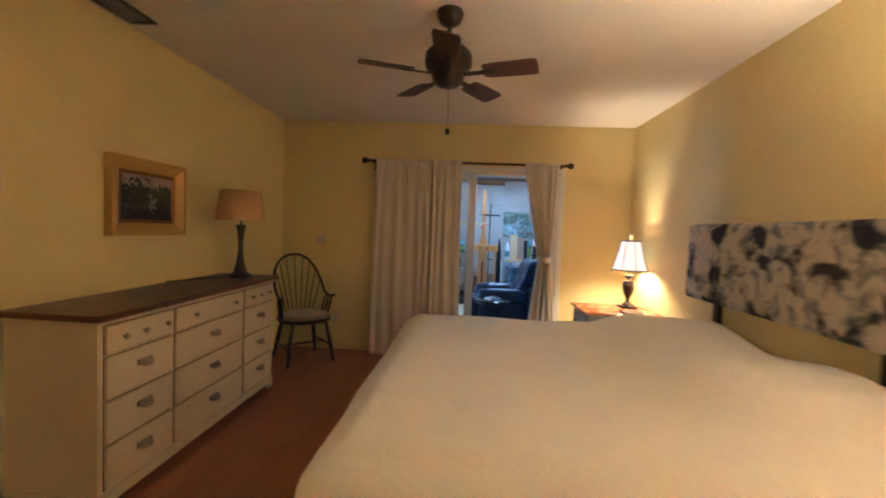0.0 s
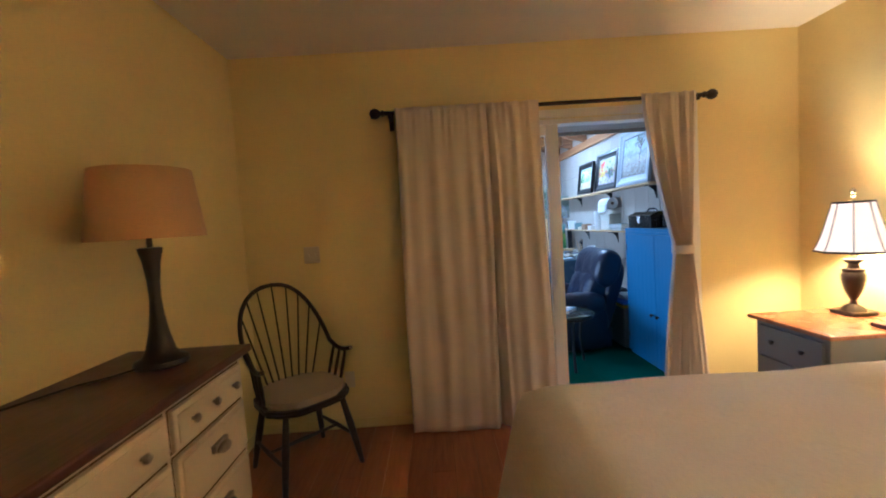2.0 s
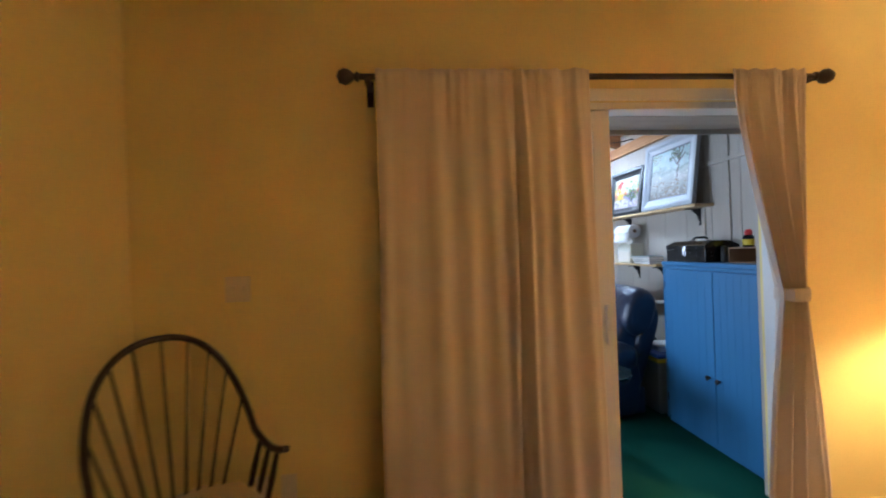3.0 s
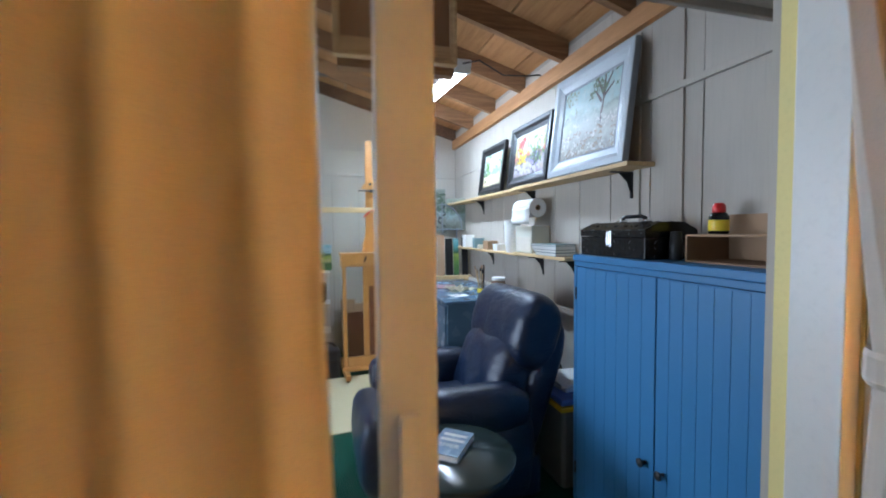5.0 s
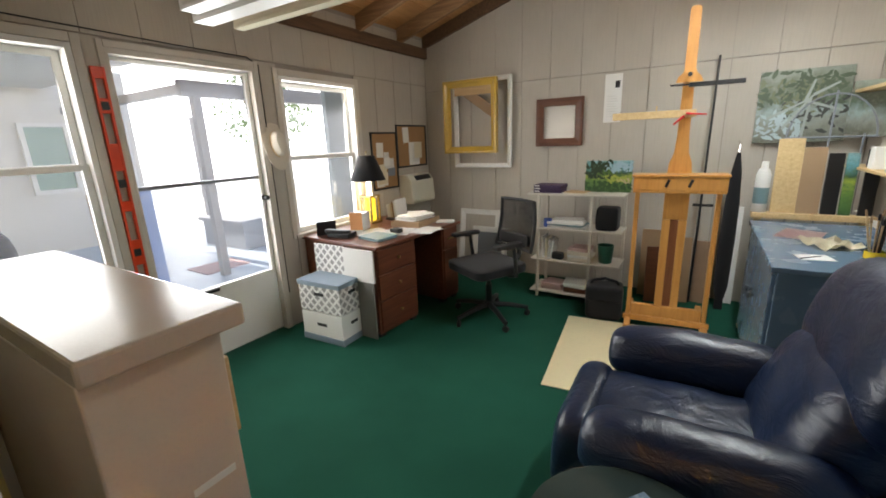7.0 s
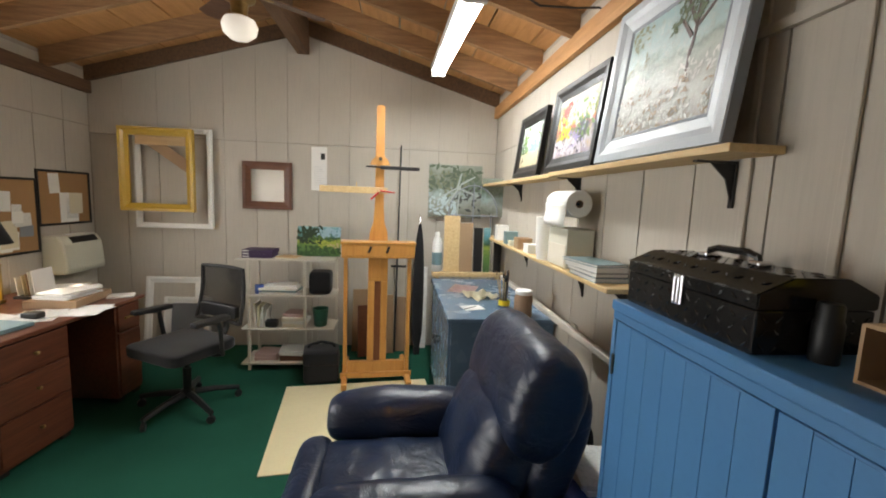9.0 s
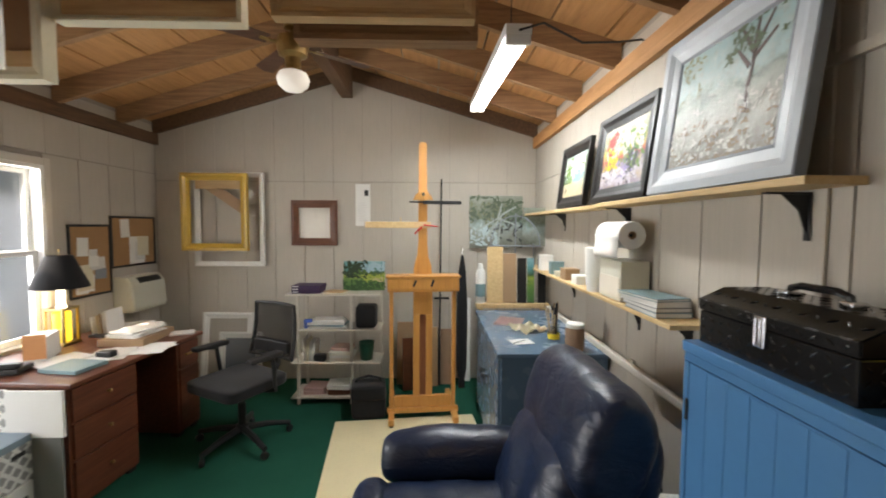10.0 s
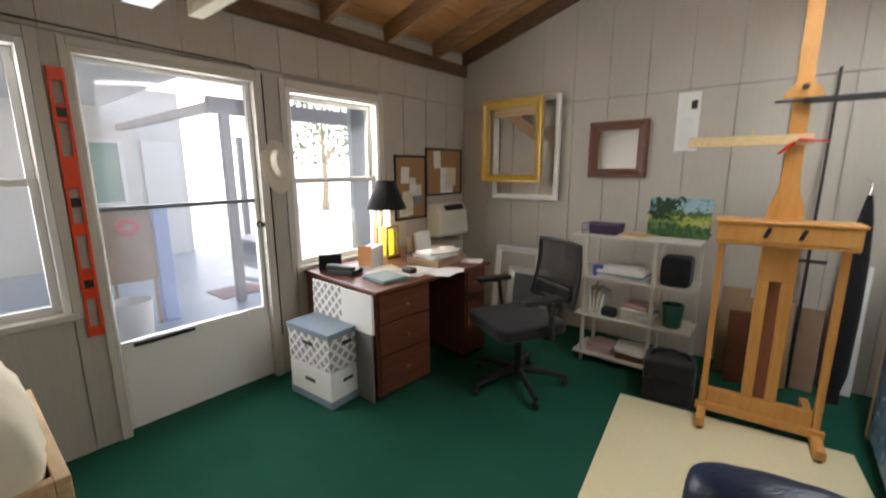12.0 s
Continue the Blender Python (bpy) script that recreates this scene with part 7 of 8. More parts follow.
for k in range(4):
    bk = thing("book", "white book standing upright on the bookcase shelf", "book", pose(0.60 + 0.022 * k, 10.02, on_shelf(1)) @ pose(0, 0, 0, 0, 4 * k - 4, 0), "upright books")
    part("cover", boxes((-0.009, 0.009, -0.08, 0.08, 0.0, 0.20 - 0.012 * k, 0.002)), (paper_white, foam, print_grey, paper_white)[k], bk)
dark = thing("black_case", "small black case on the bookcase shelf", "case", pose(0.73, 9.96, on_shelf(1)))
soft(part("shell", pad(bmesh.new(), -0.05, 0.05, -0.04, 0.04, 0, 0.06, puff=0.008), black_plastic, dark))
pile("cloth_bundle", "pink folded cloth on the lowest bookcase shelf", 0.68, 10.03, [(0.2, 0.2, 0.03, 4, pink_paper), (0.19, 0.18, 0.03, -8, pink_paper)], "cloths", on_shelf(0))
pile("book_stack", "stacked dark books and papers on the lowest shelf", 0.90, 10.02, [(0.2, 0.2, 0.05, 2, walnut), (0.19, 0.2, 0.02, -5, paper_white), (0.2, 0.19, 0.02, 6, paper_white)], "books", on_shelf(0))
hat_b = thing("black_hat", "black cloth cap hanging at the end of the bookcase", "hat", pose(1.14, 10.02, on_shelf(2)))
soft(part("crown", pad(bmesh.new(), -0.09, 0.09, -0.09, 0.09, 0.0, 0.2, puff=0.03, seed=41), black_cloth, hat_b))
pot = thing("green_pot", "dark green pot on the bookcase shelf", "pot", pose(1.14, 10.0, on_shelf(1)))
bm = bmesh.new()
lathe(bm, [(0.05, 0), (0.055, 0.005), (0.07, 0.16), (0.066, 0.16), (0.05, 0.01)], 20, cap=False)
smooth(part("body", bm, painted("green_glaze", (0.02, 0.12, 0.08), 0.3), pot))

# canvases and panels standing behind the easel
for x, y, w, h, mt, lb, turn in ((1.46, 10.36, 0.16, 0.62, card, "brown board", 0), (1.66, 10.30, 0.26, 0.58, card, "brown canvas back", 6), (1.86, 10.36, 0.14, 0.55, brown_fill, "tan stained canvas", -4), (1.55, 10.22, 0.2, 0.5, walnut, "dark wooden panel", 10)):
    p = thing("artist_canvas", lb + " standing on the carpet behind the easel", "panel", pose(x, y, 0) @ pose(0, 0, 0, -7, 0, turn))
    part("board", boxes((-w / 2, w / 2, -0.018, 0, 0.003, h, 0.002)), mt, p)
pole = thing("tripod_pole", "dark tripod pole leaning behind the easel", "pole", pose(1.80, 10.34, 0))
bm = bmesh.new()
rod(bm, (0, 0, 0), (0.02, 0.15, 2.05), 0.010, 0.008, 8)
part("pole", bm, black_plastic, pole)
bm = bmesh.new()
rod(bm, (-0.05, 0.07, 0.86), (0.1, 0.07, 0.86), 0.012, 0.012, 8)
part("clamp", bm, black_plastic, pole)

# ---------------------------------------------------------------- frames, mirror and papers on the gable wall
wf = thing("empty_frame", "empty white picture frame hanging on the gable wall", "picture frame", pose(-0.29, 10.50, 1.17))
part("frame", frame_bars(bmesh.new(), 0.68, 0.93, 0.045, 0.04, 0.01), white_trim, wf)
gf = thing("gold_frame", "empty ornate gold picture frame hanging in front of a white one", "picture frame", pose(-0.38, 10.40, 1.33))
part("frame", frame_bars(bmesh.new(), 0.63, 0.75, 0.07, 0.05, 0.02), gold_paint, gf)
bm = bmesh.new()
rod(bm, (0, 0, 0.70), (0, 0.128, 0.74), 0.004, n=6)
part("hook", bm, black_plastic, gf)
part("board", boxes((-0.20, 0.24, 0.004, 0.010, 0.60, 0.69)), raw_wood, gf)
bm = bmesh.new()
box(bm, -0.22, 0.22, 0.004, 0.012, -0.05, 0.05, 0, pose(0.08, 0.012, 0.53, 0, 35, 0))
part("brace", bm, card, gf)
mr = thing("mirror", "small square mirror in a dark walnut frame on the gable wall", "mirror", pose(0.54, 10.528, 1.378))
part("frame", frame_bars(bmesh.new(), 0.46, 0.455, 0.075, 0.03, 0.006), walnut, mr)
part("glass", boxes((-0.156, 0.156, -0.012, -0.006, 0.074, 0.381)), mirror_mat, mr, "silvered mirror glass")
pp = thing("wall_paper_sheet", "white printed sheet pinned to the gable wall", "paper", pose(1.025, 10.528, 1.58))
part("sheet", boxes((-0.075, 0.075, -0.002, -0.0005, 0, 0.42)), paper_white, pp)
part("photo", boxes((0.015, 0.055, -0.003, -0.0022, 0.30, 0.36)), black_plastic, pp)
for k in range(9):
    part("text_line", boxes((-0.05, 0.045 - 0.012 * (k % 3), -0.0028, -0.0022, 0.05 + 0.022 * k, 0.056 + 0.022 * k)), print_grey, pp)
for x, z, w, h, lb in ((-0.33, 0.0, 0.50, 0.70, "white picture frame leaning under the gold frame"), (-0.17, 0.0, 0.42, 0.52, "smaller white picture frame leaning on the wall")):
    lf = thing("leaning_frame", lb, "picture frame", pose(x, 10.42 - (0.06 if h < 0.6 else 0), 0) @ pose(0, 0, 0, -8, 0, 0), "leaning frames")
    part("frame", frame_bars(bmesh.new(), w, h, 0.06, 0.03, 0.008), white_trim, lf)
    part("backing", boxes((-w / 2 + 0.055, w / 2 - 0.055, -0.008, -0.003, 0.055, h - 0.055)), siding if h > 0.6 else grey_liner, lf)

# ---------------------------------------------------------------- on the window wall
for y, z, w, h, lb in ((9.70, 1.0, 0.41, 0.58, "cork board with pinned photos and notes"), (10.19, 1.2, 0.56, 0.455, "dark framed cork board with white sheets")):
    cb = thing("cork_board", lb, "cork board", pose(SX0 + 0.001, y, z) @ pose(0, 0, 0, 0, 0, 90))
    part("frame", frame_bars(bmesh.new(), w, h, 0.018, 0.016, 0.002), black_frame, cb)
    part("cork", boxes((-w / 2 + 0.016, w / 2 - 0.016, -0.009, -0.002, 0.016, h - 0.016)), cork, cb)
    rnd = random.Random(int(y * 10))
    for k in range(9 if w < 0.5 else 4):
        cx, cz = rnd.uniform(-w / 2 + 0.08, w / 2 - 0.08), rnd.uniform(0.08, h - 0.1)
        pw, ph = (rnd.uniform(0.04, 0.075), rnd.uniform(0.04, 0.08)) if w < 0.5 else (rnd.uniform(0.05, 0.1), rnd.uniform(0.07, 0.13))
        bm = bmesh.new()
        box(bm, -pw, pw, -0.0105 - 0.0006 * k, -0.0098 - 0.0006 * k, -ph, ph, 0, pose(min(max(cx, -w / 2 + 0.02 + pw), w / 2 - 0.02 - pw), 0, min(max(cz, 0.02 + ph), h - 0.02 - ph), 0, rnd.uniform(-4, 4), 0))
        part("note", bm, (paper_white, print_grey, paper_white, foam, grey_liner)[k % 5], cb)
ac = thing("wall_heater", "beige wall air conditioner under the cork board", "air conditioner", pose(SX0 + 0.001, 10.14, 0.81))
bm = bmesh.new()
prism(bm, [(0, 0), (0.17, 0), (0.185, 0.03), (0.165, 0.25), (0.12, 0.31), (0, 0.31)], -0.22, 0.22, Matrix(((1, 0, 0, 0), (0, 0, 1, 0), (0, 1, 0, 0), (0, 0, 0, 1))))
bmesh.ops.recalc_face_normals(bm, faces=bm.faces)
bmesh.ops.bevel(bm, geom=bm.edges[:], offset=0.008, segments=2, affect="EDGES")
part("body", bm, ac_plastic, ac)
for k in range(7):
    bm = bmesh.new()
    box(bm, -0.002, 0.002, -0.12, 0.17, -0.006, 0.006, 0, pose(0.133 + 0.0048 * k, 0, 0.294 - 0.0066 * k, 0, 40, 0))
    part("grille_slat", bm, black_plastic, ac)
hat = thing("sun_hat", "pale sun hat hanging between the door and the window", "hat", pose(SX0 + 0.03, 8.385, 1.49) @ pose(0, 0, 0, 0, 78, 0))
bm = bmesh.new()
lathe(bm, [(0.165, -0.008), (0.17, 0.0), (0.12, 0.008), (0.085, 0.012), (0.08, 0.05), (0.06, 0.075), (0.01, 0.085)], 28, m=Matrix.Diagonal((1.15, 0.62, 1, 1)))
smooth(part("felt", bm, cream_cloth, hat))
bm = bmesh.new()
lathe(bm, [(0.0865, 0.013), (0.0855, 0.03)], 28, m=Matrix.Diagonal((1.15, 0.62, 1, 1)), cap=False)
part("band", bm, pine, hat)
lev = thing("spirit_level", "long orange spirit level leaning upright on the wall", "level", pose(SX0 + 0.014, 7.335, 0.625) @ pose(0, 0, 0, -0.6, 0, 0))
bm = bmesh.new()
wd = 0.032
for z0, z1 in ((0, 0.05), (0.20, 0.35), (0.52, 0.58), (0.75, 0.90), (1.06, 1.14), (1.24, 1.30)):
    box(bm, -0.009, 0.009, -wd + 0.0115, wd - 0.0115, z0, z1, 0.001)
box(bm, -0.011, 0.011, -wd, -wd + 0.012, 0, 1.30, 0.001)
box(bm, -0.011, 0.011, wd - 0.012, wd, 0, 1.30, 0.001)
part("body", bm, orange_paint, lev)
for z in (0.275, 0.68, 1.10):
    part("vial", boxes((0.0, 0.0135, -0.018, 0.018, z - 0.022, z + 0.022, 0.002)), black_plastic, lev)
wire_l = thing("wall_cable", "thin dark cable stapled over the doors", "cable")
bm = bmesh.new()
tube(bm, [(SX0 + 0.006, 6.6, 2.13), (SX0 + 0.006, 7.2, 2.115), (SX0 + 0.006, 7.8, 2.10), (SX0 + 0.006, 8.26, 2.095), (SX0 + 0.006, 8.345, 2.05), (SX0 + 0.006, 8.345, 1.2), (SX0 + 0.006, 8.345, 0.3)], 0.004, 5)
part("cable", bm, black_plastic, wire_l)

# storm door
door = thing("door_storm", "white storm door with a large glass panel", "door", kind="structure")
XD0, XD1 = SX0 - 0.075, SX0 - 0.04
part("casing", boxes((SX0 - 0.11, SX0 + 0.014, DY0 - 0.001, DY0 + 0.018, 0, DZ - 0.03, 0.003), (SX0 - 0.11, SX0 + 0.014, DY1 - 0.018, DY1 + 0.001, 0, DZ - 0.03, 0.003), (SX0 - 0.11, SX0 + 0.014, DY0 - 0.001, DY1 + 0.001, DZ - 0.03, DZ + 0.001, 0.003),
                      (SX0 + 0.001, SX0 + 0.016, DY1, DY1 + 0.032, 0, DZ + 0.04, 0.004), (SX0 + 0.001, SX0 + 0.016, DY0 - 0.03, DY0, 0, DZ + 0.04, 0.004), (SX0 + 0.001, SX0 + 0.016, DY0 + 0.001, DY1 - 0.001, DZ + 0.001, DZ + 0.04, 0.004)), greige_trim, door)
a, b = DY0 + 0.02, DY1 - 0.02
part("leaf", boxes((XD0, XD1, a, a + 0.016, 0.012, 1.995, 0.003), (XD0, XD1, b - 0.03, b, 0.012, 1.995, 0.003), (XD0, XD1, a + 0.016, b - 0.03, 1.975, 1.995, 0.003), (XD0, XD1, a + 0.016, b - 0.03, 0.012, 0.525, 0.003)), white_trim, door)
part("mid_rail", boxes((XD0, XD1, a + 0.016, b - 0.03, 1.245, 1.27, 0.002)), grey_liner, door)
part("sill_bar", boxes((XD1, XD1 + 0.02, a + 0.07, a + 0.38, 0.495, 0.52, 0.003)), black_plastic, door, "dark closer bar")
bm = bmesh.new()
lathe(bm, [(0.02, 0), (0.02, 0.008), (0.01, 0.014), (0.01, 0.03), (0.019, 0.04), (0.016, 0.055), (0.003, 0.058)], 14, m=Matrix.Translation((XD1, b - 0.015, 1.10)) @ pose(0, 0, 0, 0, 90, 0))
smooth(part("door_knob", bm, black_plastic, door))
for z0, z1 in ((0.528, 1.243), (1.272, 1.973)):
    part("pane", boxes((XD0 + 0.012, XD0 + 0.018, a + 0.014, b - 0.028, z0 - 0.003, z1 + 0.003)), veiled_glass, door).visible_shadow = False


def sash_window(name, y0, y1, z0, z1, meet):
    w = thing(name, "white double-hung window with two panes", "window", kind="structure")
    part("window_frame", boxes((SX0 - 0.11, SX0 + 0.012, y0, y0 + 0.03, z0, z1, 0.003), (SX0 - 0.11, SX0 + 0.012, y1 - 0.03, y1, z0, z1, 0.003), (SX0 - 0.11, SX0 + 0.012, y0 + 0.03, y1 - 0.03, z1 - 0.03, z1, 0.003)), white_trim, w)
    part("window_sill", boxes((SX0 - 0.11, SX0 + 0.03, y0 - 0.02, y1 + 0.02, z0 - 0.03, z0 + 0.005, 0.004)), greige_trim, w)
    part("casing", boxes((SX0 + 0.001, SX0 + 0.015, y0 - 0.045, y0 - 0.001, z0 - 0.03, z1 + 0.05, 0.003), (SX0 + 0.001, SX0 + 0.015, y1 + 0.001, y1 + 0.045, z0 - 0.03, z1 + 0.05, 0.003), (SX0 + 0.001, SX0 + 0.015, y0, y1, z1 + 0.001, z1 + 0.05, 0.003)), greige_trim, w)
    for k, (a, b, x) in enumerate(((z0 + 0.006, meet + 0.02, SX0 - 0.05), (meet - 0.015, z1 - 0.031, SX0 - 0.085))):
        s = part("sash", boxes((x - 0.015, x + 0.015, y0 + 0.031, y0 + 0.065, a, b, 0.002), (x - 0.015, x + 0.015, y1 - 0.065, y1 - 0.031, a, b, 0.002), (x - 0.015, x + 0.015, y0 + 0.065, y1 - 0.065, a, a + 0.04, 0.002),
                               (x - 0.015, x + 0.015, y0 + 0.065, y1 - 0.065, b - 0.035, b, 0.002)), white_trim, w)
        part("pane", boxes((x - 0.003, x + 0.003, y0 + 0.062, y1 - 0.062, a + 0.037, b - 0.032)), veiled_glass, s).visible_shadow = False
    return w


sash_window("window_1", WY0, WY1, WZ0, WZ1, 1.375)
sash_window("window_2", VY0, VY1, WZ0, WZ1 + 0.03, 1.40)

# ---------------------------------------------------------------- tube light and studio fan
A, B = Vector((2.11, 8.16, 2.41)), Vector((2.10, 9.80, 2.555))
tl = thing("tube_light", "lit twin-tube fluorescent fixture hung under the rafters", "light fixture", Matrix.Translation((A + B) / 2) @ (B - A).to_track_quat("Y", "Z").to_matrix().to_4x4())
half = (B - A).length / 2
part("housing", boxes((-0.06, 0.06, -half, half, 0.012, 0.06, 0.006)), fixture_white, tl)
for x in (-0.03, 0.03):
    bm = bmesh.new()
    rod(bm, (x, -half + 0.03, -0.008), (x, half - 0.03, -0.008), 0.016, n=14)
    part("tube", bm, tube_glow, tl, "glowing fluorescent tube").visible_shadow = False
for y in (-1, 1):
    part("socket", boxes((-0.055, 0.055, min(y * half, y * (half - 0.03)), max(y * half, y * (half - 0.03)), -0.026, 0.013, 0.003)), fixture_white, tl)
    bm = bmesh.new()
    rod(bm, (0, y * (half - 0.2), 0.06), (0, y * (half - 0.2), 0.30), 0.003, n=5)
    part("hanger", bm, black_plastic, tl)
bm = bmesh.new()
tube(bm, [(0, -half, 0.03), (0.10, -half - 0.03, 0.05), (0.3, -half + 0.05, 0.0), (0.5, -half + 0.12, 0.03), (0.645, -half + 0.2, 0.07), (0.66, -half + 0.1, 0.0)], 0.005, 6)
part("cord", bm, black_plastic, tl)
lamp("tube_lamp", "AREA", (2.105, 8.98, 2.455), TUBE_W, COOL, (0.10, 1.5), target=(2.105, 8.981, 0))

fan2 = thing("studio_fan", "brass ceiling fan with dark blades and a white glass globe", "ceiling fan", pose(0.86, 8.97, 0))
bm = bmesh.new()
lathe(bm, [(0.05, 2.83), (0.05, 2.80), (0.014, 2.79), (0.014, 2.75), (0.09, 2.74), (0.10, 2.70), (0.085, 2.64), (0.05, 2.62), (0.045, 2.56), (0.05, 2.545)], 24)
smooth(part("motor", bm, brass, fan2))
bm = bmesh.new()
lathe(bm, [(0.05, 2.545), (0.085, 2.53), (0.10, 2.495), (0.09, 2.455), (0.055, 2.425), (0.005, 2.412)], 28)
smooth(part("globe", bm, globe_glass, fan2, "white opal glass globe"))
for k in range(4):
    m = pose(0, 0, 2.70, 0, 0, 40 + 90 * k)
    bm = bmesh.new()
    prism(bm, [(0.15, -0.045), (0.52, -0.062), (0.55, 0), (0.52, 0.062), (0.15, 0.045)], -0.003, 0.003, m @ pose(0, 0, 0, 11, 0, 0))
    part("blade", bm, blade_wood, fan2)
    bm = bmesh.new()
    box(bm, 0.08, 0.2, -0.014, 0.014, -0.008, -0.003, 0.001, m @ pose(0, 0, 0, 11, 0, 0))
    part("blade_iron", bm, brass, fan2)

# ---------------------------------------------------------------- frames stored under the roof
brown_paper = painted("brown_backing_paper", (0.30, 0.17, 0.09), 0.7, 0.12, 30)


def hung_frame(label, x0, x1, y, z, height, deep, mat, bar):
    """A frame hung upright under the rafters with its papered back towards the house."""
    h = thing("picture_frame", label, "picture frame", pose((x0 + x1) / 2, y, z), "frames under the roof")
    part("frame", frame_bars(bmesh.new(), x1 - x0, height, bar, deep, 0.006), mat, h)
    part("backing", boxes((-(x1 - x0) / 2 + bar - 0.003, (x1 - x0) / 2 - bar + 0.003, -deep * 0.45, -deep * 0.45 + 0.006, bar - 0.003, height - bar + 0.003)), brown_paper, h, "brown paper backing")
    part("stretcher", boxes((-(x1 - x0) / 2 + bar, (x1 - x0) / 2 - bar, -deep * 0.75, -deep * 0.45 - 0.001, bar, bar + 0.05, 0.002)), raw_wood, h, "raw wood stretcher bar")
    for s in (-1, 1):
        bm = bmesh.new()
        xs = s * ((x1 - x0) / 2 - 0.06)
        rod(bm, (xs, -deep / 2, height - 0.01), (xs, -deep / 2, roof_z((x0 + x1) / 2 + xs) + 0.06 - z), 0.003, n=6)
        part("hanger", bm, black_plastic, h)


hung_frame("deep white frame hung upright under the rafters", 0.02, 0.575, 7.34, 1.995, 0.45, 0.07, white_trim, 0.035)
hung_frame("thick cream frame hung upright under the rafters", -0.12, 0.585, 7.48, 2.0, 0.5, 0.085, white_trim, 0.045)
hung_frame("wide white frame with brown backing hung under the rafters", -0.16, 0.565, 7.66, 2.02, 0.5, 0.05, foam, 0.04)
hung_frame("brown-backed frame hung high under the ridge", 0.56, 1.14, 7.70, 2.215, 0.42, 0.05, foam, 0.02)
hung_frame("brown-backed frame hung under the ridge", 1.31, 1.85, 7.48, 2.135, 0.48, 0.04, raw_wood, 0.03)
hung_frame("long weathered frame hung under the ridge", 1.33, 1.87, 7.62, 2.13, 0.48, 0.06, rafter_wood, 0.05)

# ---------------------------------------------------------------- tall chest beside the sliding door, crate, bins
chest = thing("tall_chest", "beige laminate chest with a glossy cream top beside the door", "chest")
part("body", boxes((0.18, 1.06, 6.445, 6.66, 0.0, 1.155, 0.004)), beige_panel, chest)
part("top", boxes((0.15, 1.09, 6.442, 6.695, 1.157, 1.20, 0.006)), painted("cream_gloss_top", (0.50, 0.40, 0.32), 0.18, 0.05), chest, "glossy cream top")
part("tape", boxes((1.0605, 1.062, 6.56, 6.64, 0.86, 0.875)), paper_white, chest)
crate = thing("wooden_crate", "raw wooden crate lined with cream foam and dark cloth", "crate")
part("side", boxes((-0.25, 0.38, 6.99, 7.02, 0.45, 0.74, 0.003)), raw_wood, crate)
part("side", boxes((0.352, 0.38, 6.55, 6.989, 0.45, 0.74, 0.003)), raw_wood, crate)
part("side", boxes((-0.25, 0.351, 6.55, 6.58, 0.45, 0.74, 0.003)), raw_wood, crate)
part("bottom", boxes((-0.25, 0.38, 6.55, 7.02, 0.43, 0.449, 0.003)), raw_wood, crate)
for x in (-0.22, 0.33):
    for y in (6.58, 6.97):
        part("leg", boxes((x - 0.03, x + 0.03, y - 0.03, y + 0.03, 0.0, 0.43, 0.003)), raw_wood, crate)
smooth(part("foam", plump((0.06, 6.90, 0.73), (0.31, 0.10, 0.20), (3, 4, 0), seed=51, crease=0.02), foam, crate, "cream padded cloth hanging over the crate edge"), 180)
soft(part("cloth", pad(bmesh.new(), -0.2, 0.3, 6.60, 6.89, 0.5, 0.80, puff=0.03, seed=52), black_cloth, crate, "dark cloth bundle"))
tub = thing("storage_tub", "grey plastic tub with a blue lid behind the recliner", "tub", pose(2.60, 7.72, 0))
part("body", boxes((-0.15, 0.15, -0.18, 0.18, 0.0, 0.46, 0.02)), clear_bin, tub)
part("lid", boxes((-0.165, 0.165, -0.195, 0.195, 0.461, 0.495, 0.01)), blue_plastic, tub, "blue plastic lid")
part("rim", boxes((-0.17, 0.17, -0.20, 0.20, 0.43, 0.455, 0.006)), yellow_plastic, tub, "yellow clip rim")
pile("magazine_pile", "pale magazines lying on the tub lid", 2.60, 7.74, [(0.2, 0.26, 0.02, 6, paper_white), (0.2, 0.26, 0.02, -8, print_grey)], "magazines", 0.496)
bagd = thing("black_tote", "black tote bag squeezed behind the recliner", "bag", pose(2.62, 8.10, 0))
soft(part("body", pad(bmesh.new(), -0.10, 0.10, -0.14, 0.14, 0.0, 0.55, puff=0.03, seed=71), black_cloth, bagd))

# ---------------------------------------------------------------- outside: covered patio and yard
patio_floor = painted("blue_grey_patio_paint", (0.42, 0.50, 0.58), 0.35, 0.08, 40)
stucco = painted("pale_stucco", (0.72, 0.69, 0.64), 0.85, 0.06, 60, 0.6)
leaf = painted("hedge_leaf", (0.14, 0.22, 0.09), 0.6, 0.3)
pale_ground = painted("sunlit_pale_paving", (0.55, 0.55, 0.52), 0.9, 0.1, 12)
bm = bmesh.new()
box(bm, -400, 400, -400, 400, -0.5, -0.22)
tagged(part("ground", bm, pale_ground), "pale sunlit paved ground around the house", "ground", kind="structure")
tagged(part("patio_slab", boxes((-7.5, SX0 - 0.125, 2.5, 14.0, -0.219, -0.05, 0.01)), patio_floor), "pale blue-grey painted patio floor", "patio", kind="structure")
tagged(part("patio_ceiling", boxes((-7.0, SX0 - 0.125, 3.5, 8.8, 2.46, 2.52)), white_trim), "white boarded patio ceiling", "ceiling", kind="structure")
wing = thing("house_wing", "pale stucco wing of the house across the patio", "house", kind="structure")
part("wall", boxes((-7.6, -6.9, 2.0, 9.9, -0.219, 2.8)), stucco, wing)
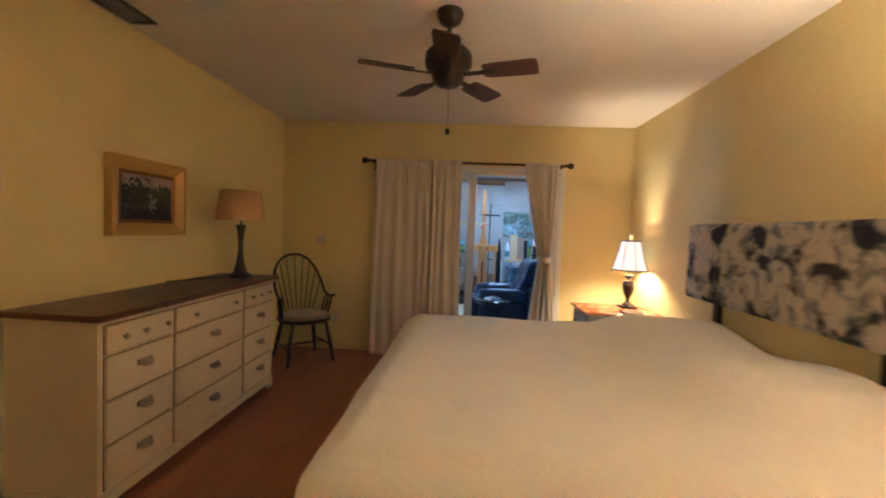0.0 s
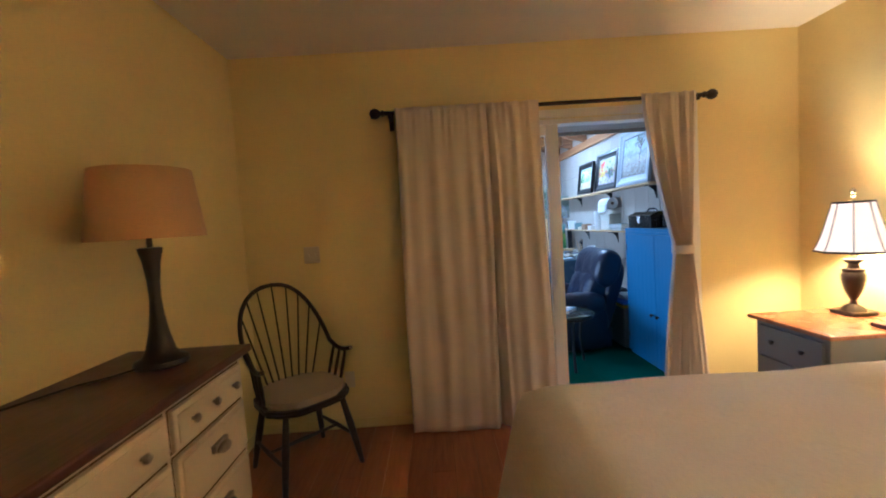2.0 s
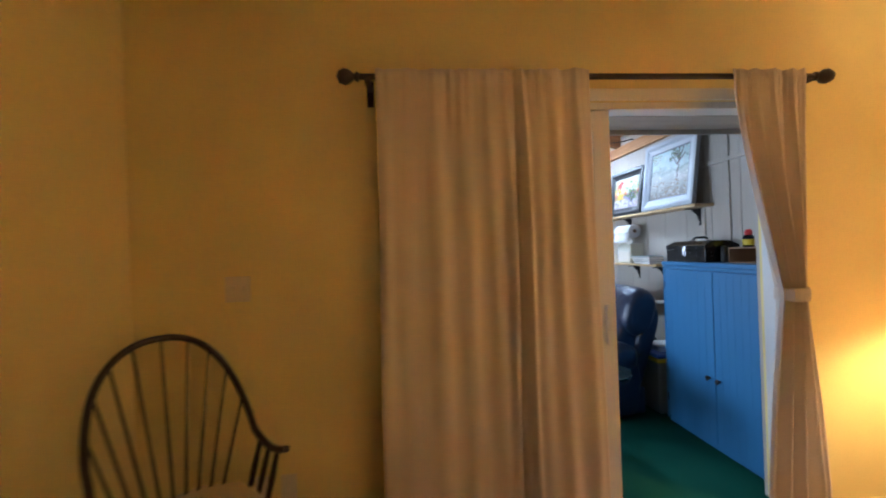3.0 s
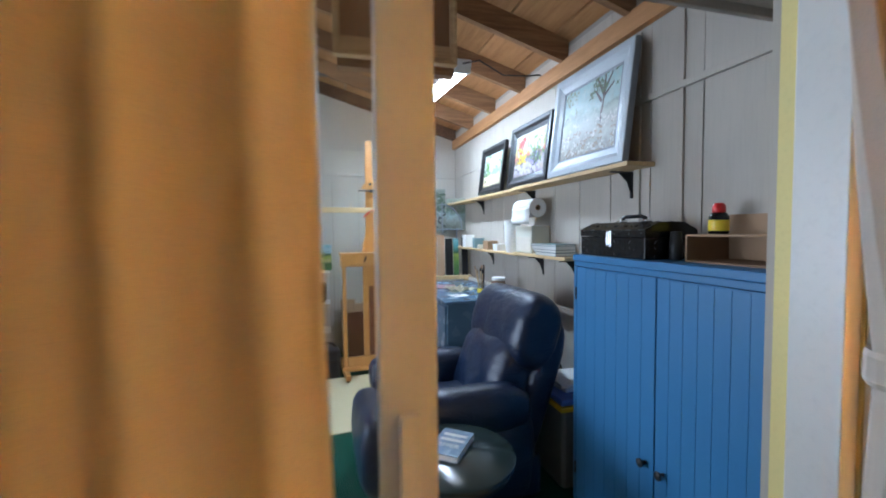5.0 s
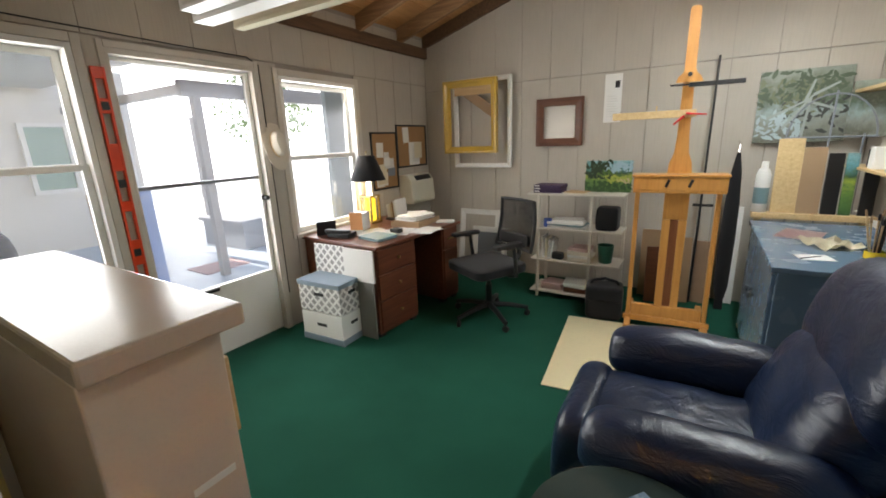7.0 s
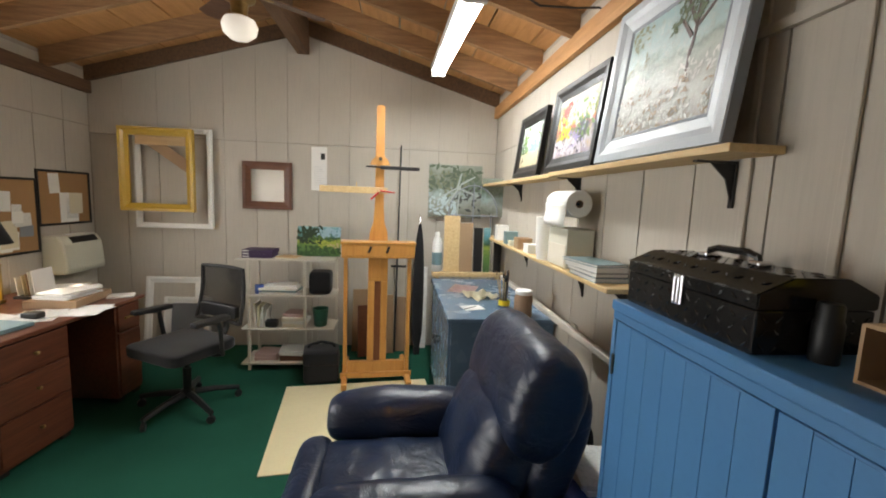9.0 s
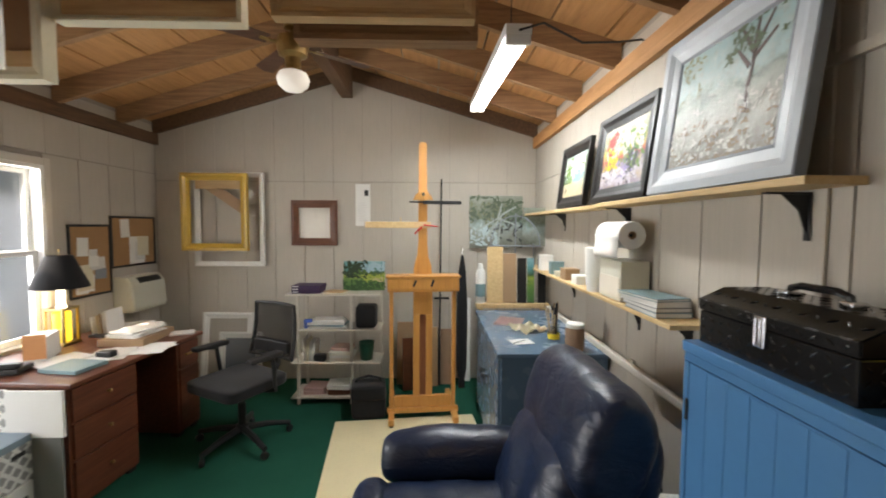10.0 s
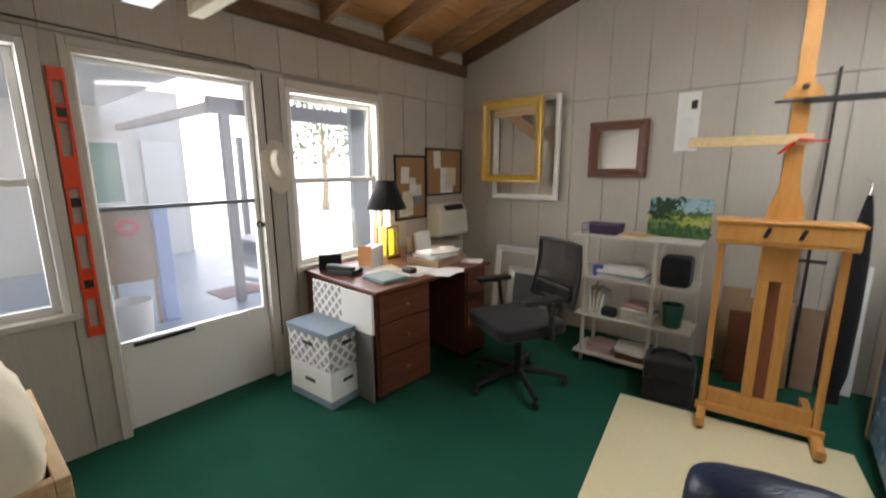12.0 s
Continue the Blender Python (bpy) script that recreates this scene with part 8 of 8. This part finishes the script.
part("window", boxes((-6.899, -6.87, 8.45, 8.92, 0.95, 1.9, 0.004)), painted("reflecting_green_pane", (0.30, 0.42, 0.36), 0.08), wing)
part("window_frame", boxes((-6.898, -6.84, 8.39, 8.449, 0.89, 1.96), (-6.898, -6.84, 8.921, 8.98, 0.89, 1.96), (-6.898, -6.84, 8.45, 8.92, 1.901, 1.96), (-6.898, -6.84, 8.45, 8.92, 0.89, 0.949)), white_trim, wing)
part("door", boxes((-6.898, -6.86, 9.25, 9.8, -0.05, 1.95, 0.004)), white_trim, wing)
pw = painted("weathered_bronze_post", (0.24, 0.23, 0.23), 0.5)
for x, y in ((-3.15, 9.02), (-6.2, 10.6)):
    tagged(part("patio_post", boxes((x - 0.045, x + 0.045, y - 0.045, y + 0.045, -0.05, 2.05, 0.004)), pw), "grey bronze patio post", "post", "patio posts", "structure")
tagged(part("patio_beam", boxes((-3.2, -3.1, 8.86, 11.6, 2.051, 2.22, 0.004)), pw), "grey bronze patio beam", "beam", kind="structure")
tagged(part("patio_beam", boxes((-6.9, -3.21, 8.95, 9.05, 2.10, 2.20, 0.004)), pw), "grey bronze patio beam", "beam", kind="structure")
tagged(part("slate_post", boxes((-1.66, -1.60, 9.50, 9.84, -0.05, 2.3, 0.004)), painted("slate_green_post", (0.20, 0.25, 0.27), 0.5)), "wide slate green post outside the window", "post", kind="structure")
col = tagged(part("blue_column", boxes((-3.20, -3.06, 8.22, 8.35, -0.05, 1.10, 0.01)), painted("periwinkle_paint", (0.30, 0.42, 0.75), 0.5)), "periwinkle blue painted pillar on the patio", "pillar")
sg = thing("sign_board", "tan board with a red round mark leaning on the patio", "board", pose(-3.1, 8.02, -0.05) @ pose(0, 0, 0, -4, 0, 80))
part("panel", boxes((-0.19, 0.19, -0.02, 0, 0.45, 1.15, 0.003)), card, sg)
bm = bmesh.new()
lathe(bm, [(0.09, 0), (0.09, 0.004), (0.03, 0.004), (0.03, 0)], 28, m=Matrix.Translation((0, -0.0215, 0.98)) @ pose(0, 0, 0, 90, 0, 0), cap=False)
part("mark", bm, red_plastic, sg)
part("leg", boxes((-0.17, -0.14, -0.02, 0, 0, 0.45)), card, sg)
part("leg", boxes((0.14, 0.17, -0.02, 0, 0, 0.45)), card, sg)
bk = thing("bucket", "white plastic bucket on the patio floor", "bucket", pose(-2.75, 7.88, -0.05))
bm = bmesh.new()
lathe(bm, [(0.13, 0), (0.135, 0.005), (0.16, 0.36), (0.165, 0.37), (0.155, 0.37), (0.125, 0.01)], 26, cap=False)
smooth(part("body", bm, paper_white, bk))
# made-up black bulk that darkens the view through the lower pane of window_2
gr = thing("barbecue_grill", "black bulk added outside the window to darken its lower pane", "grill", pose(-1.85, 6.35, -0.05))
soft(part("cover", pad(bmesh.new(), -0.32, 0.32, -0.62, 0.62, 0.0, 1.16, puff=0.04, seed=91), black_cloth, gr))
soft(part("hood", pad(bmesh.new(), -0.24, 0.24, -0.45, 0.40, 1.12, 1.30, puff=0.05, seed=92), black_cloth, gr))
bn = thing("patio_bench", "grey box bench on the patio", "bench", pose(-4.6, 10.1, -0.05))
part("seat", boxes((-0.6, 0.6, -0.25, 0.25, 0.40, 0.46, 0.01)), grey_liner, bn)
part("body", boxes((-0.55, 0.55, -0.2, 0.2, 0.0, 0.40, 0.01)), grey_liner, bn)
tagged(part("door_mat", boxes((-3.85, -3.35, 8.9, 9.5, -0.0495, -0.04, 0.003)), painted("rose_mat", (0.45, 0.28, 0.27), 0.9)), "faded rose door mat on the patio", "mat")
rnd = random.Random(12)
for k, (cx, cy, r, h) in enumerate(((-13.5, 17.5, 2.0, 4.2),)):
    tr = thing("tree", "leafy green garden tree beyond the patio", "tree", pose(cx, cy, -0.22), "")
    bm = bmesh.new()
    tube(bm, [(0, 0, 0), (0.05, 0.03, h * 0.3), (-0.04, 0.05, h * 0.6), (0.02, 0, h * 0.85)], lambda u: 0.16 * (1 - 0.75 * u), 8)
    for q in range(5):
        a = q * 1.3
        tube(bm, [(0, 0, h * (0.4 + 0.08 * q)), (0.5 * math.cos(a), 0.5 * math.sin(a), h * (0.55 + 0.08 * q)), (0.9 * math.cos(a), 0.9 * math.sin(a), h * (0.62 + 0.08 * q))], lambda u: 0.06 * (1 - 0.7 * u), 6)
    part("trunk", bm, raw_wood, tr)
    bm = bmesh.new()
    for _ in range(1300):
        a, b, rr = rnd.uniform(0, 6.283), math.acos(rnd.uniform(-1, 1)), r * rnd.uniform(0.25, 1) ** 0.5
        p = Vector((rr * math.sin(b) * math.cos(a), rr * math.sin(b) * math.sin(a), h * 0.75 + 0.7 * rr * math.cos(b)))
        if noise.noise(p * 1.3 + Vector((k, 0, 0))) < -0.12:
            continue
        q = Euler((rnd.uniform(0, 6), rnd.uniform(0, 6), rnd.uniform(0, 6))).to_matrix()
        s = rnd.uniform(0.06, 0.13)
        bm.faces.new([bm.verts.new(p + q @ Vector(c) * s) for c in ((-1, 0, 0), (0, -0.5, 0.1), (1, 0, 0), (0, 0.5, 0.1))])
    part("crown", bm, leaf, tr)

# added self-glowing ring of backdrop, imitates the overbright outdoors behind the panes
backdrop_glow = glow("glowing_backdrop", (0.96, 1.0, 1.0), 1.6)
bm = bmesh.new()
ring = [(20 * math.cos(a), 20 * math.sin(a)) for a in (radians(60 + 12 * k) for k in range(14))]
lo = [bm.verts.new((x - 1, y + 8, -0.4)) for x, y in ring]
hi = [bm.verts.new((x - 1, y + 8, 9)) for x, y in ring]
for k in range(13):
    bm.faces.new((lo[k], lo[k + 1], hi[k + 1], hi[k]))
tagged(part("backdrop", bm, backdrop_glow), "added glowing backdrop imitating the bright distance beyond the garden", "backdrop", kind="structure")

# daylight that falls through the door and the windows
lamp("window_daylight", "AREA", (SX0 - 0.13, (WY0 + WY1) / 2, 1.38), WIN_W, (0.86, 0.94, 1.0), (0.75, 1.15), target=(2, (WY0 + WY1) / 2, 1.0))
lamp("door_daylight", "AREA", (SX0 - 0.13, (DY0 + DY1) / 2, 1.27), WIN_W * 1.2, (0.86, 0.94, 1.0), (0.7, 1.4), target=(2, (DY0 + DY1) / 2, 0.9))
lamp("window_daylight", "AREA", (SX0 - 0.13, (VY0 + VY1) / 2, 1.4), WIN_W * 0.5, (0.86, 0.94, 1.0), (0.55, 1.15), target=(2, (VY0 + VY1) / 2, 1.0))
